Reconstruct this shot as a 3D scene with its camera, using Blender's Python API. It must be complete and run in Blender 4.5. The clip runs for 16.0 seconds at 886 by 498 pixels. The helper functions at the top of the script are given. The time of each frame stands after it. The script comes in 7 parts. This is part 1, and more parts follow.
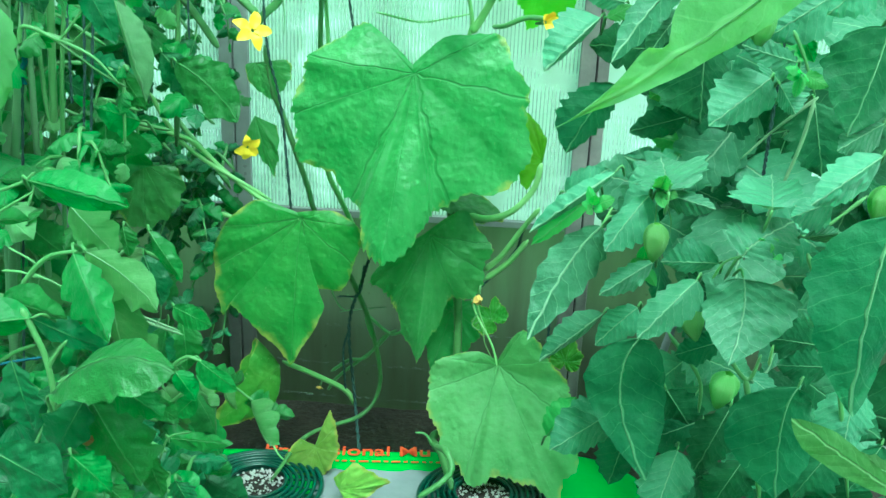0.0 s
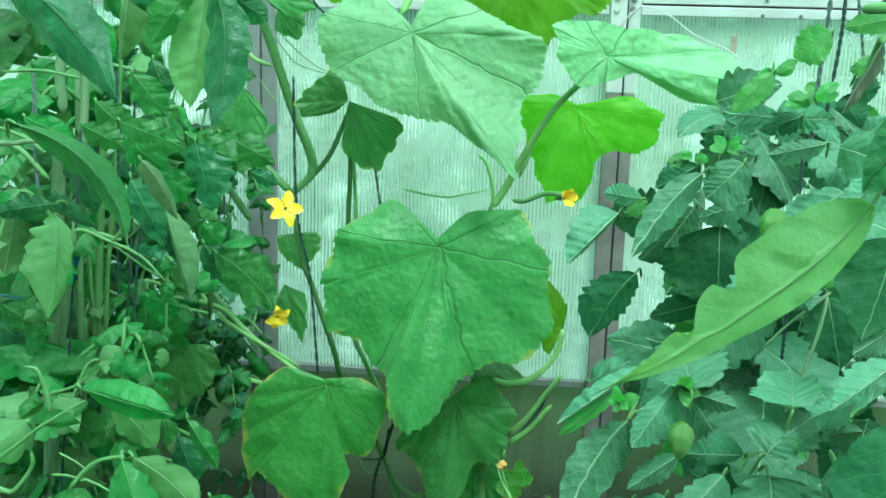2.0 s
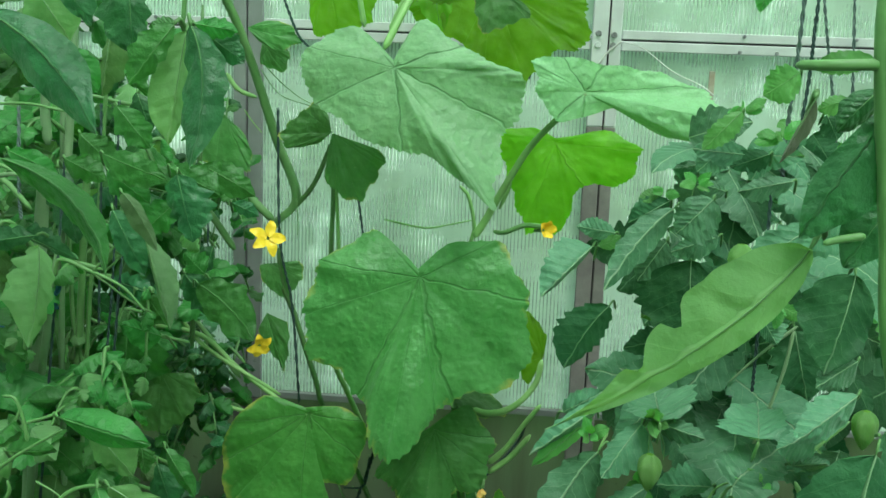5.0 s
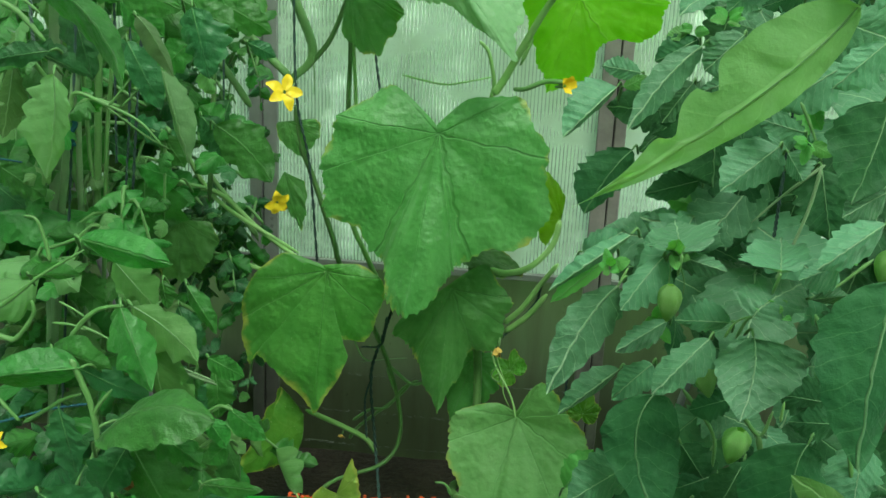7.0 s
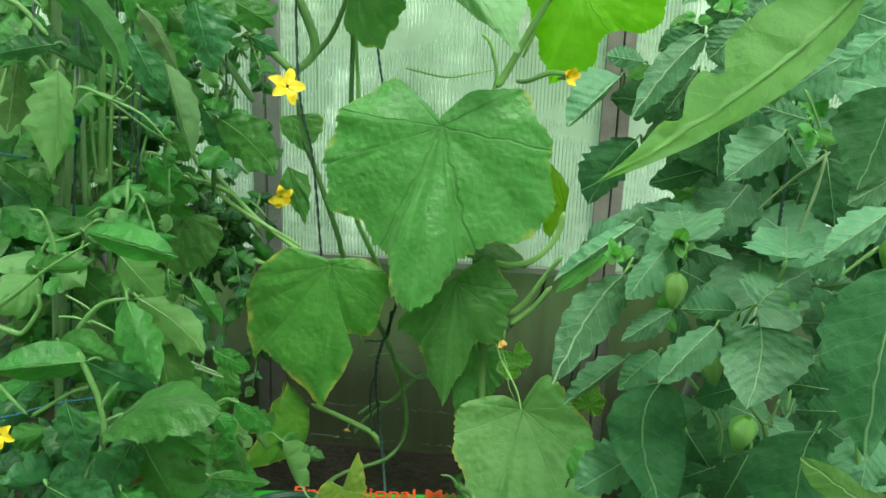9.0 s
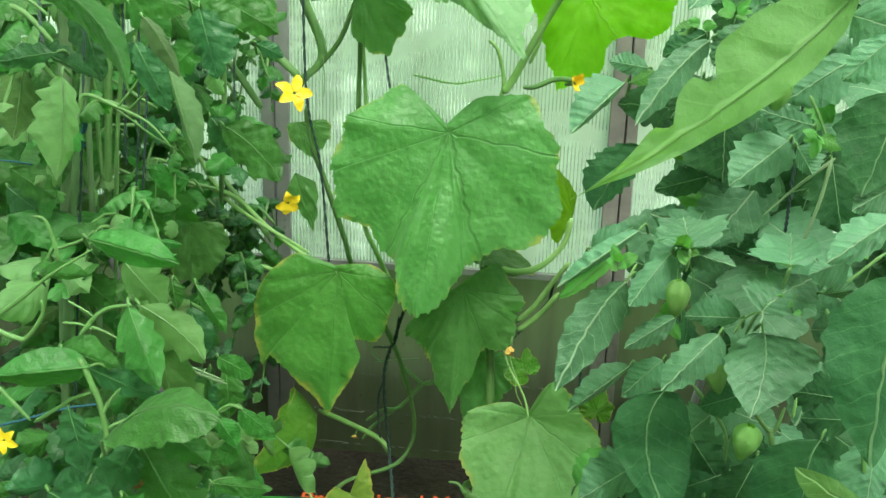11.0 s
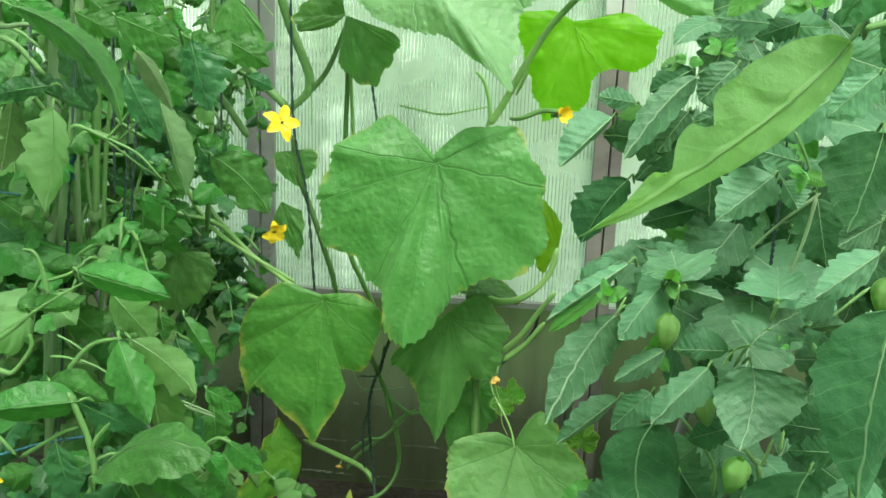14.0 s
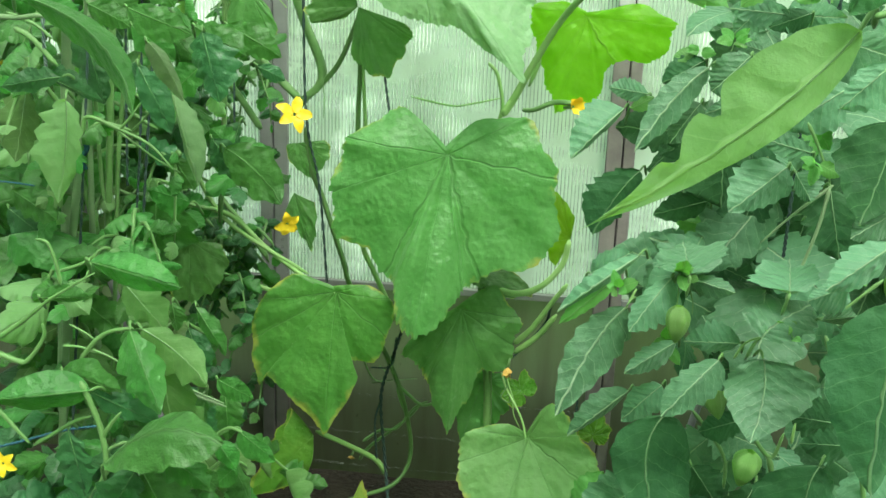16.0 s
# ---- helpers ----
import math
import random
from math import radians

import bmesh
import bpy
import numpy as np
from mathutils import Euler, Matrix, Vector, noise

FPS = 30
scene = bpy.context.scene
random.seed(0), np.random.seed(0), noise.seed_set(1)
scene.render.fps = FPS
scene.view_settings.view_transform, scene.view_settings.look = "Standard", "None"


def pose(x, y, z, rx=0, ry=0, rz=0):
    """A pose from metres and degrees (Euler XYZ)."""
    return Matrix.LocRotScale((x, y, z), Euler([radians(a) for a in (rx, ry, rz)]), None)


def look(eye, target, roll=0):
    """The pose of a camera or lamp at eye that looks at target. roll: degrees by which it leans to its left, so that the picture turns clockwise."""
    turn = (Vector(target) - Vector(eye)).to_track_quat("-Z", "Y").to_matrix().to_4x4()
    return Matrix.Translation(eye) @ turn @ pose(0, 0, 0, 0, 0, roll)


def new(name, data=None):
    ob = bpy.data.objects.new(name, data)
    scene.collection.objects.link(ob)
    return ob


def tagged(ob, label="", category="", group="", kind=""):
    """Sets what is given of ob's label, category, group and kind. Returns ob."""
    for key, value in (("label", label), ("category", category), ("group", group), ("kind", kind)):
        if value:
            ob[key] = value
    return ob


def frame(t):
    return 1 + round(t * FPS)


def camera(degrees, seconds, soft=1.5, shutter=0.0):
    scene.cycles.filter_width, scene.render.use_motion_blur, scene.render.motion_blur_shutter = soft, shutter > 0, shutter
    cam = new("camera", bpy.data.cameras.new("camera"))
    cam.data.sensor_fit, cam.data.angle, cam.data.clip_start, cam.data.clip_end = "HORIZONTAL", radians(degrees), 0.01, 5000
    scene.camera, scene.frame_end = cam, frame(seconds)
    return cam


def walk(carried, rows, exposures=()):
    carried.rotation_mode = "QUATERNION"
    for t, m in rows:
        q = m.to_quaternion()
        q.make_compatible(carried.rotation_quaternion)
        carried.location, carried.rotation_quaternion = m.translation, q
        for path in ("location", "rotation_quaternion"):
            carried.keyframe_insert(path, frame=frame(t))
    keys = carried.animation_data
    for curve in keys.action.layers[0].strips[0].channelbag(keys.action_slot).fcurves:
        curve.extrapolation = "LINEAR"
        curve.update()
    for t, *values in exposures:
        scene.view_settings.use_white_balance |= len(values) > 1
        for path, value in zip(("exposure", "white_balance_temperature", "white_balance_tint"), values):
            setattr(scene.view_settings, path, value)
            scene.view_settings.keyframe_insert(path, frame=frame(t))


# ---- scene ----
cam = camera(52.1, 16.0)
PATH = [
    (0, (0.209, -0.293, 0.892), (0.068, 1.593, 0.241), 2.5),
    (0.5, (0.206, -0.297, 0.906), (0.054, 1.608, 0.316), 2.1),
    (1, (0.203, -0.308, 0.932), (0.041, 1.629, 0.46), 1.8),
    (1.5, (0.204, -0.312, 0.954), (0.043, 1.639, 0.543), 1.9),
    (2, (0.194, -0.312, 0.963), (0.006, 1.64, 0.571), 1.8),
    (2.5, (0.196, -0.319, 0.974), (-0.007, 1.64, 0.626), 2.0),
    (3, (0.206, -0.317, 0.984), (0.023, 1.648, 0.661), 1.7),
    (3.2, (0.205, -0.319, 0.988), (0.023, 1.651, 0.691), 2.0),
    (5.3, (0.209, -0.326, 0.963), (0.04, 1.635, 0.607), 2.3),
    (5.5, (0.209, -0.326, 0.953), (0.04, 1.624, 0.541), 2.3),
    (6, (0.21, -0.326, 0.935), (0.026, 1.609, 0.462), 2.5),
    (6.5, (0.205, -0.328, 0.927), (0.014, 1.595, 0.414), 2.8),
    (7, (0.206, -0.329, 0.913), (0.019, 1.583, 0.36), 2.7),
    (7.5, (0.203, -0.329, 0.902), (0.005, 1.574, 0.322), 3.0),
    (8, (0.203, -0.334, 0.895), (0.01, 1.564, 0.294), 2.6),
    (8.5, (0.205, -0.333, 0.896), (0.015, 1.564, 0.291), 2.6),
    (8.7, (0.204, -0.332, 0.907), (0.014, 1.577, 0.343), 2.2),
    (10.8, (0.215, -0.327, 0.91), (0.006, 1.583, 0.355), 2.3),
    (11, (0.215, -0.328, 0.909), (-0.01, 1.581, 0.359), 1.9),
    (11.5, (0.215, -0.327, 0.908), (0.018, 1.585, 0.357), 2.4),
    (12, (0.21, -0.328, 0.911), (0.018, 1.584, 0.357), 2.3),
    (12.5, (0.208, -0.328, 0.912), (0.035, 1.595, 0.389), 2.7),
    (13, (0.202, -0.332, 0.918), (0.017, 1.597, 0.423), 2.6),
    (13.5, (0.203, -0.331, 0.917), (0.008, 1.597, 0.423), 2.5),
    (14, (0.205, -0.33, 0.917), (0.021, 1.599, 0.42), 2.4),
    (14.5, (0.204, -0.332, 0.915), (-0.007, 1.595, 0.421), 2.3),
    (15, (0.207, -0.33, 0.915), (-0.001, 1.596, 0.416), 2.0),
    (15.5, (0.211, -0.332, 0.917), (-0.006, 1.594, 0.422), 2.3),
    (16, (0.209, -0.33, 0.916), (-0.006, 1.591, 0.402), 2.3),
]
walk(cam, [(t, look(eye, target, roll)) for t, eye, target, roll in PATH], exposures=((0, 2.3, 5000, -19), (1.5, 2.0, 5100, -7), (3.2, 1.7, 5450, -2), (5.3, 1.3, 5950, 5), (7, 1.35, 6300, 1), (8.7, 1.6, 6400, 5), (10.8, 1.9, 6500, 10), (16, 1.9, 6450, 14)))

rng = random.Random(7)

# ---- world, sun, exposure ----
SUN_UP, SUN_TURN = radians(58), radians(150)
world = bpy.data.worlds.new("overcast_sky")
scene.world = world
world.use_nodes = True
wn = world.node_tree.nodes
sky = wn.new("ShaderNodeTexSky")
sky.sky_type = "NISHITA"
sky.sun_disc = False
sky.sun_elevation, sky.sun_rotation = SUN_UP, SUN_TURN
sky.air_density, sky.dust_density, sky.ozone_density = 1.0, 5.0, 1.0
cloud = wn.new("ShaderNodeHueSaturation")
cloud.inputs["Saturation"].default_value = 0.4
world.node_tree.links.new(sky.outputs[0], cloud.inputs["Color"])
world.node_tree.links.new(cloud.outputs[0], wn["Background"].inputs[0])
wn["Background"].inputs[1].default_value = 0.13

sun_data = bpy.data.lights.new("sun", "SUN")
sun_data.energy, sun_data.angle, sun_data.color = 1.1, radians(24), (1.0, 0.96, 0.9)
sun = new("sun", sun_data)
sun.matrix_basis = look((0, 0, 6), (-1.2, 2.6, 0.0))


# ---- materials ----
def material(name):
    mat = bpy.data.materials.new(name)
    mat.use_nodes = True
    return mat, mat.node_tree.nodes, mat.node_tree.links, mat.node_tree.nodes["Principled BSDF"]


def math_node(nodes, links, op, a, b=None, c=None):
    n = nodes.new("ShaderNodeMath")
    n.operation = op
    for i, v in enumerate((a, b, c)):
        if v is None:
            continue
        if isinstance(v, (int, float)):
            n.inputs[i].default_value = v
        else:
            links.new(v, n.inputs[i])
    return n.outputs[0]


def mix_color(nodes, links, fac, a, b, blend="MIX"):
    n = nodes.new("ShaderNodeMix")
    n.data_type, n.blend_type = "RGBA", blend
    for i, v in ((0, fac), (6, a), (7, b)):
        if isinstance(v, (int, float)):
            n.inputs[i].default_value = v
        elif isinstance(v, tuple):
            n.inputs[i].default_value = (*v, 1.0)
        else:
            links.new(v, n.inputs[i])
    return n.outputs[2]


def noise_tex(nodes, links, scale, detail=3.0, vector=None, rough=0.55):
    n = nodes.new("ShaderNodeTexNoise")
    n.inputs["Scale"].default_value, n.inputs["Detail"].default_value = scale, detail
    n.inputs["Roughness"].default_value = rough
    if vector is not None:
        links.new(vector, n.inputs["Vector"])
    return n.outputs[0]


def ramp(nodes, links, value, lo, hi):
    n = nodes.new("ShaderNodeMapRange")
    n.inputs[1].default_value, n.inputs[2].default_value = lo, hi
    links.new(value, n.inputs[0])
    return n.outputs[0]


def bumped(nodes, links, shader, height, strength, distance):
    b = nodes.new("ShaderNodeBump")
    b.inputs["Strength"].default_value, b.inputs["Distance"].default_value = strength, distance
    links.new(height, b.inputs["Height"])
    links.new(b.outputs[0], shader.inputs["Normal"])
    return b


def leaf_material(name, dark, light, vein, kind, glow=0.35, rough=0.5, worn=0.0, vein_gain=1.0, speck=0.0, spec=0.5, relief_depth=0.0026, net_gain=0.05, pleat=0.14):
    """Leaf blade: pigment mottling, vein net from the blade's own coordinates, dry yellow margin by `worn`."""
    mat, nodes, links, bsdf = material(name)
    tex = nodes.new("ShaderNodeTexCoord")
    uv = nodes.new("ShaderNodeSeparateXYZ")
    warp = nodes.new("ShaderNodeTexNoise")
    warp.inputs["Scale"].default_value = 7.0
    links.new(tex.outputs["UV"], warp.inputs["Vector"])
    off = nodes.new("ShaderNodeVectorMath")
    off.operation = "MULTIPLY_ADD"
    links.new(warp.outputs["Color"], off.inputs[0])
    off.inputs[1].default_value, off.inputs[2].default_value = (0.05, 0.05, 0), (-0.025, -0.025, 0)
    bent = nodes.new("ShaderNodeVectorMath")
    links.new(tex.outputs["UV"], bent.inputs[0])
    links.new(off.outputs[0], bent.inputs[1])
    links.new(bent.outputs[0], uv.inputs[0])
    x, y = uv.outputs[0], uv.outputs[1]
    ax = math_node(nodes, links, "ABSOLUTE", x)
    info = nodes.new("ShaderNodeObjectInfo")
    blotch = ramp(nodes, links, noise_tex(nodes, links, 24, 4, tex.outputs["Object"]), 0.3, 0.72)
    base = mix_color(nodes, links, blotch, dark, light)
    hsv = nodes.new("ShaderNodeHueSaturation")
    links.new(base, hsv.inputs["Color"])
    links.new(math_node(nodes, links, "MULTIPLY_ADD", info.outputs["Random"], 0.02, 0.492), hsv.inputs["Hue"])
    links.new(math_node(nodes, links, "MULTIPLY_ADD", info.outputs["Random"], 0.56, 0.74), hsv.inputs["Value"])
    hsv.inputs["Saturation"].default_value = 1.06
    base = hsv.outputs[0]
    # main veins
    dists = []
    if kind == "palm":
        for deg in (0, 36, 74, 118):
            s, c = math.sin(radians(deg)), math.cos(radians(deg))
            d = math_node(nodes, links, "ABSOLUTE", math_node(nodes, links, "SUBTRACT", math_node(nodes, links, "MULTIPLY", ax, c),
                                                              math_node(nodes, links, "MULTIPLY", y, s)))
            along = math_node(nodes, links, "ADD", math_node(nodes, links, "MULTIPLY", ax, s), math_node(nodes, links, "MULTIPLY", y, c))
            behind = math_node(nodes, links, "LESS_THAN", along, 0.0)
            dists.append(math_node(nodes, links, "ADD", d, behind))
        near = dists[0]
        for d in dists[1:]:
            near = math_node(nodes, links, "MINIMUM", near, d)
        width = 0.0062
        side = math_node(nodes, links, "MULTIPLY_ADD", ax, -0.9, y)
        pitch = 5.0
    else:
        near = ax
        width = 0.011
        side = math_node(nodes, links, "MULTIPLY_ADD", ax, -0.75, y)
        pitch = 7.5
    main = ramp(nodes, links, near, width, width * 0.35)
    wob = noise_tex(nodes, links, 5, 2, tex.outputs["UV"])
    phase = math_node(nodes, links, "MULTIPLY_ADD", side, pitch, math_node(nodes, links, "MULTIPLY", wob, 1.1))
    saw = math_node(nodes, links, "ABSOLUTE", math_node(nodes, links, "SUBTRACT", math_node(nodes, links, "FRACT", phase), 0.5))
    second = ramp(nodes, links, saw, 0.030, 0.006)
    net = nodes.new("ShaderNodeTexVoronoi")
    net.feature = "DISTANCE_TO_EDGE"
    net.inputs["Scale"].default_value = 95.0
    links.new(tex.outputs["Object"], net.inputs["Vector"])
    fine = ramp(nodes, links, net.outputs["Distance"], 0.06, 0.0)
    lines = math_node(nodes, links, "MAXIMUM", math_node(nodes, links, "MULTIPLY", main, (0.6 if kind == "palm" else 0.7) * vein_gain),
                      math_node(nodes, links, "MAXIMUM", math_node(nodes, links, "MULTIPLY", second, 0.30 * vein_gain),
                                math_node(nodes, links, "MULTIPLY", fine, net_gain)))
    col = mix_color(nodes, links, lines, base, vein)
    if speck:
        spots = noise_tex(nodes, links, 260, 1, tex.outputs["Object"])
        col = mix_color(nodes, links, math_node(nodes, links, "MULTIPLY", ramp(nodes, links, spots, 0.70, 0.78), speck), col, (0.30, 0.38, 0.22))
    if worn:
        edge = nodes.new("ShaderNodeAttribute")
        edge.attribute_name = "rim"
        patch = noise_tex(nodes, links, 30, 4, tex.outputs["Object"])
        e = math_node(nodes, links, "MULTIPLY_ADD", patch, 0.34, edge.outputs["Fac"])
        yel = ramp(nodes, links, e, 1.22 - 0.36 * worn, 1.26 - 0.20 * worn)
        brn = ramp(nodes, links, e, 1.31 - 0.18 * worn, 1.35 - 0.16 * worn)
        col = mix_color(nodes, links, math_node(nodes, links, "MULTIPLY", yel, 0.85), col, (0.36, 0.36, 0.07))
        col = mix_color(nodes, links, math_node(nodes, links, "MULTIPLY", brn, 0.8), col, (0.28, 0.15, 0.06))
    links.new(col, bsdf.inputs["Base Color"])
    bsdf.inputs["Roughness"].default_value = rough
    bsdf.inputs["Specular IOR Level"].default_value = spec
    bsdf.inputs["Sheen Weight"].default_value = 0.10 if name == "physalis_leaf_blade" else 0.04
    bsdf.inputs["Sheen Roughness"].default_value = 0.4
    pads = nodes.new("ShaderNodeTexVoronoi")
    pads.feature = "SMOOTH_F1"
    pads.inputs["Scale"].default_value = 105.0
    links.new(tex.outputs["Object"], pads.inputs["Vector"])
    quilt = math_node(nodes, links, "SUBTRACT", 1.0, pads.outputs["Distance"])
    pillow = ramp(nodes, links, saw, 0.0, 0.45)
    relief = math_node(nodes, links, "MULTIPLY_ADD", noise_tex(nodes, links, 70, 5, tex.outputs["Object"], 0.65), 1.1, math_node(nodes, links, "MULTIPLY_ADD", quilt, 0.9, math_node(nodes, links, "MULTIPLY", pillow, pleat)))
    relief = math_node(nodes, links, "SUBTRACT", relief, math_node(nodes, links, "MULTIPLY", main, 0.8))
    bumped(nodes, links, bsdf, relief, 0.75, relief_depth * (1.25 if kind == "palm" else 0.9))
    trans = nodes.new("ShaderNodeBsdfTranslucent")
    tint = mix_color(nodes, links, 1.0, col, (1.35, 1.5, 0.55), "MULTIPLY")
    links.new(tint, trans.inputs[0])
    mix = nodes.new("ShaderNodeMixShader")
    mix.inputs[0].default_value = glow
    links.new(bsdf.outputs[0], mix.inputs[1])
    links.new(trans.outputs[0], mix.inputs[2])
    links.new(mix.outputs[0], nodes["Material Output"].inputs[0])
    return mat


def plain_material(name, a, b, scale=30, rough=0.6, metal=0.0, bump=0.3, depth=0.002, detail=4, vary=0.0, spec=0.5):
    """Two tones of one surface mixed by noise, with fine relief."""
    mat, nodes, links, bsdf = material(name)
    tex = nodes.new("ShaderNodeTexCoord")
    n = noise_tex(nodes, links, scale, detail, tex.outputs["Object"])
    wide = noise_tex(nodes, links, scale * 0.13, 3, tex.outputs["Object"])
    f = math_node(nodes, links, "MULTIPLY_ADD", wide, 0.5, math_node(nodes, links, "MULTIPLY", n, 0.5))
    col = mix_color(nodes, links, ramp(nodes, links, f, 0.35, 0.65), a, b)
    if vary:
        info = nodes.new("ShaderNodeObjectInfo")
        hsv = nodes.new("ShaderNodeHueSaturation")
        links.new(col, hsv.inputs["Color"])
        links.new(math_node(nodes, links, "MULTIPLY_ADD", info.outputs["Random"], vary, 1.0 - vary / 2), hsv.inputs["Value"])
        col = hsv.outputs[0]
    links.new(col, bsdf.inputs["Base Color"])
    bsdf.inputs["Roughness"].default_value, bsdf.inputs["Metallic"].default_value = rough, metal
    bsdf.inputs["Specular IOR Level"].default_value = spec
    if bump:
        bumped(nodes, links, bsdf, n, bump, depth)
    return mat


def sheet_material(name, tone, clear, dirt):
    """Twin-wall polycarbonate: milky, lets light through, dirty in streaks."""
    mat, nodes, links, bsdf = material(name)
    tex = nodes.new("ShaderNodeTexCoord")
    stretch = nodes.new("ShaderNodeMapping")
    stretch.inputs["Scale"].default_value = (14, 14, 1.6)
    links.new(tex.outputs["Object"], stretch.inputs[0])
    streak = noise_tex(nodes, links, 1.0, 5, stretch.outputs[0], 0.65)
    spots = noise_tex(nodes, links, 60, 2, tex.outputs["Object"])
    d = math_node(nodes, links, "MAXIMUM", math_node(nodes, links, "MULTIPLY", ramp(nodes, links, streak, 0.42, 0.8), dirt),
                  math_node(nodes, links, "MULTIPLY", ramp(nodes, links, spots, 0.70, 0.76), dirt * 0.8))
    # Broad blotches: green algae plus painted soft shadows of weeds outside.
    algae_shade = ramp(nodes, links, noise_tex(nodes, links, 3.2, 5, tex.outputs["Object"], 0.6), 0.42, 0.72)
    film = mix_color(nodes, links, math_node(nodes, links, "MULTIPLY", algae_shade, 0.55), tone, tuple(c * k for c, k in zip(tone, (0.70, 0.76, 0.62))))
    col = mix_color(nodes, links, d, film, (0.22, 0.24, 0.16))
    trans = nodes.new("ShaderNodeBsdfTranslucent")
    links.new(col, trans.inputs[0])
    links.new(col, bsdf.inputs["Base Color"])
    bsdf.inputs["Roughness"].default_value = 0.25
    through_mix = nodes.new("ShaderNodeMixShader")
    through_mix.inputs[0].default_value = 0.78
    links.new(bsdf.outputs[0], through_mix.inputs[1])
    links.new(trans.outputs[0], through_mix.inputs[2])
    pane = nodes.new("ShaderNodeBsdfTransparent")
    links.new(col, pane.inputs[0])
    mix = nodes.new("ShaderNodeMixShader")
    mix.inputs[0].default_value = clear
    links.new(through_mix.outputs[0], mix.inputs[1])
    links.new(pane.outputs[0], mix.inputs[2])
    links.new(mix.outputs[0], nodes["Material Output"].inputs[0])
    return mat


def web_material(name, dull, bright):
    """Upright webs inside the sheet: broken reflections painted as dull and bright dashes, clear elsewhere."""
    mat, nodes, links, bsdf = material(name)
    tex = nodes.new("ShaderNodeTexCoord")
    stretch = nodes.new("ShaderNodeMapping")
    stretch.inputs["Scale"].default_value = (9, 9, 16)
    links.new(tex.outputs["Object"], stretch.inputs[0])
    patch = noise_tex(nodes, links, 1.0, 4, stretch.outputs[0], 0.6)
    tone = noise_tex(nodes, links, 11, 3, tex.outputs["Object"])
    col = mix_color(nodes, links, ramp(nodes, links, tone, 0.50, 0.60), dull, bright)
    trans = nodes.new("ShaderNodeBsdfTranslucent")
    links.new(col, trans.inputs[0])
    links.new(col, bsdf.inputs["Base Color"])
    bsdf.inputs["Roughness"].default_value = 0.3
    body = nodes.new("ShaderNodeMixShader")
    body.inputs[0].default_value = 0.7
    links.new(bsdf.outputs[0], body.inputs[1])
    links.new(trans.outputs[0], body.inputs[2])
    clear = nodes.new("ShaderNodeBsdfTransparent")
    mix = nodes.new("ShaderNodeMixShader")
    links.new(math_node(nodes, links, "MULTIPLY", ramp(nodes, links, patch, 0.40, 0.62), 0.8), mix.inputs[0])
    links.new(clear.outputs[0], mix.inputs[1])
    links.new(body.outputs[0], mix.inputs[2])
    links.new(mix.outputs[0], nodes["Material Output"].inputs[0])
    return mat


CUKE = leaf_material("cucumber_leaf_blade", (0.063, 0.182, 0.044), (0.104, 0.246, 0.078), (0.045, 0.145, 0.034), "palm", 0.30, 0.42, 0.20, 0.55, 0.25, 0.6)
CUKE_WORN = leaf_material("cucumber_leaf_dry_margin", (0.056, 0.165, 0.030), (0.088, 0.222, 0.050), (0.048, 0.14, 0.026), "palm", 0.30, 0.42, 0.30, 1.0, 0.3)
# Pale green low leaf, lightened further in place of light from above.
CUKE_LIGHT = leaf_material("cucumber_leaf_light", (0.165, 0.39, 0.13), (0.23, 0.47, 0.18), (0.16, 0.36, 0.12), "palm", 0.30, 0.5, 0.24, 0.7, 0.4, 0.35)
CUKE_OLD = leaf_material("cucumber_leaf_yellowing", (0.06, 0.18, 0.02), (0.11, 0.24, 0.035), (0.17, 0.30, 0.08), "palm", 0.30, 0.5, 0.32, 0.7, 0.5)
CUKE_YELLOW = leaf_material("cucumber_leaf_pale_yellow", (0.19, 0.36, 0.05), (0.29, 0.43, 0.10), (0.30, 0.42, 0.14), "palm", 0.30, 0.5, 0.5, 0.7, 0.5)
# Pale top leaves: overhead light reflected by them is added to the colour.
CUKE_TOPLIT = leaf_material("cucumber_leaf_pale", (0.22, 0.42, 0.21), (0.30, 0.52, 0.29), (0.13, 0.30, 0.13), "palm", 0.30, 0.42, 0.0, 0.75, 0.0, 0.5, 0.0028, 0.30)
# Young and top leaves; backlight on them is brightened into the base colour.
CUKE_YOUNG_LIT = leaf_material("cucumber_leaf_young_backlit", (0.14, 0.32, 0.022), (0.20, 0.41, 0.045), (0.17, 0.34, 0.06), "palm", 0.64, 0.45, 0.0, 0.7)
PHYS = leaf_material("physalis_leaf_blade", (0.061, 0.164, 0.083), (0.101, 0.228, 0.127), (0.29, 0.43, 0.28), "pinnate", 0.22, 0.50, 0.0, 1.5, 0.0, 0.45, 0.0036, 0.07, 0.22)
PHYS_YOUNG = leaf_material("physalis_leaf_young", (0.08, 0.24, 0.06), (0.13, 0.31, 0.09), (0.24, 0.40, 0.18), "pinnate", 0.35, 0.5, 0.0, 0.7)
# Darker copy of the physalis blade: shade on hanging leaves put into colour.
PHYS_DARK = leaf_material("physalis_leaf_shaded", (0.020, 0.078, 0.030), (0.040, 0.120, 0.048), (0.20, 0.34, 0.18), "pinnate", 0.18, 0.55, 0.0, 0.75, 0.0, 0.22, 0.0030, 0.04, 0.15)
TOM = leaf_material("tomato_leaf_blade", (0.038, 0.145, 0.030), (0.068, 0.215, 0.050), (0.13, 0.29, 0.10), "pinnate", 0.36, 0.38, 0.0, 0.6, 0.0, 0.55, 0.0050, 0.08, 0.10)
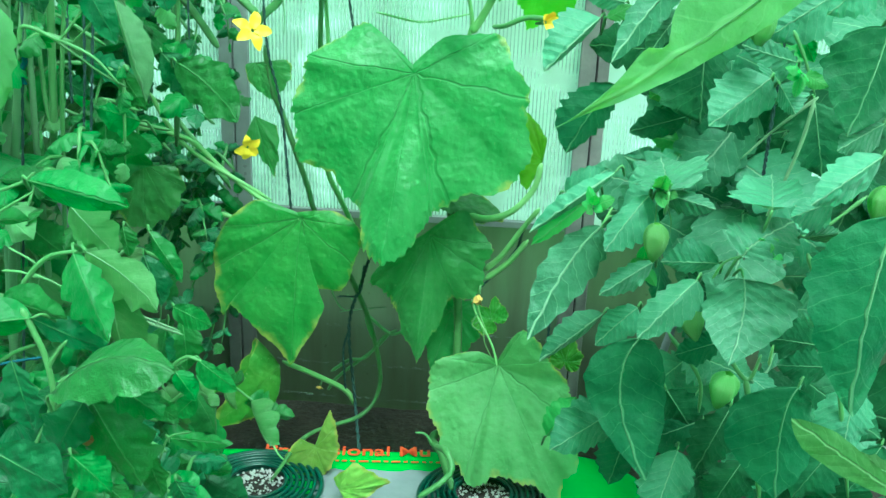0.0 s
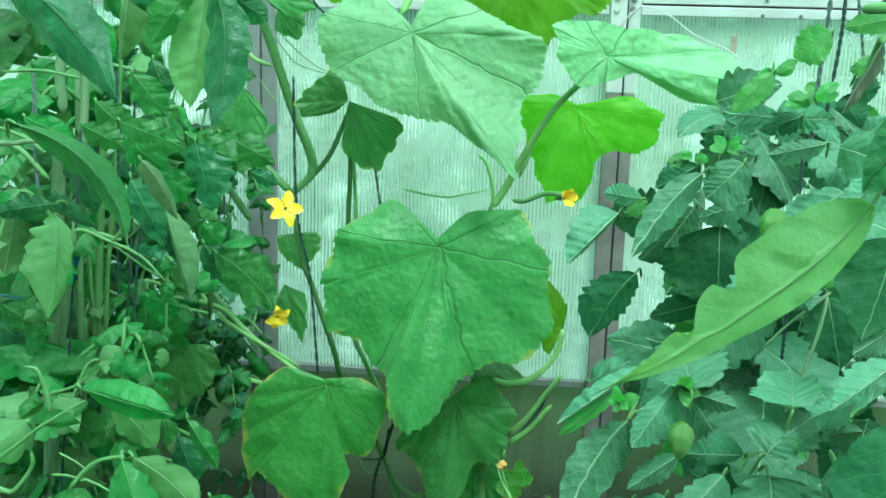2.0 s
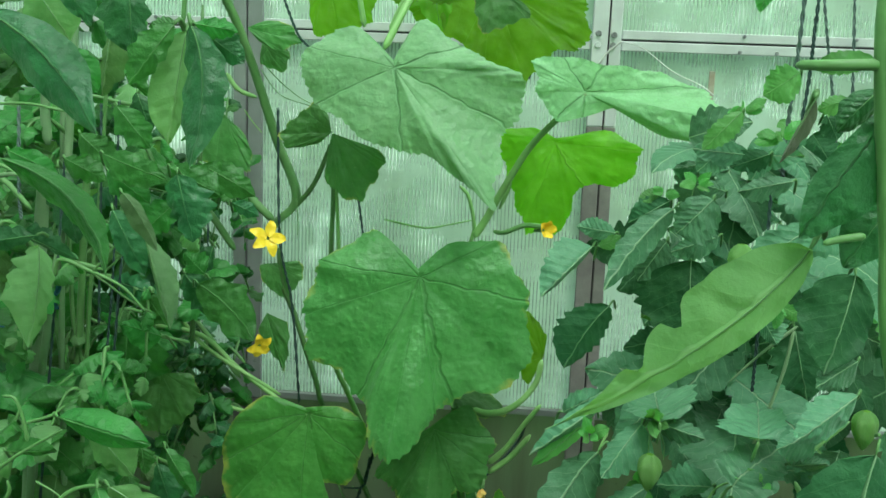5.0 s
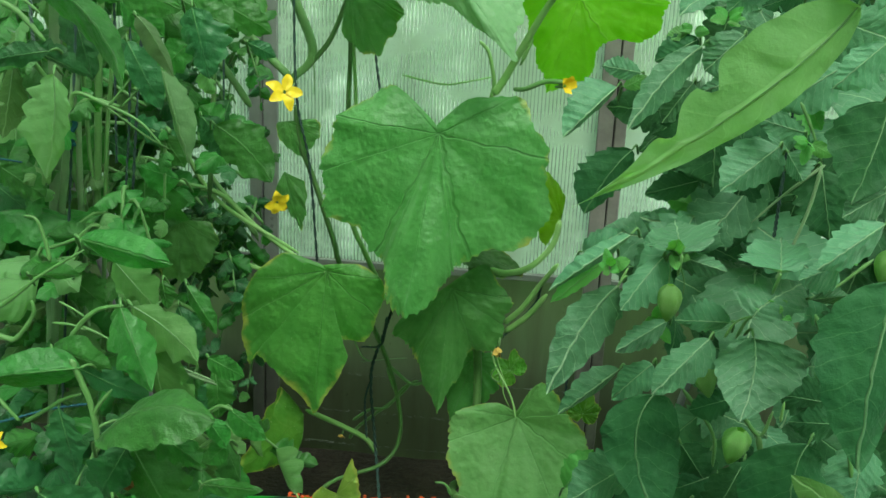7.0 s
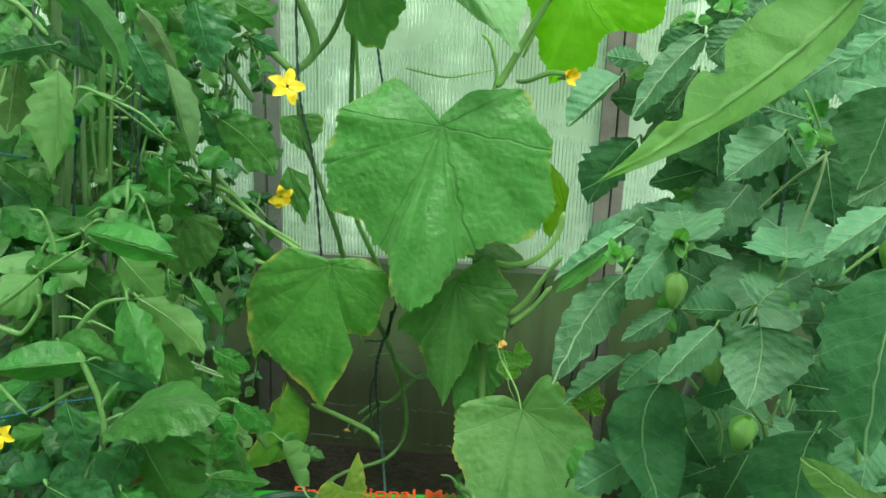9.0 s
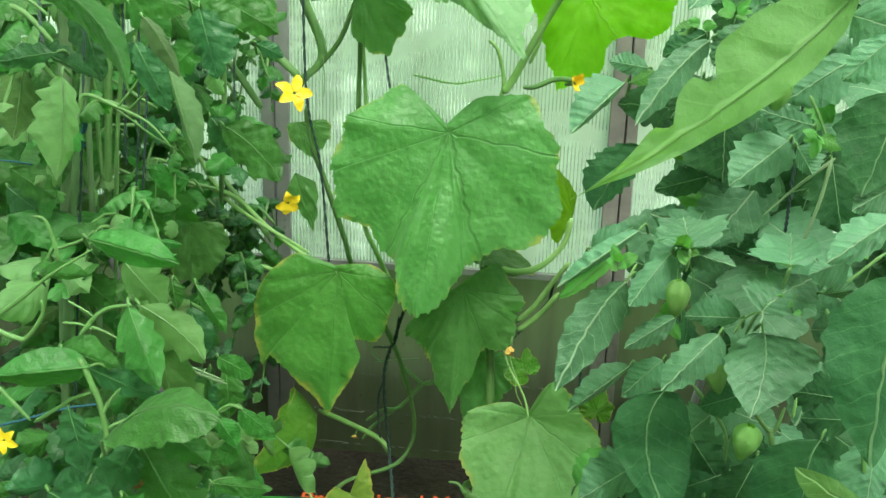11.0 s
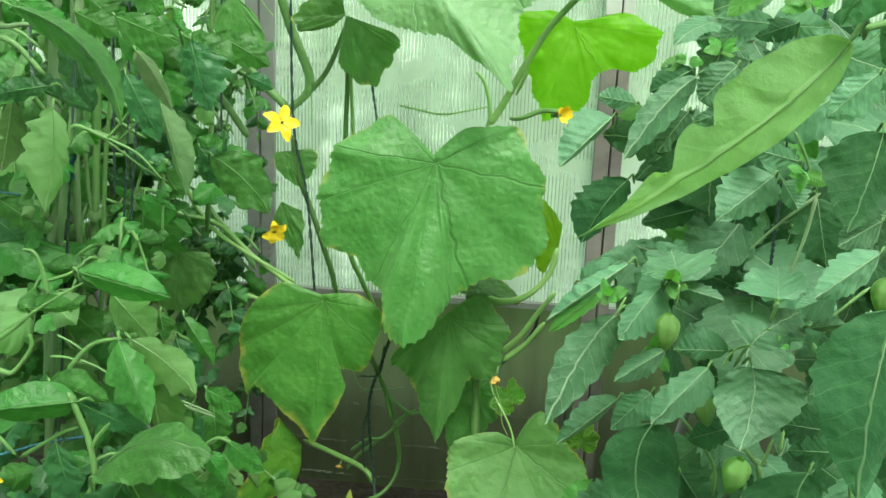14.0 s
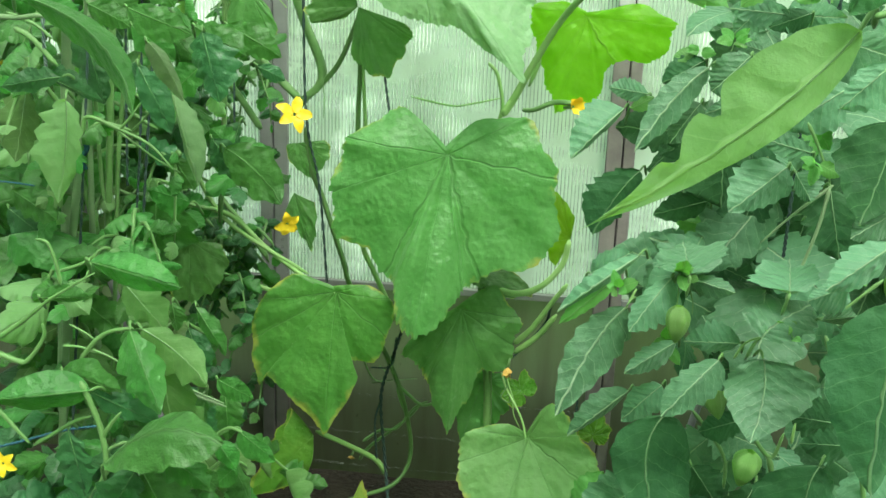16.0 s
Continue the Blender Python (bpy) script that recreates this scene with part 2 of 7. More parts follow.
# Dark tomato leaf; low in the bush its tone also stands for shade.
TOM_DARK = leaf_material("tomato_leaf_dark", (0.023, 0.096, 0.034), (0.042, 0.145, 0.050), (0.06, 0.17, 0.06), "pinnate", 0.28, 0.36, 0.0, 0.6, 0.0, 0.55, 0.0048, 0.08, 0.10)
TOM_PALE = leaf_material("tomato_leaf_underside", (0.068, 0.155, 0.042), (0.105, 0.205, 0.068), (0.19, 0.31, 0.14), "pinnate", 0.30, 0.6, 0.0, 1.3, 0.0, 0.4, 0.0024, 0.1, 0.12)
# Paler copy of the tomato blade: light from behind raised into its colour.
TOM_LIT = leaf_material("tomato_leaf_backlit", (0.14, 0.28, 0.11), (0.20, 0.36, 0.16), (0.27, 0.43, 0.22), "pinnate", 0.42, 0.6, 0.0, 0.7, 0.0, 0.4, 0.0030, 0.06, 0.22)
TOM_WILT = leaf_material("tomato_leaf_wilted", (0.085, 0.17, 0.07), (0.15, 0.25, 0.12), (0.18, 0.28, 0.14), "pinnate", 0.3, 0.7, 0.0, 0.5, 0.0, 0.4, 0.003)
TOM_DRY = leaf_material("tomato_leaf_withered", (0.06, 0.085, 0.05), (0.13, 0.15, 0.10), (0.18, 0.20, 0.13), "pinnate", 0.2, 0.8, 0.0, 0.5, 0.0, 0.3, 0.003, 0.05, 0.05)
LEAF_RUSTY = leaf_material("leaf_rusty", (0.30, 0.12, 0.05), (0.42, 0.20, 0.09), (0.45, 0.28, 0.15), "pinnate", 0.2, 0.8, 0.0, 0.5)
STEM = plain_material("green_stem", (0.075, 0.19, 0.045), (0.13, 0.26, 0.085), 60, 0.5, bump=0.4, depth=0.001)
# Lighter than the stem: light through backlit stalks is put into this green.
STALK = plain_material("light_green_stalk", (0.17, 0.34, 0.09), (0.24, 0.42, 0.14), 60, 0.5, bump=0.4, depth=0.001)
STEM_DARK = plain_material("old_green_stem", (0.05, 0.13, 0.03), (0.09, 0.19, 0.05), 60, 0.55, bump=0.4, depth=0.001)
STEM_WOOD = plain_material("pale_tomato_stem", (0.10, 0.19, 0.08), (0.17, 0.26, 0.13), 40, 0.6, bump=0.4, depth=0.001)
TWINE = plain_material("dark_green_twine", (0.012, 0.035, 0.03), (0.03, 0.07, 0.06), 300, 0.85, bump=0.6)
TWINE_BLUE = plain_material("blue_twine", (0.01, 0.06, 0.10), (0.02, 0.12, 0.16), 300, 0.85, bump=0.6)
TWINE_GREY = plain_material("grey_twine", (0.05, 0.09, 0.08), (0.14, 0.19, 0.17), 300, 0.85, bump=0.6)
TWINE_WHITE = plain_material("white_twine", (0.45, 0.45, 0.42), (0.62, 0.62, 0.58), 300, 0.85, bump=0.6)
PETAL = plain_material("yellow_petal", (0.75, 0.50, 0.01), (0.85, 0.62, 0.02), 120, 0.55, bump=0.4, depth=0.001)
PETAL_DRY = plain_material("withered_petal", (0.52, 0.32, 0.06), (0.62, 0.42, 0.12), 120, 0.7, bump=0.4, depth=0.001)
HUSK = leaf_material("physalis_husk", (0.15, 0.29, 0.09), (0.21, 0.34, 0.13), (0.14, 0.30, 0.08), "pinnate", 0.5, 0.5, 0.0, 0.6)
STEEL = plain_material("galvanised_steel", (0.42, 0.43, 0.43), (0.55, 0.56, 0.56), 25, 0.5, 0.15, 0.15, 0.001)
STEEL_OLD = plain_material("weathered_post", (0.13, 0.145, 0.135), (0.22, 0.235, 0.225), 18, 0.65, 0.1, 0.5, 0.002)
POST_GREY = plain_material("weathered_grey_brown_post", (0.11, 0.10, 0.095), (0.22, 0.205, 0.19), 30, 0.8, 0.0, 0.7, 0.003)
# Darker tone for the left post below the sheet joint.
POST_LOWER = plain_material("darker_lower_post", (0.050, 0.052, 0.045), (0.10, 0.10, 0.09), 24, 0.8, 0.0, 0.6, 0.002)
GROOVE = plain_material("dark_groove", (0.02, 0.02, 0.02), (0.05, 0.045, 0.045), 60, 0.8)
BOLT = plain_material("bolt_steel", (0.10, 0.10, 0.11), (0.26, 0.25, 0.26), 120, 0.45, 0.7)
RUST = plain_material("rust_patch", (0.24, 0.18, 0.12), (0.42, 0.40, 0.32), 90, 0.85)
SHEET = sheet_material("polycarbonate_sheet", (0.66, 0.80, 0.66), 0.08, 0.28)
SHEET_LOW = sheet_material("polycarbonate_low_dirty", (0.42, 0.52, 0.33), 0.66, 0.7)
RIB = web_material("polycarbonate_web", (0.40, 0.53, 0.40), (0.86, 0.95, 0.86))
BOARD = plain_material("wet_brown_board", (0.035, 0.026, 0.018), (0.075, 0.055, 0.035), 22, 0.75, bump=0.7, depth=0.004)
SOIL = plain_material("dark_soil", (0.012, 0.009, 0.006), (0.036, 0.027, 0.018), 90, 0.95, bump=1.0, depth=0.01)
GRASS = plain_material("rough_grass", (0.045, 0.085, 0.02), (0.11, 0.18, 0.05), 12, 0.9, bump=1.0, depth=0.03)
BAG = plain_material("green_growbag_film", (0.02, 0.30, 0.02), (0.04, 0.42, 0.04), 14, 0.32, bump=0.5, depth=0.004)
BAG_SILVER = plain_material("silver_growbag_panel", (0.11, 0.125, 0.13), (0.24, 0.255, 0.265), 14, 0.4, bump=0.5, depth=0.004)
PRINT = plain_material("orange_red_print", (0.55, 0.06, 0.01), (0.62, 0.09, 0.02), 40, 0.5, bump=0)
HALO = plain_material("dark_green_plastic", (0.004, 0.035, 0.02), (0.008, 0.055, 0.032), 30, 0.35, bump=0.1)
PEBBLE = plain_material("perlite_grain", (0.30, 0.29, 0.27), (0.55, 0.53, 0.50), 60, 0.8, vary=0.5)
COMPOST = plain_material("potting_compost", (0.012, 0.010, 0.008), (0.04, 0.03, 0.022), 160, 0.95, bump=1.0, depth=0.006)


# ---- mesh helpers ----
def mesh_of(name, verts, faces, mat, smooth=True, uvs=None, rim=None):
    me = bpy.data.meshes.new(name)
    me.from_pydata([tuple(v) for v in verts], [], faces)
    me.materials.append(mat)
    if smooth:
        me.shade_smooth()
    if uvs is not None:
        layer = me.uv_layers.new(name="UVMap")
        idx = np.empty(len(me.loops), dtype=np.int32)
        me.loops.foreach_get("vertex_index", idx)
        layer.data.foreach_set("uv", np.asarray(uvs, dtype=np.float32)[idx].ravel())
    if rim is not None:
        a = me.attributes.new("rim", "FLOAT", "POINT")
        a.data.foreach_set("value", np.asarray(rim, dtype=np.float32))
    me.update()
    return me


def top(name, at, label, category, group="", kind=""):
    """An empty at the base of a thing."""
    ob = new(name)
    ob.empty_display_size = 0.05
    ob.location = at
    return tagged(ob, label, category, group, kind)


def put(name, me, parent, at=(0, 0, 0), label=""):
    """Link a mesh as one part under its thing (or under a part); `at` is in the world."""
    ob = new(name, me)
    ob.location = at
    if parent is not None:
        ob.parent = parent
        ob.matrix_parent_inverse = Matrix.Translation(-Vector(parent.location))
    return tagged(ob, label)


def bm_mesh(name, bm, mat, smooth=False):
    me = bpy.data.meshes.new(name)
    bmesh.ops.recalc_face_normals(bm, faces=bm.faces)
    bm.to_mesh(me)
    bm.free()
    me.materials.append(mat)
    if smooth:
        me.shade_smooth()
    return me


def box_bm(size, centre=(0, 0, 0), bevel=0.0):
    bm = bmesh.new()
    bmesh.ops.create_cube(bm, size=1.0, matrix=Matrix.Translation(centre) @ Matrix.Diagonal((*size, 1)))
    if bevel:
        bmesh.ops.bevel(bm, geom=bm.edges[:], offset=bevel, segments=2, affect="EDGES", profile=0.5)
    return bm


def smooth_path(points, steps=6):
    """Catmull-Rom through the points."""
    p = [np.array(q, float) for q in points]
    p = [2 * p[0] - p[1]] + p + [2 * p[-1] - p[-2]]
    out = []
    for i in range(1, len(p) - 2):
        a, b, c, d = p[i - 1:i + 3]
        for k in range(steps):
            t = k / steps
            out.append(0.5 * (2 * b + (c - a) * t + (2 * a - 5 * b + 4 * c - d) * t * t + (3 * b - a - 3 * c + d) * t ** 3))
    out.append(p[-2])
    return np.array(out)


def tube_data(points, r0, r1, sides=8, ridged=0.0, steps=6, lumps=0.0):
    path = smooth_path(points, steps)
    n = len(path)
    tang = np.gradient(path, axis=0)
    tang /= np.linalg.norm(tang, axis=1)[:, None] + 1e-12
    ref = np.array((0.31, 0.9, 0.29))
    verts, faces = [], []
    for i in range(n):
        a = np.cross(tang[i], ref)
        a /= np.linalg.norm(a)
        b = np.cross(tang[i], a)
        r = r0 + (r1 - r0) * i / (n - 1)
        r *= 1 + lumps * math.sin(i * 1.7)
        if n > 4 and i in (0, n - 1):
            r *= 0.45
        for k in range(sides):
            ang = 2 * math.pi * k / sides
            rr = r * (1 + (ridged if k % 2 else -ridged))
            verts.append(path[i] + a * math.cos(ang) * rr + b * math.sin(ang) * rr)
    for i in range(n - 1):
        for k in range(sides):
            j = (k + 1) % sides
            faces.append((i * sides + k, i * sides + j, (i + 1) * sides + j, (i + 1) * sides + k))
    faces.append(tuple(range(sides - 1, -1, -1)))
    faces.append(tuple(range((n - 1) * sides, n * sides)))
    return verts, faces


def tube(name, parent, points, r0, r1, mat=None, sides=8, ridged=0.0, label="", steps=6, lumps=0.0):
    mat = mat or STEM
    origin = np.array(points[0], float)
    v, f = tube_data(points, r0, r1, sides, ridged, steps, lumps)
    return put(name, mesh_of(name, [q - origin for q in v], f, mat), parent, tuple(origin), label)


VEIN_GREEN = plain_material("green_vein", (0.09, 0.24, 0.06), (0.13, 0.29, 0.09), 60, 0.5, bump=0.2, depth=0.001)
VEIN_PALE = plain_material("pale_vein", (0.16, 0.30, 0.14), (0.24, 0.38, 0.20), 60, 0.5, bump=0.2, depth=0.001)
VEIN_OF = {"physalis_leaf_blade": VEIN_PALE, "physalis_leaf_shaded": VEIN_PALE}
for key in ("cucumber_leaf_blade", "cucumber_leaf_dry_margin", "cucumber_leaf_yellowing", "cucumber_leaf_pale", "tomato_leaf_blade", "tomato_leaf_dark"):
    VEIN_OF[key] = VEIN_GREEN
VEIN_OF["tomato_leaf_underside"] = VEIN_PALE
VEIN_OF["cucumber_leaf_pale"] = plain_material("mint_vein", (0.13, 0.30, 0.12), (0.18, 0.36, 0.16), 60, 0.5, bump=0.2, depth=0.001)
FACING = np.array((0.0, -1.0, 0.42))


def leaf_axes(base, tip, roll):
    base, tip = np.array(base, float), np.array(tip, float)
    y = tip - base
    length = np.linalg.norm(y)
    y /= length
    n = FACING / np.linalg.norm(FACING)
    x = np.cross(y, n)
    x /= np.linalg.norm(x) + 1e-9
    n = np.cross(x, y)
    c, s = math.cos(radians(roll)), math.sin(radians(roll))
    return base, length, x * c + n * s, y, n * c - x * s


def blade(parent, base, tip, width, mat=None, roll=0.0, bow=None, fold=None, teeth=6, tooth=0.16, belly=0.42, sag=0.0, curl=0.0, twist=None, rib=True, taper=0.75, lean=None, smooth_side=0, pucker=0.024, name="leaf", label="", seed=None):
    """A pinnate leaf from base to tip: toothed ovate blade, folded on its midrib, bowed, puckered between side veins."""
    mat = mat or PHYS
    rnd = random.Random(seed if seed is not None else rng.random())
    origin, length, ax, ay, az = leaf_axes(base, tip, roll)
    bow = rnd.uniform(0.03, 0.13) if bow is None else bow
    fold = rnd.uniform(0.05, 0.32) if fold is None else fold
    twist = rnd.uniform(-0.35, 0.35) if twist is None else twist
    nv, nu = 46, 5
    odd = [rnd.uniform(0.2, 1.7) for _ in range(64)]
    spine = []
    a = belly / (1 - belly) * taper
    peak = (a / (a + taper)) ** a * (taper / (a + taper)) ** taper
    ph1, ph2, ph3, ph4 = (rnd.uniform(0, 6.28) for _ in range(4))
    lop = rnd.uniform(-0.14, 0.14) if lean is None else lean
    verts, uvs, rim, faces = [], [], [], []
    cols = 2 * nu + 1
    for i in range(nv + 1):
        v = i / nv
        prof = (max(v, 1e-4) ** a * max(1 - v, 0) ** taper) / peak
        for j in range(cols):
            u = j / nu - 1
            side = 1 if u >= 0 else -1
            saw = (v * teeth + (0.31 if side > 0 else 0.0)) % 1.0
            jag = 1 + tooth * odd[int(v * teeth) + (32 if side > 0 else 0)] * (math.sin(saw * math.pi * 0.62) - 0.62) * min(1, abs(u) * 1.3) ** 3
            jag = 1.0 if side == smooth_side else jag
            half = 0.5 * width * prof * jag * (1 + lop * side) * (1 + 0.08 * math.sin(3.3 * v * side + ph3))
            x = u * half + 0.5 * width * 0.05 * math.sin(2.6 * v + ph4) * (1 - v)
            y = v - abs(u) ** 2 * tooth * 0.10 * (saw - 0.5) + 0.05 * abs(u) * (1 - v) * v * 4 * 0.4
            z = bow * 4 * v * (1 - v) - abs(x) * fold * 2 * 0.5
            z += pucker * width * abs(math.sin((v - abs(u) * 0.28 * width) * teeth * math.pi * 1.1)) * abs(u) * (1 - 0.3 * abs(u))
            z += 0.05 * width * abs(u) ** 2 * math.sin(v * 9 + ph1 * side) + 0.03 * width * math.sin(v * 5 + u * 3 + ph2)
            z -= sag * v * v + curl * abs(u) ** 2 * width
            if twist:
                t = twist * (v - 0.3)
                x, z = x * math.cos(t) - z * math.sin(t), x * math.sin(t) + z * math.cos(t)
            verts.append((ax * x + ay * y + az * z) * length)
            if j == nu and i % 4 == 0:
                spine.append(verts[-1] + az * 0.0004)
            uvs.append((u * 0.5 * width * prof, v))
            rim.append(max(abs(u), abs(2 * v - 1) ** 3))
    for i in range(nv):
        for j in range(cols - 1):
            k = i * cols + j
            faces.append((k, k + 1, k + cols + 1, k + cols))
    ob = put(name, mesh_of(name, verts, faces, mat, True, uvs, rim), parent, tuple(origin), label)
    if rib:
        fat = (0.0078 if mat.name.startswith("physalis") else 0.003) * length + 0.0003
        v, f = tube_data(spine[:8], fat * 0.8, fat * 0.12, 5, 0, 2)
        put("midrib", mesh_of("midrib", v, f, VEIN_OF.get(mat.name, STEM)), ob, tuple(origin), "pale raised midrib")
        back = [np.zeros(3), -ay * 0.08 * length - az * 0.06 * length, -ay * 0.12 * length - az * 0.22 * length + np.array((0, 0.01, -0.012))]
        v, f = tube_data(back, 0.0016, 0.0020, 6, 0, 4)
        put("leaf_stalk", mesh_of("leaf_stalk", v, f, STEM), ob, tuple(origin))
    return ob


def palm(parent, base, tip, wide, rear, mat=None, roll=0.0, bow=0.05, cup=0.0, ripple=0.035, left=1.0, right=1.0, neck=0.62, fold=0.0, notch=0.10, veins=True, name="leaf", label="", seed=None):
    """A cucumber leaf: five-angled blade round its petiole at `base`, with a heart-shaped notch behind it."""
    mat = mat or CUKE
    rnd = random.Random(seed if seed is not None else rng.random())
    origin, length, ax, ay, az = leaf_axes(base, tip, roll)
    na, nr = 240, 15
    bites = [(rnd.uniform(25, 150) * rnd.choice((-1, 1)), rnd.uniform(0.015, 0.045), rnd.uniform(1.5, 4)) for _ in range(7)]
    angs = (0, 5, 12, 23, 34, 48, 60, 72, 88, 104, 124, 146, 160, 171, 180)
    radii = (1.03, 0.92, 0.5 * (0.88 + neck), neck + 0.02, neck + 0.02, wide * 1.13, wide * 1.17, wide * 1.02, wide * 1.0, wide * 0.97, 0.5 * (wide + rear) * 1.08, rear * 1.22, rear * 1.05, rear * 0.72, 0.05)
    p1, p2, p3 = (rnd.uniform(0, 6.28) for _ in range(3))
    verts, uvs, rim, faces = [np.zeros(3)], [(0, 0)], [0.0], []
    spines = {}
    for k in range(na):
        th = 2 * math.pi * (k + 0.5) / na - math.pi
        deg = abs(math.degrees(th))
        r = float(np.interp(deg, angs, radii))
        r2 = 0.5 * (float(np.interp(max(deg - 3, 0), angs, radii)) + float(np.interp(min(deg + 3, 180), angs, radii)))
        r = 0.45 * r + 0.55 * r2
        side = left if th > 0 else right
        grow = 1 + (side - 1) * float(np.interp(deg, (0, 40, 78, 112), (0, 1, 1, 0)))
        tooth = 1 + 0.016 * math.sin(th * 34 + p1) + 0.030 * math.sin(th * 11 + p2) + 0.035 * math.sin(th * 5 + p3) + rnd.uniform(-0.008, 0.012) + 0.012 * abs(math.sin(th * 27 + p3))
        sd = math.degrees(th)
        tooth -= notch * math.exp(-((deg - 30) / 7) ** 2) + 0.5 * notch * math.exp(-((deg - 84) / 7) ** 2)
        tooth -= sum(a * math.exp(-((sd - c) / w) ** 2) for c, a, w in bites)
        r *= grow * tooth
        for j in range(1, nr + 1):
            q = (j / nr) ** 0.85
            x, y = math.sin(th) * r * q, math.cos(th) * r * q
            rho = r * q
            z = -bow * y * y * 2.2 - cup * x * x - fold * abs(x)
            vein = abs(math.sin(th * 4.7)) ** 0.6
            z += 0.004 * vein * math.sin(min(1, q) * math.pi * 0.85) * min(1, rho * 2.2)
            z += ripple * q ** 3 * (math.sin(th * 7 + p2) + 0.6 * math.sin(th * 12 + p3) + 0.35 * math.sin(th * 23 + p1))
            z += 0.03 * math.sin(x * 7 + p1) * math.sin(y * 6 + p3) + 0.012 * math.sin(x * 13 + p3) * math.sin(y * 12 + p2) + 0.030 * noise.noise((x * 5 + p1, y * 5 + p2, p3)) + 0.013 * noise.noise((x * 13 + p2, y * 13, p1))
            verts.append((ax * x + ay * y + az * z) * length)
            uvs.append((x, y))
            rim.append(q)
            ways = {0: 120, 1: 143, 2: 97, 3: 169, 4: 71}
            if veins and k in ways.values() and j % 2 == 1 and j < nr - 1:
                spines.setdefault(k, [np.zeros(3)]).append(verts[-1] + az * 0.0004)
    for k in range(na):
        a, b = 1 + k * nr, 1 + ((k + 1) % na) * nr
        if k == na - 1:
            continue
        faces.append((0, a, b))
        for j in range(nr - 1):
            faces.append((a + j, a + j + 1, b + j + 1, b + j))
    ob = put(name, mesh_of(name, verts, faces, mat, True, uvs, rim), parent, tuple(origin), label)
    for pts in spines.values():
        v, f = tube_data(pts, 0.0007 * length + 0.0002, 0.0002, 5, 0, 2)
        put("vein", mesh_of("vein", v, f, VEIN_OF.get(mat.name, STEM)), ob, tuple(origin))
    return ob


def ovate(parent, base, mid, tip, left, right, mat=None, teeth=7, tooth=0.2, taper=0.9, taper2=None, blunt=0.6, lobes=(), pucker=0.022, fold=None, curl=0.0, wave=0.05, rib=True, stalk=True, name="leaf", label="", seed=None):
    """A pinnate leaf on a curved midrib (base, mid, tip); `left` and `right` are where its margins swing out farthest."""
    mat = mat or PHYS
    rnd = random.Random(seed if seed is not None else rng.random())
    base, mid, tip, left, right = (np.array(p, float) for p in (base, mid, tip, left, right))
    ctrl = 2 * mid - 0.5 * (base + tip)

    def spine_at(v):
        return base * (1 - v) ** 2 + ctrl * 2 * v * (1 - v) + tip * v * v

    length = np.linalg.norm(mid - base) + np.linalg.norm(tip - mid)
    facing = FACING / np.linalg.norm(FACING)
    nv, nu = 48, 5
    vs = np.linspace(0, 1, nv + 1)
    pts = np.array([spine_at(v) for v in vs])
    tang = np.gradient(pts, axis=0)
    tang /= np.linalg.norm(tang, axis=1)[:, None] + 1e-12
    sides = []
    for edge, tap in ((left, taper), (right, taper2 or taper)):
        k = int(np.clip(np.argmin(np.linalg.norm(pts - edge, axis=1)), 0.22 * nv, 0.62 * nv))
        belly = vs[k]
        sides.append((edge - pts[k], belly, tap))
    wide = sides[1][0] - sides[0][0]
    width = np.linalg.norm(wide) / length
    fold = rnd.uniform(-0.08, 0.22) if fold is None else fold
    odd = [rnd.uniform(0.35, 1.5) for _ in range(64)]
    ph1, ph2, ph3 = (rnd.uniform(0, 6.28) for _ in range(3))
    shift = (rnd.random(), rnd.random())
    cols = 2 * nu + 1
    verts, uvs, rim, faces, spine = [], [], [], [], []
    for i, v in enumerate(vs):
        n = np.cross(wide, tang[i])
        n /= np.linalg.norm(n) + 1e-12
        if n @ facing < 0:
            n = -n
        for j in range(cols):
            u = j / nu - 1
            s = 0 if u < 0 else 1
            w, belly, tap = sides[s]
            prof = max(1e-6, 1 - (1 - v / belly) ** 2) ** blunt if v < belly else max(0.0, 1 - ((v - belly) / (1 - belly)) ** 1.7) ** tap
            warp = v * teeth + 0.5 * math.sin(2.1 * v + ph3) + shift[s]
            saw = warp % 1.0
            peaky = saw / 0.62 if saw < 0.62 else (1 - saw) / 0.38
            jag = 1 + tooth * odd[int(warp) + 20 * s] * (peaky - 0.5) * abs(u) ** 3
            for at, side, depth in lobes:
                if side == s:
                    d = (v - at) / 0.045
                    jag -= depth * math.exp(-d * d * (1.0 if d < 0 else 5.0)) * abs(u) ** 1.5
            half = abs(u) * prof * jag
            p = pts[i] + w * half + tang[i] * length * (abs(u) ** 1.5 * v * (1 - v) * 0.10)
            size = np.linalg.norm(w)
            z = pucker * width * abs(math.sin((v - abs(u) * 0.28 * width) * teeth * math.pi)) * abs(u) * (1 - 0.4 * abs(u))
            z += wave * width * abs(u) ** 2 * (math.sin(v * 9 + ph1 * (1 + s)) + 0.6 * math.sin(v * 17 + ph2))
            z += (0.030 * width * noise.noise((v * 6 + ph1, u * 3, ph2)) + 0.012 * width * noise.noise((v * 16 + ph2, u * 8, ph1))) * min(1.0, 0.1 + abs(u) * 1.6)
            p = p + n * (z * length + (fold * abs(u) - curl * abs(u) ** 2.2) * size * min(prof, 1.0))
            verts.append(p - base)
            if j == nu and i % 4 == 0:
                spine.append(p - base + n * 0.0004)
            uvs.append((u * 0.5 * width * prof, v))
            rim.append(max(abs(u), abs(2 * v - 1) ** 3))
    for i in range(nv):
        for j in range(cols - 1):
            k = i * cols + j
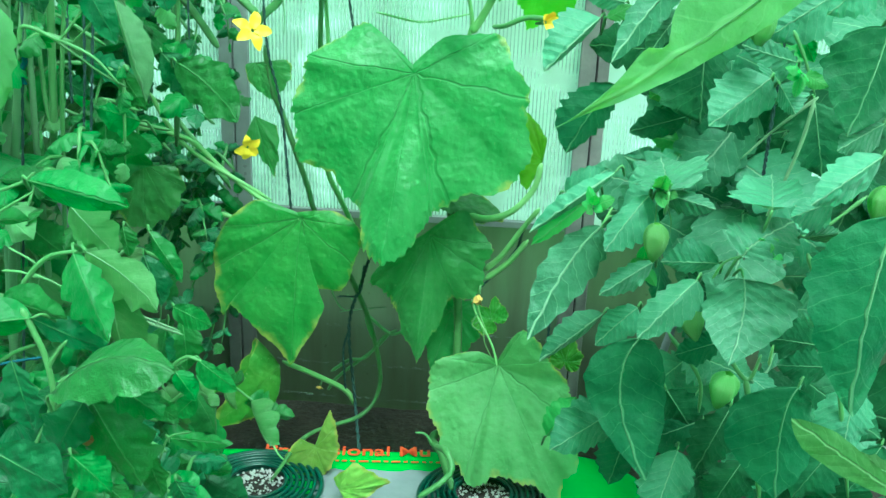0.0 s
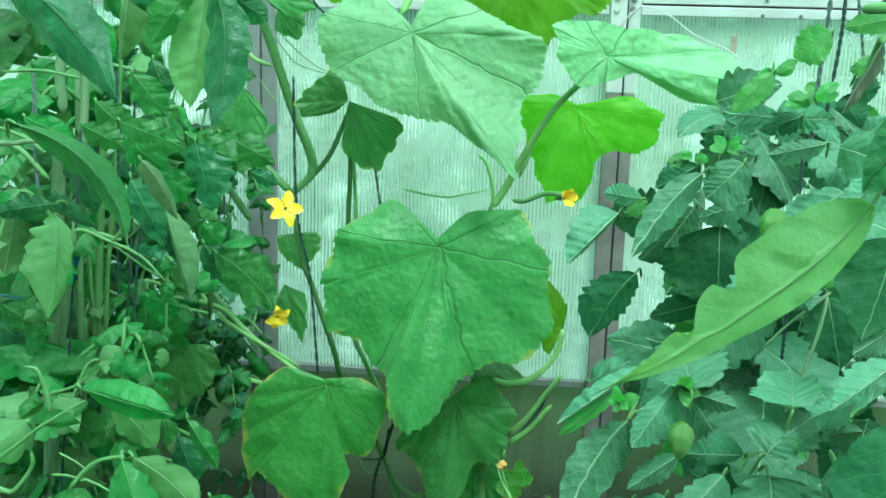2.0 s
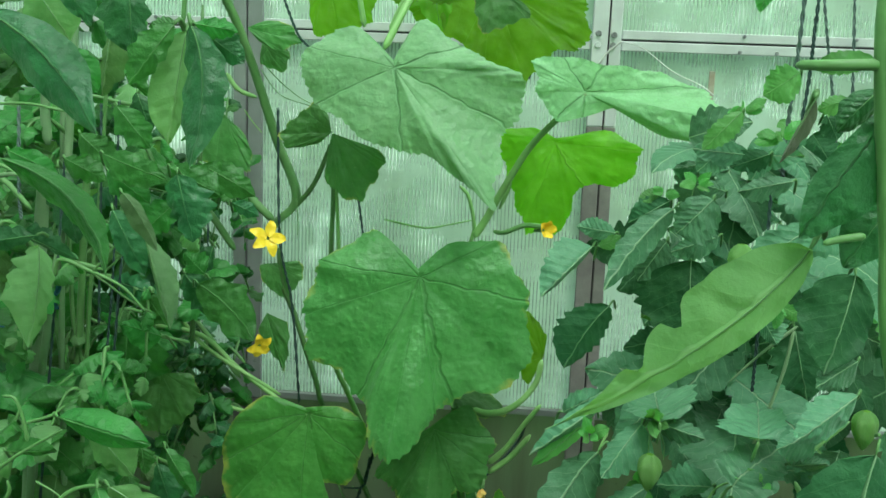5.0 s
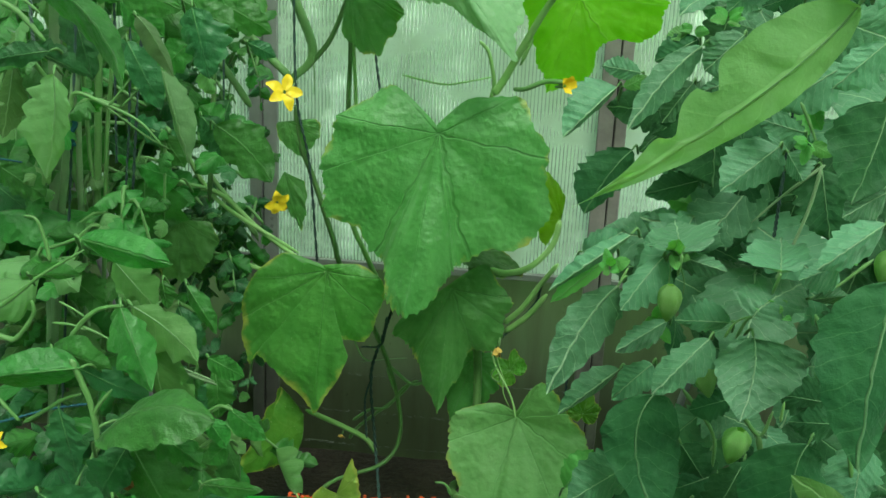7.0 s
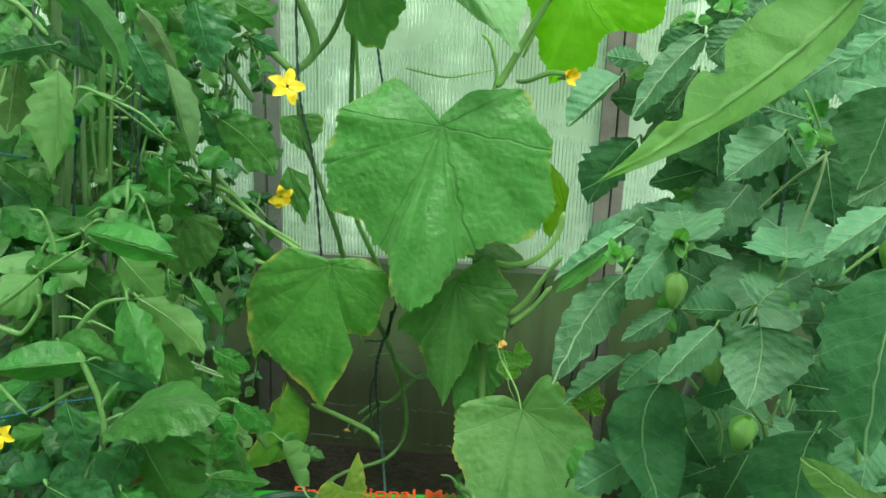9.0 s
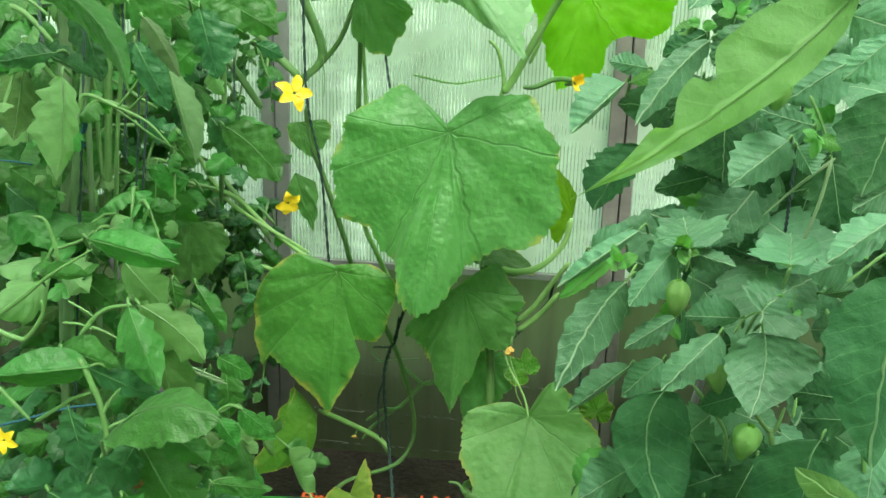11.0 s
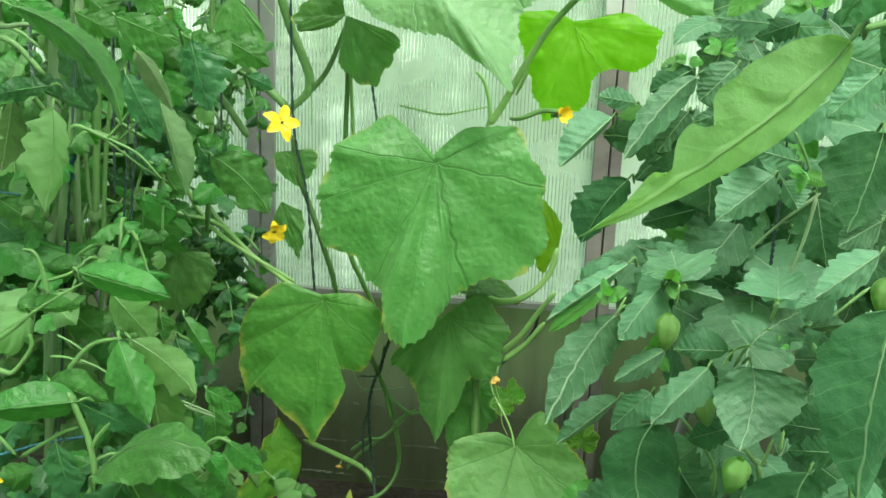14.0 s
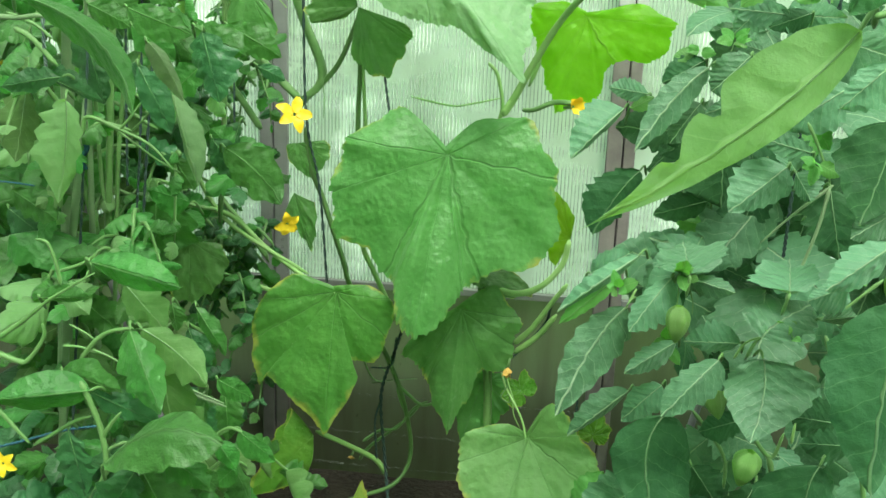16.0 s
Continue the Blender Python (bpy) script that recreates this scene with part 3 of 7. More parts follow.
            faces.append((k, k + 1, k + cols + 1, k + cols))
    ob = put(name, mesh_of(name, verts, faces, mat, True, uvs, rim), parent, tuple(base), label)
    if rib:
        fat = (0.0034 if mat.name.startswith("physalis") else 0.003) * length + 0.0003
        v, f = tube_data(spine[:9], fat * 0.8, fat * 0.12, 5, 0, 2)
        put("midrib", mesh_of("midrib", v, f, VEIN_OF.get(mat.name, STEM)), ob, tuple(base), "pale raised midrib")
    if stalk:
        ay = tang[0]
        back = [np.zeros(3), -ay * 0.09 * length + np.array((0, 0.004, 0)), -ay * 0.16 * length + np.array((0, 0.018, -0.016))]
        v, f = tube_data(back, 0.0011, 0.0016, 6, 0, 4)
        put("leaf_stalk", mesh_of("leaf_stalk", v, f, STEM), ob, tuple(base))
    return ob


def lobed(parent, base, tip, left, right, mat=None, dome=0.05, ripple=0.02, crease=0.0, tongue=0.0, teeth=1.5, notch=0.05, name="leaf", label="", seed=None):
    """A cucumber leaf round its petiole at `base`: `left` and `right` are the corners of its margin from the tip back to the notch."""
    mat = mat or CUKE
    rnd = random.Random(seed if seed is not None else rng.random())
    base, tip = np.array(base, float), np.array(tip, float)
    lv = [np.array(p, float) - base for p in left]
    rv = [np.array(p, float) - base for p in right]
    tv = tip - base
    length = np.linalg.norm(tv)
    hind = (lv[-1] + rv[-1]) * 0.5
    hind = hind / (np.linalg.norm(hind) + 1e-9) * notch * length
    ring = [hind] + lv[::-1] + [tv] + rv + [hind]
    turns = {1: (78,), 2: (42, 112), 3: (36, 74, 122), 4: (36, 74, 112, 146), 5: (28, 48, 74, 112, 148), 6: (20, 34, 50, 76, 112, 150), 7: (18, 32, 46, 66, 88, 118, 150)}
    angs = [-180] + [-a for a in turns[len(lv)]][::-1] + [0] + list(turns[len(rv)]) + [180]
    tipk = len(lv) + 1
    n = np.zeros(3)
    for a, b in zip(ring[:-1], ring[1:]):
        n += np.cross(a, b)
    n /= np.linalg.norm(n) + 1e-12
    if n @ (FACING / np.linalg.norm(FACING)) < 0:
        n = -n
    edge, phi = [], []
    steps = 18
    for k in range(len(ring) - 1):
        a, b = ring[k], ring[k + 1]
        ta = 0.34 * (ring[k + 1] - ring[k - 1]) if 0 < k else np.zeros(3)
        tb = 0.34 * (ring[k + 2] - ring[k]) if k + 2 < len(ring) else np.zeros(3)
        if k == tipk:
            ta = ta * 0.3
        if k + 1 == tipk:
            tb = tb * 0.3
        cap = np.linalg.norm(b - a) * 1.1
        ta = ta * min(1, cap / (np.linalg.norm(ta) + 1e-9))
        tb = tb * min(1, cap / (np.linalg.norm(tb) + 1e-9))
        for i in range(steps):
            t = i / steps
            h = (2 * t ** 3 - 3 * t * t + 1, t ** 3 - 2 * t * t + t, -2 * t ** 3 + 3 * t * t, t ** 3 - t * t)
            edge.append(a * h[0] + ta * h[1] + b * h[2] + tb * h[3])
            phi.append(angs[k] + (angs[k + 1] - angs[k]) * t)
    edge.append(ring[-1])
    phi.append(180.0)
    p1, p2, p3 = (rnd.uniform(0, 6.28) for _ in range(3))
    nr = 16
    verts, uvs, rim, faces = [np.zeros(3)], [(0, 0)], [0.0], []
    run = 0.0
    for k, (e, ph) in enumerate(zip(edge, phi)):
        run += np.linalg.norm(e - edge[k - 1]) / length if k else 0.0
        r = np.linalg.norm(e) / length
        saw = (run * 17 + 0.4 * math.sin(run * 9 + p1)) % 1.0
        bite = 1 + teeth * (0.022 * (saw - 0.4) + 0.020 * math.sin(run * 21 + p2) + rnd.uniform(-0.007, 0.007)) * min(1.0, r * 2.5)
        th = radians(ph)
        for j in range(1, nr + 1):
            q = (j / nr) ** 0.85
            grow = q * (1 + (bite - 1) * q ** 4)
            x, y = math.sin(th) * r * q, math.cos(th) * r * q
            z = dome * math.sin(math.pi * min(1, q * 0.9)) * min(1.0, r * 1.6)
            z += ripple * q ** 3 * (math.sin(run * 7 + p2) + 0.6 * math.sin(run * 13 + p3) + 0.4 * math.sin(run * 25 + p1)) * min(1.0, r * 2)
            z -= crease * math.exp(-(x / 0.035) ** 2) * q * (1 - 0.5 * q)
            if tongue and abs(ph) < 34:
                t = min(1.0, (34 - abs(ph)) / 5)
                z += tongue * t * t * (3 - 2 * t) * max(0.0, q - 0.34) ** 0.8 * (1.0 - 0.35 * q)
            z += 0.005 * abs(math.sin(th * 4.7)) ** 0.6 * math.sin(q * math.pi * 0.9)
            z += 0.026 * noise.noise((x * 4 + p1, y * 4 + p2, p3)) * min(1, r * q * 4) + 0.013 * noise.noise((x * 11 + p2, y * 11, p1)) * q + 0.005 * noise.noise((x * 27, y * 27 + p2, p1)) * q
            verts.append(e * grow + n * z * length)
            uvs.append((x, y))
            rim.append(q)
    for k in range(len(edge) - 1):
        a, b = 1 + k * nr, 1 + (k + 1) * nr
        faces.append((0, a, b))
        for j in range(nr - 1):
            faces.append((a + j, a + j + 1, b + j + 1, b + j))
    return put(name, mesh_of(name, verts, faces, mat, True, uvs, rim), parent, tuple(base), label)


def thing_box(name, size, centre, mat, label, category, kind="", bevel=0.002, group=""):
    ob = new(name, bm_mesh(name, box_bm(size, (0, 0, 0), bevel), mat))
    ob.location = centre
    return tagged(ob, label, category, group, kind)


# ---- greenhouse shell ----
WALL = 1.25
ground = new("ground", mesh_of("ground", [(-400, -400, 0), (400, -400, 0), (400, 400, 0), (-400, 400, 0)], [(0, 1, 2, 3)], GRASS, False))
tagged(ground, "rough grass and weeds outside the greenhouse", "ground", kind="structure")


def soil_floor():
    nx, ny = 90, 70
    verts, faces = [], []
    for j in range(ny + 1):
        for i in range(nx + 1):
            x, y = -1.6 + 3.4 * i / nx, -1.7 + 2.96 * j / ny
            h = 0.02 + 0.012 * noise.noise((x * 9, y * 9, 0)) + 0.006 * noise.noise((x * 31, y * 31, 3))
            verts.append((x, y, h))
    for j in range(ny):
        for i in range(nx):
            k = j * (nx + 1) + i
            faces.append((k, k + 1, k + nx + 2, k + nx + 1))
    ob = new("floor", mesh_of("floor", verts, faces, SOIL))
    return tagged(ob, "dark crumbly soil floor of the greenhouse bed", "floor", kind="structure")


soil_floor()


def fluted_sheet(parent, x0, x1, z0, z1, mat, rib_mat, pitch=0.0064, y=WALL + 0.020):
    """Twin-wall sheet: two skins and the upright webs between them."""
    thick = 0.006
    bm = box_bm((x1 - x0, 0.0008, z1 - z0), ((x0 + x1) / 2, y + thick, (z0 + z1) / 2))
    skin = put("panel", bm_mesh("panel", bm, mat), parent, (0, 0, 0))
    skin.visible_shadow = False
    if rib_mat is None:
        return skin
    verts, faces = [], []
    n = int((x1 - x0) / pitch)
    for i in range(n + 1):
        x = x0 + 0.004 + i * pitch
        w = 0.0009 + 0.0005 * abs(noise.noise((x * 40, z0, 1)))
        lean = 0.002 * noise.noise((x * 7, z0, 5))
        base = len(verts)
        for dx, yy in ((-w, y), (w, y), (w, y + thick - 0.0005), (-w, y + thick - 0.0005)):
            verts += [(x + dx, yy, z0), (x + dx + lean, yy, z1)]
        for k in range(4):
            a, b = base + 2 * k, base + 2 * ((k + 1) % 4)
            faces.append((a, b, b + 1, a + 1))
    ribs = put("web", mesh_of("web", verts, faces, rib_mat, False), parent, (0, 0, 0))
    ribs.visible_shadow = False
    tagged(ribs, kind="stuff")
    return skin


wall_back = top("wall_back", (0, WALL + 0.02, 0), "milky twin-wall polycarbonate greenhouse side wall", "wall", kind="structure")
fluted_sheet(wall_back, -1.55, -0.285, 0.415, 1.078, SHEET, RIB)
fluted_sheet(wall_back, -0.28, 0.332, 0.415, 1.078, SHEET, RIB)
fluted_sheet(wall_back, 0.337, 1.75, 0.415, 1.078, SHEET, RIB)
fluted_sheet(wall_back, -1.55, -0.285, 1.082, 1.95, SHEET, RIB)
fluted_sheet(wall_back, -0.28, 0.332, 1.082, 1.95, SHEET, RIB)
fluted_sheet(wall_back, 0.337, 1.75, 1.082, 1.95, SHEET, RIB)
fluted_sheet(wall_back, -1.55, -0.285, 0.0, 0.405, SHEET_LOW, None)
fluted_sheet(wall_back, -0.28, 0.332, 0.0, 0.405, SHEET_LOW, None)
fluted_sheet(wall_back, 0.337, 1.75, 0.0, 0.405, SHEET_LOW, None)


def plain_pane(name, size, centre, label, lit=False):
    ob = thing_box(name, size, centre, SHEET, label, "wall", "structure", 0)
    ob.visible_shadow = not lit
    return ob


plain_pane("wall_left", (0.008, 2.98, 1.95), (-1.56, -0.24, 0.975), "milky polycarbonate greenhouse end wall")
plain_pane("wall_right", (0.008, 2.98, 1.95), (1.76, -0.24, 0.975), "milky polycarbonate greenhouse end wall")
plain_pane("wall_front", (3.3, 0.008, 1.95), (0.1, -1.735, 0.975), "milky polycarbonate greenhouse side wall")
plain_pane("ceiling", (3.3, 2.98, 0.008), (0.1, -0.24, 1.96), "milky polycarbonate greenhouse roof sheet", True)


def hole(parent, x, z, r, mat, y, name="bolt", label=""):
    bm = bmesh.new()
    bmesh.ops.create_cone(bm, cap_ends=True, segments=12, radius1=r, radius2=r * 0.8, depth=0.004,
                          matrix=Matrix.Translation((x, y, z)) @ Matrix.Rotation(radians(90), 4, "X"))
    return put(name, bm_mesh(name, bm, mat), parent, (0, 0, 0), label)


def steel_post(x0, x1, split, label, mat, lower=None, joint=0.0):
    """Folded upright profile: two flanges with a raised web and a dark groove between."""
    root = top("greenhouse_post", ((x0 + x1) / 2, WALL, 0), label, "post", "greenhouse posts")
    w = x1 - x0
    for m, z0, z1 in ((mat, joint, 1.95),) + (((lower, 0.0, joint),) if lower else ()):
        h, c = z1 - z0 - 0.001, (z0 + z1) / 2
        put("flange", bm_mesh("flange", box_bm((w * split - 0.001, 0.016, h), (x0 + w * split / 2, WALL + 0.008, c), 0.0015), m), root)
        put("flange", bm_mesh("flange", box_bm((w * (1 - split) - 0.003, 0.012, h), (x1 - w * (1 - split) / 2 + 0.001, WALL + 0.008, c), 0.0015), m), root)
    put("groove", bm_mesh("groove", box_bm((0.004, 0.006, 1.95), (x0 + w * split + 0.0005, WALL + 0.014, 0.975)), GROOVE), root)
    return root


post_left = steel_post(-0.309, -0.257, 0.45, "grey weathered steel post with drilled holes", STEEL_OLD, POST_LOWER, 0.405)
post_right = steel_post(0.309, 0.359, 0.55, "grey steel post, galvanised above and weathered below", STEEL, POST_GREY, 0.93)
PLUM = plain_material("plum_grey_cane", (0.20, 0.17, 0.22), (0.30, 0.26, 0.32), 40, 0.6)
post_far = steel_post(-0.93, -0.878, 0.5, "grey weathered steel post behind tomato plants", STEEL_OLD)
post_end = steel_post(0.93, 0.98, 0.5, "grey galvanised steel post behind physalis", STEEL)
for z in (0.478, 0.492, 0.506):
    hole(post_left, -0.297, z, 0.0035, RIB, WALL - 0.0005, "drilled_hole", "bright drilled hole")
    hole(post_left, -0.268, z - 0.002, 0.0035, RIB, WALL + 0.0015, "drilled_hole", "bright drilled hole")
for x, z, m in ((0.320, 1.085, BOLT), (0.346, 1.083, BOLT), (0.319, 1.066, STEEL), (0.345, 1.066, BOLT)):
    hole(post_right, x, z, 0.0055, m, WALL - 0.001)


def steel_rail(x0, x1, bolts):
    root = top("greenhouse_rail", ((x0 + x1) / 2, WALL, 1.075), "pale galvanised horizontal rail with bolts", "rail", "greenhouse rails")
    for z, h in ((1.0845, 0.015), (1.066, 0.016)):
        put("flange", bm_mesh("flange", box_bm((x1 - x0, 0.010, h), ((x0 + x1) / 2, WALL + 0.012, z), 0.0015), STEEL), root)
    put("groove", bm_mesh("groove", box_bm((x1 - x0, 0.004, 0.006), ((x0 + x1) / 2, WALL + 0.014, 1.0755)), GROOVE), root)
    for i, x in enumerate(bolts):
        hole(root, x, 1.088 if i % 2 else 1.062, 0.0035, BOLT, WALL + 0.006)
    return root


steel_rail(-0.877, -0.310, (-0.7, -0.45))
steel_rail(-0.256, 0.308, (-0.14, -0.1, 0.06, 0.24))
steel_rail(0.360, 0.929, (0.555, 0.56, 0.615, 0.74, 0.742))
for x0, x1 in ((-0.877, -0.310), (-0.256, 0.308), (0.360, 0.929)):
    thing_box("sheet_joint", (x1 - x0, 0.012, 0.012), ((x0 + x1) / 2, WALL + 0.016, 0.410), STEEL_OLD, "thin grey joint strip between wall sheets", "strip", "structure", 0.001, "joint strips")
thing_box("rust_stain", (0.010, 0.002, 0.05), (0.515, WALL + 0.017, 1.005), RUST, "brown rusty smear on the sheet", "stain", "structure", 0.0005)
for i in range(3):
    b = thing_box("board", (3.2, 0.03, 0.072), (0.1, WALL + 0.075, 0.037 + 0.075 * i * 0.98), BOARD, "dark wet wooden board behind the wall sheet", "board", "structure", 0.004, "bed boards")


def weedy_bank():
    """Bank of dark earth and grass against the outside of the wall."""
    nx, ny = 60, 12
    verts, faces = [], []
    for j in range(ny + 1):
        for i in range(nx + 1):
            x, v = -2.2 + 4.6 * i / nx, j / ny
            verts.append((x, WALL + 0.16 + 0.8 * v, 0.22 + 0.30 * v + 0.03 * noise.noise((x * 5, v * 6, 2))))
    for j in range(ny):
        for i in range(nx):
            k = j * (nx + 1) + i
            faces.append((k, k + 1, k + nx + 2, k + nx + 1))
    faces.append(tuple(range(nx, -1, -1)) + (len(verts), len(verts) + 1))
    verts += [(-2.2, WALL + 0.16, 0.0), (2.4, WALL + 0.16, 0.0)]
    ob = new("bank", mesh_of("bank", verts, faces, GRASS))
    return tagged(ob, "dark weedy earth bank outside the wall", "bank", kind="structure")


weedy_bank()


def drip_line(z, seed):
    """Row of condensation beads along the low sheet."""
    r = random.Random(seed)
    verts, faces = [], []
    for _ in range(150):
        c = np.array((r.uniform(-0.25, 0.30), WALL + 0.024, z + r.uniform(-0.0025, 0.0025)))
        w, h = r.uniform(0.0008, 0.003), r.uniform(0.0005, 0.0011)
        b = len(verts)
        for d in ((-w, 0, 0), (w, 0, 0), (0, 0, -h), (0, 0, h), (0, -0.001, 0)):
            verts.append(c + np.array(d))
        faces += [(b, b + 2, b + 4), (b + 2, b + 1, b + 4), (b + 1, b + 3, b + 4), (b + 3, b, b + 4)]
    ob = new("condensation", mesh_of("condensation", verts, faces, BEAD, False))
    return tagged(ob, "row of tiny water beads on the low sheet", "condensation", kind="stuff")


BEAD = plain_material("water_bead", (0.10, 0.12, 0.10), (0.20, 0.23, 0.20), 80, 0.15, bump=0)
for i, z in enumerate((0.184, 0.104, 0.032)):
    drip_line(z, 70 + i)
# ---- things ----

# ---- cucumber plants on the grow bag ----
vine_left = top("cucumber_plant", (-0.115, 0.80, 0.12), "tall cucumber vine with large leaves in the grow bag", "cucumber plant", "cucumber plants")
vine_right = top("cucumber_plant", (0.185, 0.79, 0.12), "cucumber vine with yellowing lower leaves in the grow bag", "cucumber plant", "cucumber plants")
lobed(vine_right, (0.070, 0.920, 0.717), (0.041, 0.870, 0.459), ((0.010, 0.900, 0.492), (-0.004, 0.910, 0.539), (-0.087, 0.920, 0.603), (-0.090, 0.920, 0.659), (-0.078, 0.920, 0.724), (0.001, 0.940, 0.778),), ((0.096, 0.890, 0.512), (0.110, 0.900, 0.543), (0.221, 0.920, 0.583), (0.221, 0.920, 0.699), (0.179, 0.940, 0.769), (0.108, 0.940, 0.765),), CUKE, crease=0.0, dome=0.05, tongue=0.14, seed=101)
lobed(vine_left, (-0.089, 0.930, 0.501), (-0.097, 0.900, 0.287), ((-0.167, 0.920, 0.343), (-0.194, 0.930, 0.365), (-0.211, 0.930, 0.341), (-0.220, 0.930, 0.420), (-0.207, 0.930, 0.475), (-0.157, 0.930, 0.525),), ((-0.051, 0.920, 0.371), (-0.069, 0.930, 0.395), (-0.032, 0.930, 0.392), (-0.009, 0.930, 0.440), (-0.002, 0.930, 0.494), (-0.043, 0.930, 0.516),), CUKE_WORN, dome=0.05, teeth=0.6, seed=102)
lobed(vine_right, (0.096, 0.960, 0.478), (0.084, 0.930, 0.292), ((0.047, 0.960, 0.355), (0.041, 0.960, 0.381), (0.009, 0.960, 0.399), (0.033, 0.960, 0.442),), ((0.111, 0.960, 0.336), (0.132, 0.960, 0.383), (0.168, 0.960, 0.386), (0.177, 0.960, 0.432), (0.186, 0.960, 0.467), (0.141, 0.960, 0.520),), CUKE, seed=103)
lobed(vine_right, (0.252, 1.000, 0.590), (0.205, 1.000, 0.657), ((0.230, 1.000, 0.655), (0.255, 1.000, 0.623),), ((0.206, 1.000, 0.615), (0.212, 1.000, 0.581), (0.231, 1.000, 0.545),), CUKE_YOUNG_LIT, ripple=0.05, seed=104)
lobed(vine_left, (-0.224, 0.950, 0.934), (-0.186, 0.950, 0.855), ((-0.236, 0.950, 0.855), (-0.261, 0.950, 0.871), (-0.250, 0.950, 0.914),), ((-0.183, 0.950, 0.882), (-0.198, 0.950, 0.912),), CUKE, seed=105)
lobed(vine_left, (-0.169, 1.000, 0.710), (-0.144, 1.000, 0.656), ((-0.179, 1.000, 0.680), (-0.184, 1.000, 0.706),), ((-0.118, 1.000, 0.692), (-0.123, 1.000, 0.716),), CUKE, seed=106)
lobed(vine_left, (-0.173, 1.000, 0.633), (-0.146, 1.000, 0.544), ((-0.168, 1.000, 0.575), (-0.187, 1.000, 0.602),), ((-0.138, 1.000, 0.577), (-0.141, 1.000, 0.619),), CUKE, seed=107)
lobed(vine_left, (-0.218, 0.700, 0.629), (-0.219, 0.700, 0.549), ((-0.244, 0.700, 0.558), (-0.254, 0.700, 0.591), (-0.243, 0.700, 0.622),), ((-0.187, 0.700, 0.570), (-0.170, 0.700, 0.603), (-0.180, 0.700, 0.627),), CUKE, seed=108)
lobed(vine_right, (0.208, 0.930, 0.292), (0.303, 0.820, 0.141), ((0.240, 0.840, 0.163), (0.175, 0.840, 0.149), (0.127, 0.870, 0.198), (0.106, 0.900, 0.259), (0.121, 0.910, 0.306), (0.176, 0.920, 0.318),), ((0.329, 0.860, 0.200), (0.318, 0.900, 0.269), (0.283, 0.900, 0.320), (0.245, 0.920, 0.358), (0.224, 0.920, 0.342),), CUKE_LIGHT, dome=0.05, tongue=0.10, seed=109)
lobed(vine_left, (-0.123, 0.930, 0.264), (-0.225, 0.900, 0.169), ((-0.139, 0.930, 0.180), (-0.173, 0.930, 0.169), (-0.194, 0.930, 0.186),), ((-0.157, 0.930, 0.305), (-0.195, 0.930, 0.251), (-0.242, 0.930, 0.201),), CUKE_OLD, ripple=0.04, seed=110)
lobed(vine_left, (-0.056, 0.870, 0.165), (-0.067, 0.870, 0.100), ((-0.099, 0.870, 0.115), (-0.100, 0.870, 0.147), (-0.080, 0.870, 0.176),), ((-0.040, 0.870, 0.121), (-0.021, 0.870, 0.160), (-0.023, 0.870, 0.198), (-0.035, 0.870, 0.226),), CUKE_YELLOW, ripple=0.03, seed=111)
lobed(vine_right, (-0.006, 0.800, 0.143), (0.069, 0.800, 0.166), ((0.049, 0.800, 0.147), (0.009, 0.800, 0.121),), ((0.038, 0.800, 0.179), (0.012, 0.800, 0.185), (-0.014, 0.800, 0.161),), CUKE_YELLOW, ripple=0.05, seed=112)
lobed(vine_right, (0.028, 0.900, 1.005), (0.170, 0.850, 0.829), ((0.097, 0.870, 0.882), (0.053, 0.890, 0.897), (0.009, 0.900, 0.900), (-0.061, 0.900, 0.944), (-0.094, 0.900, 0.973), (-0.091, 0.900, 1.028), (-0.028, 0.920, 1.059),), ((0.173, 0.870, 0.872), (0.181, 0.900, 0.926), (0.208, 0.900, 0.978), (0.188, 0.900, 1.004), (0.127, 0.900, 1.032), (0.059, 0.930, 1.071),), CUKE_TOPLIT, dome=0.05, seed=113)
lobed(vine_right, (0.284, 0.900, 0.983), (0.452, 0.860, 0.953), ((0.422, 0.870, 0.926), (0.377, 0.900, 0.934), (0.329, 0.900, 0.964), (0.279, 0.900, 0.950), (0.250, 0.900, 0.944), (0.220, 0.900, 0.979),), ((0.449, 0.900, 0.983), (0.378, 0.900, 1.012), (0.305, 0.900, 1.020), (0.257, 0.900, 1.029), (0.210, 0.900, 1.022),), CUKE_TOPLIT, dome=0.05, notch=0.36, seed=114)
lobed(vine_left, (-0.071, 0.970, 0.913), (-0.148, 0.970, 0.908), ((-0.134, 0.970, 0.888), (-0.089, 0.970, 0.897),), ((-0.111, 0.970, 0.944), (-0.090, 0.970, 0.957), (-0.075, 0.970, 0.934),), CUKE, seed=115)
lobed(vine_left, (-0.068, 0.960, 0.913), (-0.025, 0.960, 0.816), ((0.007, 0.960, 0.870), (0.001, 0.960, 0.892),), ((-0.055, 0.960, 0.825), (-0.078, 0.960, 0.850),), CUKE, seed=116)
lobed(vine_right, (0.251, 1.000, 0.911), (0.217, 1.000, 0.780), ((0.270, 1.000, 0.788), (0.289, 1.000, 0.849), (0.353, 1.000, 0.856), (0.372, 1.000, 0.905), (0.322, 1.000, 0.932), (0.280, 1.000, 0.923),), ((0.199, 1.000, 0.819), (0.178, 1.000, 0.881), (0.171, 1.000, 0.924), (0.220, 1.000, 0.931),), CUKE_YOUNG_LIT, seed=117)
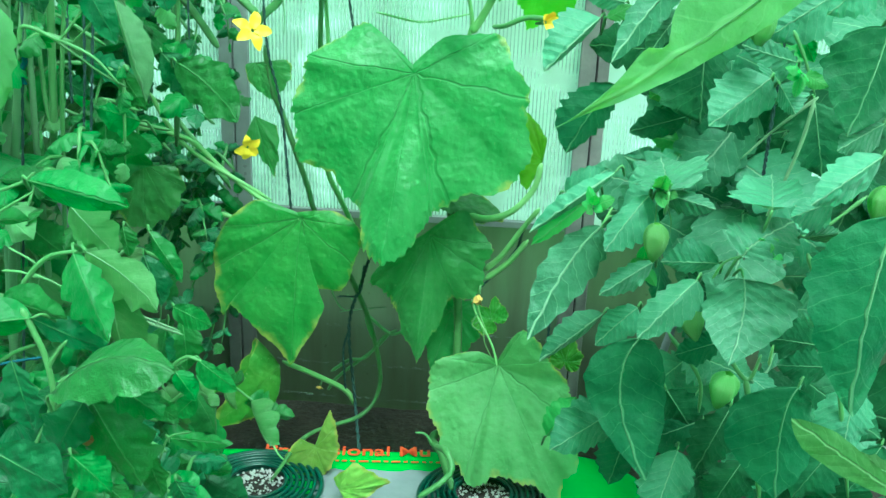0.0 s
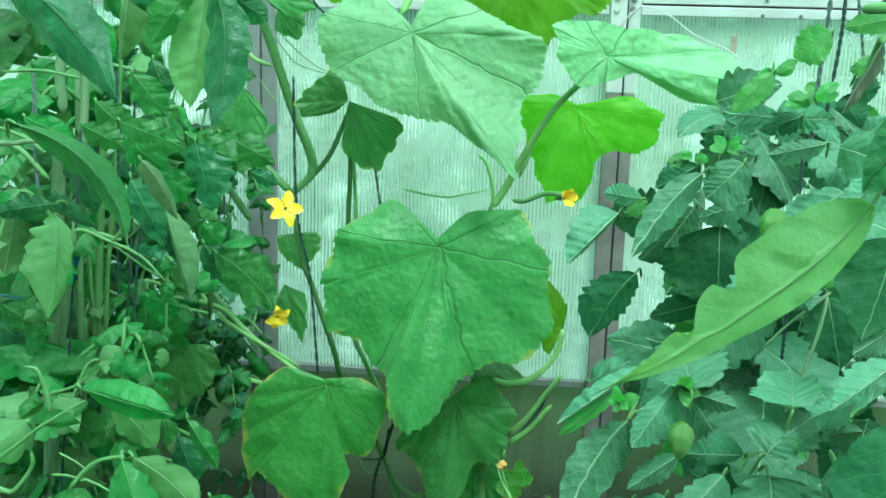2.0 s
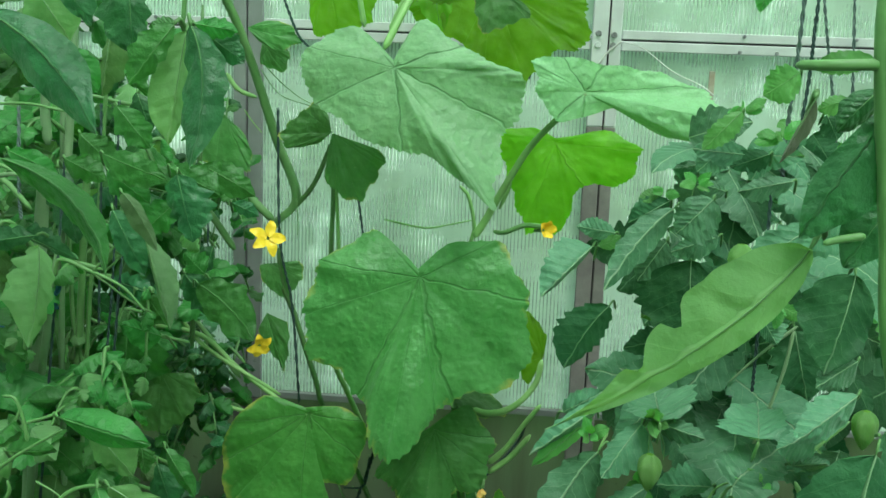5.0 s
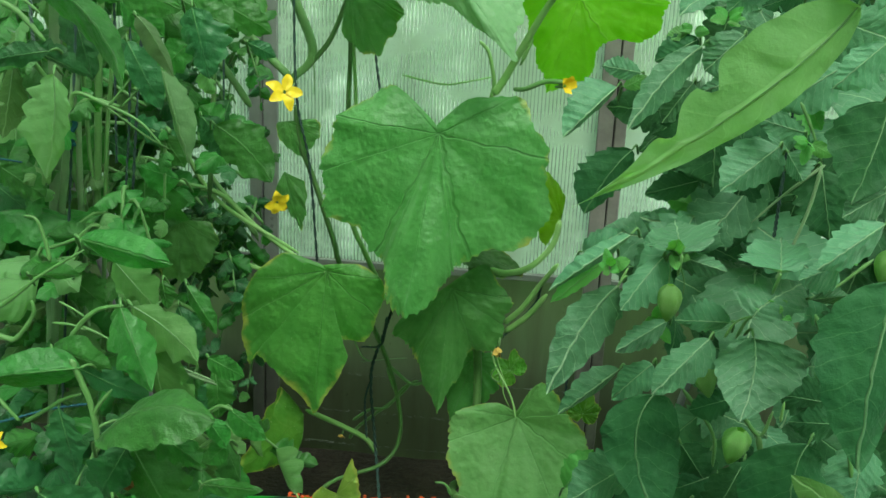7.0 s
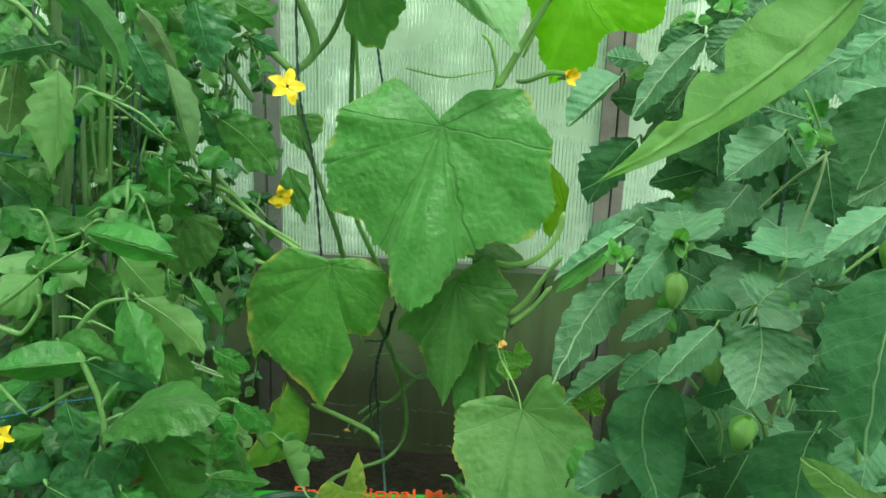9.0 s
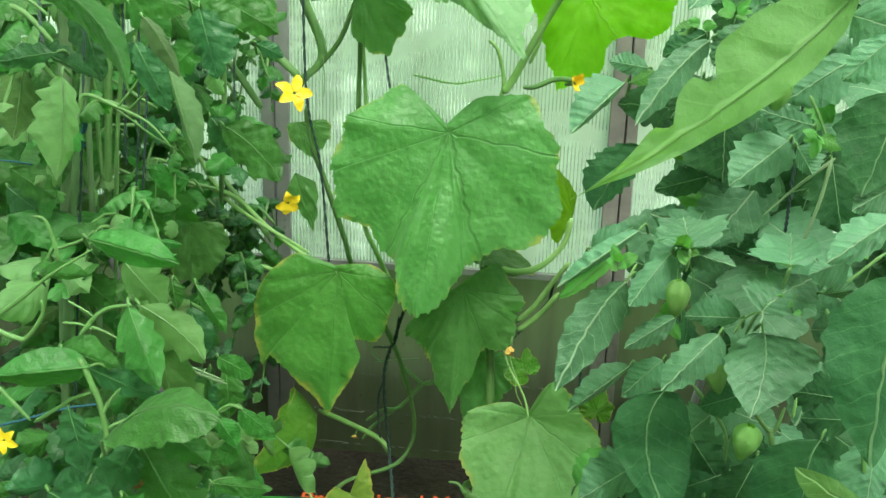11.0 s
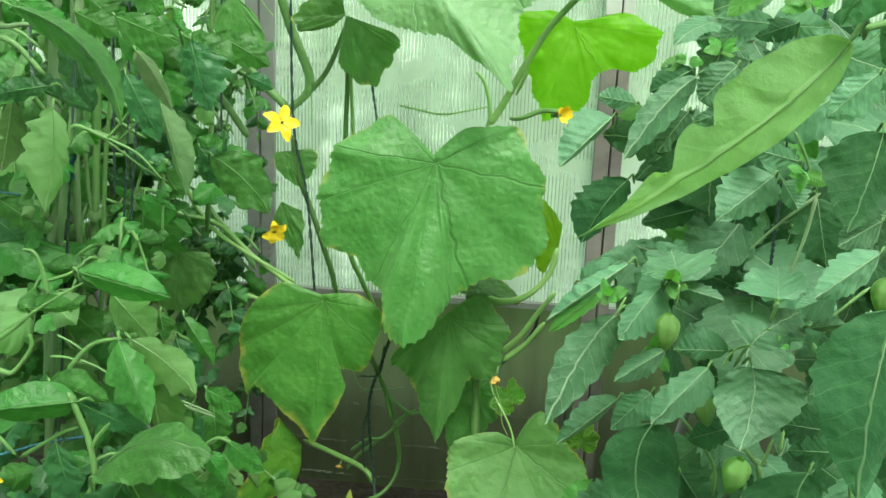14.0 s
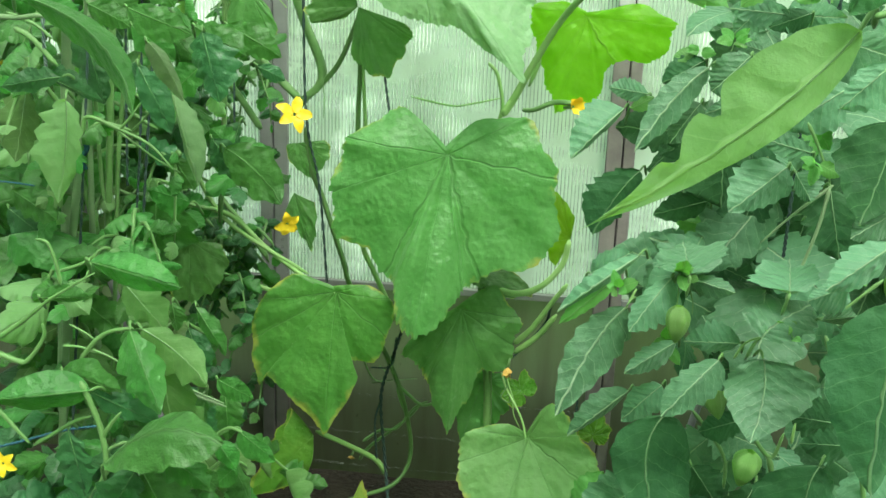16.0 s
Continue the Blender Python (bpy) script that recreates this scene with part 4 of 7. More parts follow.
lobed(vine_right, (0.151, 1.050, 1.138), (0.201, 1.050, 0.993), ((0.139, 1.050, 1.008), (0.109, 1.050, 1.045), (0.036, 1.050, 1.085), (0.009, 1.050, 1.114),), ((0.249, 1.050, 1.043), (0.289, 1.050, 1.050), (0.284, 1.050, 1.110), (0.245, 1.050, 1.145),), CUKE_YOUNG_LIT, seed=118)
lobed(vine_right, (0.160, 0.980, 1.124), (0.139, 0.980, 1.059), ((0.204, 0.980, 1.086), (0.192, 0.980, 1.105),), ((0.127, 0.980, 1.093), (0.127, 0.980, 1.120),), CUKE, seed=119)
lobed(vine_left, (-0.107, 1.080, 1.151), (-0.082, 1.080, 1.050), ((-0.037, 1.080, 1.081), (-0.035, 1.080, 1.136),), ((-0.127, 1.080, 1.062), (-0.132, 1.080, 1.130),), CUKE_YOUNG_LIT, seed=120)
lobed(vine_left, (-0.190, 0.950, 1.055), (-0.113, 0.950, 1.038), ((-0.145, 0.950, 1.025), (-0.174, 0.950, 1.038),), ((-0.129, 0.950, 1.061), (-0.162, 0.950, 1.066),), CUKE, seed=121)
lobed(vine_left, (-0.174, 0.970, 1.036), (-0.141, 0.970, 0.995), ((-0.176, 0.970, 1.007),), ((-0.135, 0.970, 1.026),), CUKE, seed=122)
palm(vine_right, (0.129, 1.020, 0.338), (0.101, 1.000, 0.235), 0.5, 0.2, CUKE, seed=15)
palm(vine_right, (0.192, 1.000, 0.337), (0.169, 1.000, 0.359), 0.9, 0.6, CUKE_OLD, seed=16)
palm(vine_right, (0.118, 1.000, 0.531), (0.200, 0.970, 0.511), 0.35, 0.15, CUKE, roll=30, seed=17)
palm(vine_right, (0.307, 0.950, 0.298), (0.315, 0.950, 0.345), 0.5, 0.3, CUKE_OLD, seed=18)
palm(vine_right, (0.058, 1.050, 1.149), (0.076, 1.030, 1.062), 0.65, 0.3, CUKE_YOUNG_LIT, bow=0.04, seed=26)
tube("main_stem", vine_left, [(-0.104, 0.800, 0.149), (-0.079, 0.920, 0.154), (-0.009, 1.000, 0.151), (0.016, 1.030, 0.194), (0.003, 1.030, 0.284), (-0.028, 1.020, 0.373), (-0.082, 1.000, 0.487), (-0.095, 1.000, 0.530), (-0.128, 1.000, 0.627), (-0.148, 1.000, 0.679), (-0.155, 1.000, 0.735)], 0.0031, 0.0040, STEM_DARK, ridged=0.12)
tube("main_stem", vine_left, [(-0.185, 1.000, 0.742), (-0.159, 1.000, 0.774), (-0.129, 1.000, 0.814), (-0.160, 1.000, 0.897), (-0.185, 0.980, 0.987), (-0.205, 0.950, 1.061), (-0.223, 0.920, 1.115), (-0.227, 0.900, 1.157)], 0.0066, 0.0053, STEM, ridged=0.12)
tube("leaf_stalk", vine_left, [(-0.159, 1.000, 0.774), (-0.121, 1.000, 0.810), (-0.097, 0.990, 0.842), (-0.071, 0.980, 0.902)], 0.0049, 0.0032, STEM_DARK, ridged=0.1)
tube("leaf_stalk", vine_left, [(-0.070, 1.000, 0.626), (-0.075, 1.000, 0.731), (-0.071, 0.990, 0.818), (-0.071, 0.980, 0.902)], 0.0041, 0.0032, STEM_DARK)
tube("leaf_stalk", vine_left, [(-0.060, 1.000, 0.627), (-0.063, 1.000, 0.731), (-0.066, 0.990, 0.818), (-0.068, 0.980, 0.902)], 0.0033, 0.0024, STALK)
tube("leaf_stalk", vine_left, [(-0.346, 0.950, 0.618), (-0.267, 0.970, 0.599), (-0.210, 0.970, 0.552), (-0.137, 0.950, 0.511), (-0.091, 0.930, 0.500)], 0.0039, 0.0031, STALK, ridged=0.1)
tube("leaf_stalk", vine_left, [(-0.309, 0.950, 0.666), (-0.291, 0.970, 0.615), (-0.251, 0.970, 0.575), (-0.140, 0.960, 0.517)], 0.0035, 0.0031, STALK)
tube("leaf_stalk", vine_left, [(-0.263, 0.970, 0.501), (-0.229, 0.970, 0.490), (-0.186, 0.970, 0.480)], 0.0039, 0.0031, STALK)
tube("leaf_stalk", vine_left, [(-0.052, 1.020, 0.627), (-0.069, 1.020, 0.558), (-0.050, 1.020, 0.510), (-0.029, 1.020, 0.466), (-0.015, 1.020, 0.431)], 0.0041, 0.0041, STALK)
tube("leaf_stalk", vine_left, [(-0.130, 0.970, 0.252), (-0.083, 1.000, 0.216), (-0.041, 1.020, 0.184), (-0.022, 1.020, 0.159)], 0.0039, 0.0041, STALK, ridged=0.1)
tube("side_shoot", vine_left, [(0.003, 1.030, 0.274), (-0.007, 1.030, 0.313), (0.030, 1.030, 0.286), (0.058, 1.030, 0.293)], 0.0033, 0.0025, STEM)
tube("side_shoot", vine_left, [(-0.073, 1.040, 0.170), (-0.054, 1.040, 0.198), (0.002, 1.040, 0.249), (0.029, 1.040, 0.282)], 0.0029, 0.0025, STEM)
tube("leaf_stalk", vine_left, [(-0.083, 0.880, 0.111), (-0.109, 0.850, 0.164), (-0.139, 0.900, 0.190), (-0.149, 0.950, 0.181)], 0.0015, 0.0012, STALK)
tube("main_stem", vine_right, [(0.155, 0.790, 0.167), (0.132, 0.860, 0.181), (0.116, 0.900, 0.179), (0.142, 0.950, 0.187), (0.143, 0.980, 0.270), (0.139, 1.000, 0.356), (0.124, 1.000, 0.483), (0.121, 1.000, 0.570)], 0.0061, 0.0064, STEM_DARK, ridged=0.12)
tube("main_stem", vine_right, [(0.136, 1.000, 0.766), (0.117, 1.000, 0.653), (0.121, 1.000, 0.570)], 0.0048, 0.0056, STEM_DARK)
tube("leaf_stalk", vine_right, [(0.139, 1.000, 0.767), (0.155, 1.000, 0.793), (0.182, 0.980, 0.847), (0.215, 0.960, 0.906), (0.254, 0.920, 0.952), (0.284, 0.900, 0.982)], 0.0066, 0.0042, STALK, ridged=0.1)
tube("leaf_stalk", vine_right, [(0.135, 1.000, 0.759), (0.139, 1.000, 0.784), (0.129, 1.000, 0.826), (0.115, 1.000, 0.842)], 0.0033, 0.0025, STALK)
tube("leaf_stalk", vine_right, [(0.175, 1.000, 0.811), (0.204, 1.000, 0.887), (0.219, 1.000, 0.920)], 0.0033, 0.0033, STALK)
tube("leaf_stalk", vine_right, [(0.010, 0.920, 1.031), (0.028, 0.950, 1.079), (0.051, 1.000, 1.146), (0.058, 1.000, 1.178)], 0.0054, 0.0049, STALK)
tube("leaf_stalk", vine_right, [(-0.036, 1.020, 1.066), (-0.045, 1.020, 1.114), (-0.051, 1.020, 1.162)], 0.0042, 0.0042, STALK)
tube("flower_stalk", vine_right, [(0.168, 1.000, 0.777), (0.185, 0.970, 0.781), (0.213, 0.960, 0.794), (0.240, 0.950, 0.795)], 0.0033, 0.0040, STEM)
tube("leaf_stalk", vine_right, [(0.249, 0.970, 0.594), (0.241, 0.970, 0.556), (0.211, 0.970, 0.520), (0.175, 0.970, 0.507), (0.141, 0.980, 0.510)], 0.0047, 0.0048, STALK, ridged=0.1)
tube("leaf_stalk", vine_right, [(0.178, 0.980, 0.424), (0.203, 0.970, 0.454), (0.229, 0.950, 0.502), (0.250, 0.930, 0.539)], 0.0048, 0.0038, STALK, ridged=0.1)
tube("leaf_stalk", vine_right, [(0.179, 0.980, 0.409), (0.212, 0.970, 0.442), (0.238, 0.950, 0.485)], 0.0048, 0.0039, STALK)
tube("leaf_stalk", vine_right, [(0.206, 0.860, 0.325), (0.196, 0.920, 0.331), (0.171, 0.960, 0.357), (0.160, 1.000, 0.367)], 0.0014, 0.0016, STALK)
tube("main_stem", vine_right, [(0.112, 0.750, 0.176), (0.141, 0.760, 0.195), (0.154, 0.780, 0.205), (0.144, 0.800, 0.219), (0.125, 0.850, 0.196)], 0.0039, 0.0050, STEM)
tube("side_shoot", vine_right, [(0.123, 0.880, 0.168), (0.109, 0.880, 0.195), (0.092, 0.880, 0.198)], 0.0022, 0.0015, STEM)
tube("tendril", vine_right, [(0.172, 0.950, 0.366), (0.164, 0.950, 0.347), (0.177, 0.950, 0.339), (0.175, 0.950, 0.352), (0.168, 0.950, 0.347)], 0.0012, 0.0008, STEM)
tube("tendril", vine_right, [(0.010, 0.960, 0.792), (0.066, 0.980, 0.780), (0.098, 0.990, 0.784), (0.138, 1.000, 0.793)], 0.0016, 0.0012, STALK)
tube("tendril", vine_left, [(-0.175, 0.990, 1.004), (-0.150, 0.990, 0.980), (-0.124, 0.990, 0.961), (-0.107, 0.990, 0.953)], 0.0010, 0.0007, STEM)
tube("tendril", vine_left, [(-0.127, 0.990, 0.811), (-0.124, 0.990, 0.781), (-0.125, 0.990, 0.751)], 0.0010, 0.0007, STEM)

# ---- physalis plants ----
phys_a = top("physalis_plant", (0.62, 0.75, 0.02), "physalis bush with toothed grey-green leaves and papery husks", "physalis plant", "physalis plants")
phys_b = top("physalis_plant", (0.86, 0.72, 0.02), "tall physalis bush with broad dark leaves by the wall", "physalis plant", "physalis plants")
ovate(phys_a, (0.334, 0.420, 0.707), (0.335, 0.451, 0.714), (0.338, 0.500, 0.716), (0.309, 0.450, 0.710), (0.368, 0.450, 0.727), PHYS, seed=123)
ovate(phys_a, (0.333, 0.440, 0.701), (0.352, 0.426, 0.699), (0.373, 0.420, 0.695), (0.349, 0.440, 0.684), (0.361, 0.440, 0.702), PHYS, seed=124)
ovate(phys_a, (0.322, 0.440, 0.698), (0.304, 0.424, 0.678), (0.289, 0.420, 0.654), (0.294, 0.440, 0.676), (0.331, 0.440, 0.668), PHYS, seed=125)
ovate(phys_a, (0.286, 0.440, 0.669), (0.258, 0.429, 0.631), (0.231, 0.410, 0.573), (0.240, 0.440, 0.635), (0.285, 0.440, 0.625), PHYS, seed=126)
ovate(phys_a, (0.296, 0.470, 0.708), (0.261, 0.461, 0.681), (0.227, 0.470, 0.649), (0.254, 0.470, 0.687), (0.273, 0.470, 0.682), PHYS, seed=127)
ovate(phys_a, (0.282, 0.475, 0.688), (0.256, 0.468, 0.664), (0.230, 0.475, 0.636), (0.243, 0.475, 0.661), (0.270, 0.475, 0.665), PHYS_YOUNG, seed=128)
ovate(phys_a, (0.334, 0.450, 0.637), (0.311, 0.435, 0.626), (0.289, 0.430, 0.611), (0.307, 0.450, 0.630), (0.323, 0.450, 0.613), PHYS, seed=129)
ovate(phys_a, (0.366, 0.420, 0.634), (0.342, 0.404, 0.613), (0.320, 0.400, 0.586), (0.329, 0.420, 0.613), (0.371, 0.420, 0.606), PHYS, seed=130)
ovate(phys_a, (0.391, 0.460, 0.636), (0.366, 0.455, 0.637), (0.342, 0.460, 0.634), (0.366, 0.460, 0.656), (0.370, 0.460, 0.626), PHYS, seed=131)
ovate(phys_a, (0.400, 0.410, 0.642), (0.403, 0.404, 0.612), (0.391, 0.380, 0.578), (0.372, 0.410, 0.614), (0.450, 0.410, 0.622), PHYS, tooth=0.07, fold=-0.05, seed=132)
ovate(phys_a, (0.404, 0.470, 0.558), (0.384, 0.466, 0.552), (0.366, 0.470, 0.542), (0.384, 0.470, 0.567), (0.392, 0.470, 0.536), PHYS_DARK, seed=133)
ovate(phys_a, (0.394, 0.400, 0.664), (0.412, 0.412, 0.677), (0.449, 0.460, 0.678), (0.382, 0.420, 0.680), (0.438, 0.420, 0.663), PHYS, seed=134)
ovate(phys_a, (0.414, 0.410, 0.700), (0.420, 0.438, 0.708), (0.429, 0.480, 0.712), (0.384, 0.430, 0.701), (0.441, 0.430, 0.709), PHYS, seed=135)
ovate(phys_a, (0.463, 0.420, 0.708), (0.443, 0.406, 0.704), (0.426, 0.400, 0.698), (0.443, 0.420, 0.709), (0.456, 0.420, 0.684), PHYS, seed=136)
ovate(phys_a, (0.448, 0.430, 0.673), (0.458, 0.417, 0.680), (0.470, 0.410, 0.685), (0.460, 0.430, 0.684), (0.465, 0.430, 0.670), PHYS, seed=137)
ovate(phys_b, (0.477, 0.380, 0.754), (0.450, 0.364, 0.738), (0.426, 0.360, 0.719), (0.445, 0.380, 0.749), (0.468, 0.380, 0.726), PHYS, seed=138)
ovate(phys_b, (0.484, 0.350, 0.718), (0.472, 0.337, 0.655), (0.471, 0.330, 0.569), (0.431, 0.350, 0.669), (0.507, 0.350, 0.652), PHYS_DARK, tooth=0.08, seed=139)
ovate(phys_a, (0.302, 0.500, 0.565), (0.274, 0.483, 0.546), (0.246, 0.480, 0.521), (0.267, 0.500, 0.559), (0.283, 0.500, 0.541), PHYS, seed=140)
ovate(phys_a, (0.330, 0.480, 0.582), (0.312, 0.475, 0.565), (0.296, 0.480, 0.543), (0.304, 0.480, 0.577), (0.330, 0.480, 0.556), PHYS, seed=141)
ovate(phys_a, (0.282, 0.600, 0.826), (0.256, 0.577, 0.802), (0.232, 0.570, 0.776), (0.245, 0.600, 0.830), (0.266, 0.600, 0.803), PHYS, seed=142)
ovate(phys_a, (0.357, 0.580, 0.871), (0.325, 0.569, 0.839), (0.291, 0.550, 0.790), (0.312, 0.580, 0.847), (0.338, 0.580, 0.827), PHYS, seed=143)
ovate(phys_a, (0.355, 0.600, 0.876), (0.335, 0.596, 0.864), (0.316, 0.600, 0.852), (0.327, 0.600, 0.877), (0.345, 0.600, 0.856), PHYS_DARK, seed=144)
ovate(phys_a, (0.390, 0.560, 0.884), (0.373, 0.555, 0.866), (0.358, 0.560, 0.849), (0.359, 0.560, 0.880), (0.391, 0.560, 0.843), PHYS, seed=145)
ovate(phys_a, (0.304, 0.600, 0.841), (0.284, 0.596, 0.844), (0.265, 0.600, 0.846), (0.283, 0.600, 0.856), (0.287, 0.600, 0.833), PHYS, seed=146)
ovate(phys_a, (0.289, 0.600, 0.826), (0.299, 0.598, 0.832), (0.310, 0.600, 0.839), (0.295, 0.600, 0.837), (0.304, 0.600, 0.825), PHYS_YOUNG, seed=147)
ovate(phys_a, (0.305, 0.620, 0.760), (0.282, 0.612, 0.732), (0.262, 0.620, 0.688), (0.251, 0.620, 0.737), (0.300, 0.620, 0.725), PHYS_DARK, seed=148)
ovate(phys_a, (0.426, 0.520, 0.788), (0.399, 0.503, 0.768), (0.375, 0.500, 0.747), (0.386, 0.520, 0.789), (0.431, 0.520, 0.763), PHYS, seed=149)
ovate(phys_a, (0.440, 0.540, 0.781), (0.431, 0.551, 0.795), (0.425, 0.570, 0.808), (0.422, 0.540, 0.790), (0.451, 0.540, 0.803), PHYS, seed=150)
ovate(phys_a, (0.432, 0.510, 0.784), (0.437, 0.497, 0.774), (0.443, 0.490, 0.763), (0.434, 0.510, 0.766), (0.456, 0.510, 0.787), PHYS, seed=151)
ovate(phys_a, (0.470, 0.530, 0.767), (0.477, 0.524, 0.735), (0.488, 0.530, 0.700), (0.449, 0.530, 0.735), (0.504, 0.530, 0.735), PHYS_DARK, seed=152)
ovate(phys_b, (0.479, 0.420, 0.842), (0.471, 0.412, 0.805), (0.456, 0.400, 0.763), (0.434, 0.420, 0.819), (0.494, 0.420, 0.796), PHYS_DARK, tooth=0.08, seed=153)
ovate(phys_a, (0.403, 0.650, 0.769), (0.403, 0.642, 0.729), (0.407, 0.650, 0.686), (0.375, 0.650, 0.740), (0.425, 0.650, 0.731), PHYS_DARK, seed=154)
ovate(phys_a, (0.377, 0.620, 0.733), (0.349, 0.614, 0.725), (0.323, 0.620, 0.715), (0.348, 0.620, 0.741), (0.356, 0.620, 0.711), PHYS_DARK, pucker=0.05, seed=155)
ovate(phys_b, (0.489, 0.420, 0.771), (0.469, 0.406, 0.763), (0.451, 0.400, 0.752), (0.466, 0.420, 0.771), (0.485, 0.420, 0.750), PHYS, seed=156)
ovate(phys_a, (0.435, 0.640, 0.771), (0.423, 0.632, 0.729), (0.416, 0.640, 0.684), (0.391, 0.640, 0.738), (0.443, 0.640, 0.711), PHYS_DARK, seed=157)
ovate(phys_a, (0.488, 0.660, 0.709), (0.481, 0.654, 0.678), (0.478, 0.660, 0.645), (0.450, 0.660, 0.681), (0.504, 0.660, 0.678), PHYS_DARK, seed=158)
ovate(phys_a, (0.356, 0.600, 0.835), (0.342, 0.595, 0.815), (0.330, 0.600, 0.793), (0.329, 0.600, 0.826), (0.357, 0.600, 0.807), PHYS, seed=159)
ovate(phys_a, (0.407, 0.600, 0.843), (0.382, 0.595, 0.834), (0.360, 0.600, 0.824), (0.385, 0.600, 0.845), (0.388, 0.600, 0.817), PHYS, seed=160)
ovate(phys_a, (0.487, 0.570, 0.860), (0.456, 0.563, 0.839), (0.430, 0.570, 0.817), (0.446, 0.570, 0.855), (0.477, 0.570, 0.820), PHYS, seed=161)
ovate(phys_b, (0.497, 0.500, 0.885), (0.476, 0.495, 0.865), (0.458, 0.500, 0.844), (0.468, 0.500, 0.876), (0.495, 0.500, 0.851), PHYS, seed=162)
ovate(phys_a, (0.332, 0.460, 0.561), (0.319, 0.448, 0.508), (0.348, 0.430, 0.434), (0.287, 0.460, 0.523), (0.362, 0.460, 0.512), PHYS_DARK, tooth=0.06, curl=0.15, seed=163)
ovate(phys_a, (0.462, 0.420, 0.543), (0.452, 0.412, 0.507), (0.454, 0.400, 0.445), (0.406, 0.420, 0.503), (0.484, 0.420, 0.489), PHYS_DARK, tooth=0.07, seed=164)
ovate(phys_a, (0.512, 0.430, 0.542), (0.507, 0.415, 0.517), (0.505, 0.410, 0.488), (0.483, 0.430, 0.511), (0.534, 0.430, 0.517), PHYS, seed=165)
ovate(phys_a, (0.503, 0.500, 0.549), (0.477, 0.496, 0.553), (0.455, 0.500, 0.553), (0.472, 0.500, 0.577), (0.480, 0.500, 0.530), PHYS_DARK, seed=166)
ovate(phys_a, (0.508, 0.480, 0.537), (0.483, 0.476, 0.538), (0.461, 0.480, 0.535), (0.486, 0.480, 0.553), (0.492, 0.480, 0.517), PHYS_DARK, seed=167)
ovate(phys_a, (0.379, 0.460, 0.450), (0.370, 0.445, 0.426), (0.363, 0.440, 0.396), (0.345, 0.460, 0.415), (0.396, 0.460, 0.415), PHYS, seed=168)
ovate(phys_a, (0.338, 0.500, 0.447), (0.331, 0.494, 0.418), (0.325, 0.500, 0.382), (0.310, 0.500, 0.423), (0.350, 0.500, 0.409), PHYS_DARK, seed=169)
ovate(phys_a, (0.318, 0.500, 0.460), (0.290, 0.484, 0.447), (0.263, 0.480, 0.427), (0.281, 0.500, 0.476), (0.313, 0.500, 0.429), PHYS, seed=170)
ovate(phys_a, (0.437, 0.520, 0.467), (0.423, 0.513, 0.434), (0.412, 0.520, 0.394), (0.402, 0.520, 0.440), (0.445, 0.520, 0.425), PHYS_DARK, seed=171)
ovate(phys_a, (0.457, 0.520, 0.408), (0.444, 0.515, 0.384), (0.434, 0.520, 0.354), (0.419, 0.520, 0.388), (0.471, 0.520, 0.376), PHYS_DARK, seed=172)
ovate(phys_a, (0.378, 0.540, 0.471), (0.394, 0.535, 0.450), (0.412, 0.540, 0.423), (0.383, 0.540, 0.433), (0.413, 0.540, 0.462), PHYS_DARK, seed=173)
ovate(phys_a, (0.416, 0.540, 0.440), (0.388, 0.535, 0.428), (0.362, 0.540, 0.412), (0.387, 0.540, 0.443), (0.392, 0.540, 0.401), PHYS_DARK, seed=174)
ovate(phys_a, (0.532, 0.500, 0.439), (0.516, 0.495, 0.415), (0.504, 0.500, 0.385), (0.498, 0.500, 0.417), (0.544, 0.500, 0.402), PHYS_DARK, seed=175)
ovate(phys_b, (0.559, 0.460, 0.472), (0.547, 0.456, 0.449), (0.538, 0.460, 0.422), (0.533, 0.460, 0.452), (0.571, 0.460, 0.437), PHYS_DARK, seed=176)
ovate(phys_a, (0.423, 0.620, 0.968), (0.404, 0.615, 0.948), (0.387, 0.620, 0.928), (0.395, 0.620, 0.954), (0.418, 0.620, 0.943), PHYS_YOUNG, seed=177)
ovate(phys_a, (0.504, 0.720, 1.013), (0.485, 0.716, 0.999), (0.467, 0.720, 0.986), (0.475, 0.720, 1.016), (0.495, 0.720, 0.980), PHYS_YOUNG, seed=178)
ovate(phys_b, (0.580, 0.720, 1.030), (0.546, 0.714, 1.024), (0.516, 0.720, 1.018), (0.542, 0.720, 1.037), (0.552, 0.720, 1.012), PHYS_YOUNG, seed=179)
ovate(phys_a, (0.465, 0.660, 0.925), (0.444, 0.656, 0.917), (0.425, 0.660, 0.909), (0.432, 0.660, 0.927), (0.458, 0.660, 0.907), PHYS_DARK, seed=180)
ovate(phys_a, (0.421, 0.660, 0.934), (0.405, 0.656, 0.918), (0.391, 0.660, 0.902), (0.393, 0.660, 0.927), (0.421, 0.660, 0.909), PHYS, seed=181)
ovate(phys_a, (0.396, 0.680, 0.909), (0.382, 0.677, 0.906), (0.369, 0.680, 0.903), (0.383, 0.680, 0.913), (0.388, 0.680, 0.889), TOM_DARK, seed=182)
ovate(phys_a, (0.474, 0.600, 0.902), (0.446, 0.595, 0.896), (0.421, 0.600, 0.889), (0.446, 0.600, 0.905), (0.449, 0.600, 0.880), PHYS, seed=183)
ovate(phys_a, (0.545, 0.680, 0.985), (0.528, 0.677, 0.979), (0.514, 0.680, 0.973), (0.528, 0.680, 0.988), (0.534, 0.680, 0.968), PHYS_YOUNG, seed=184)
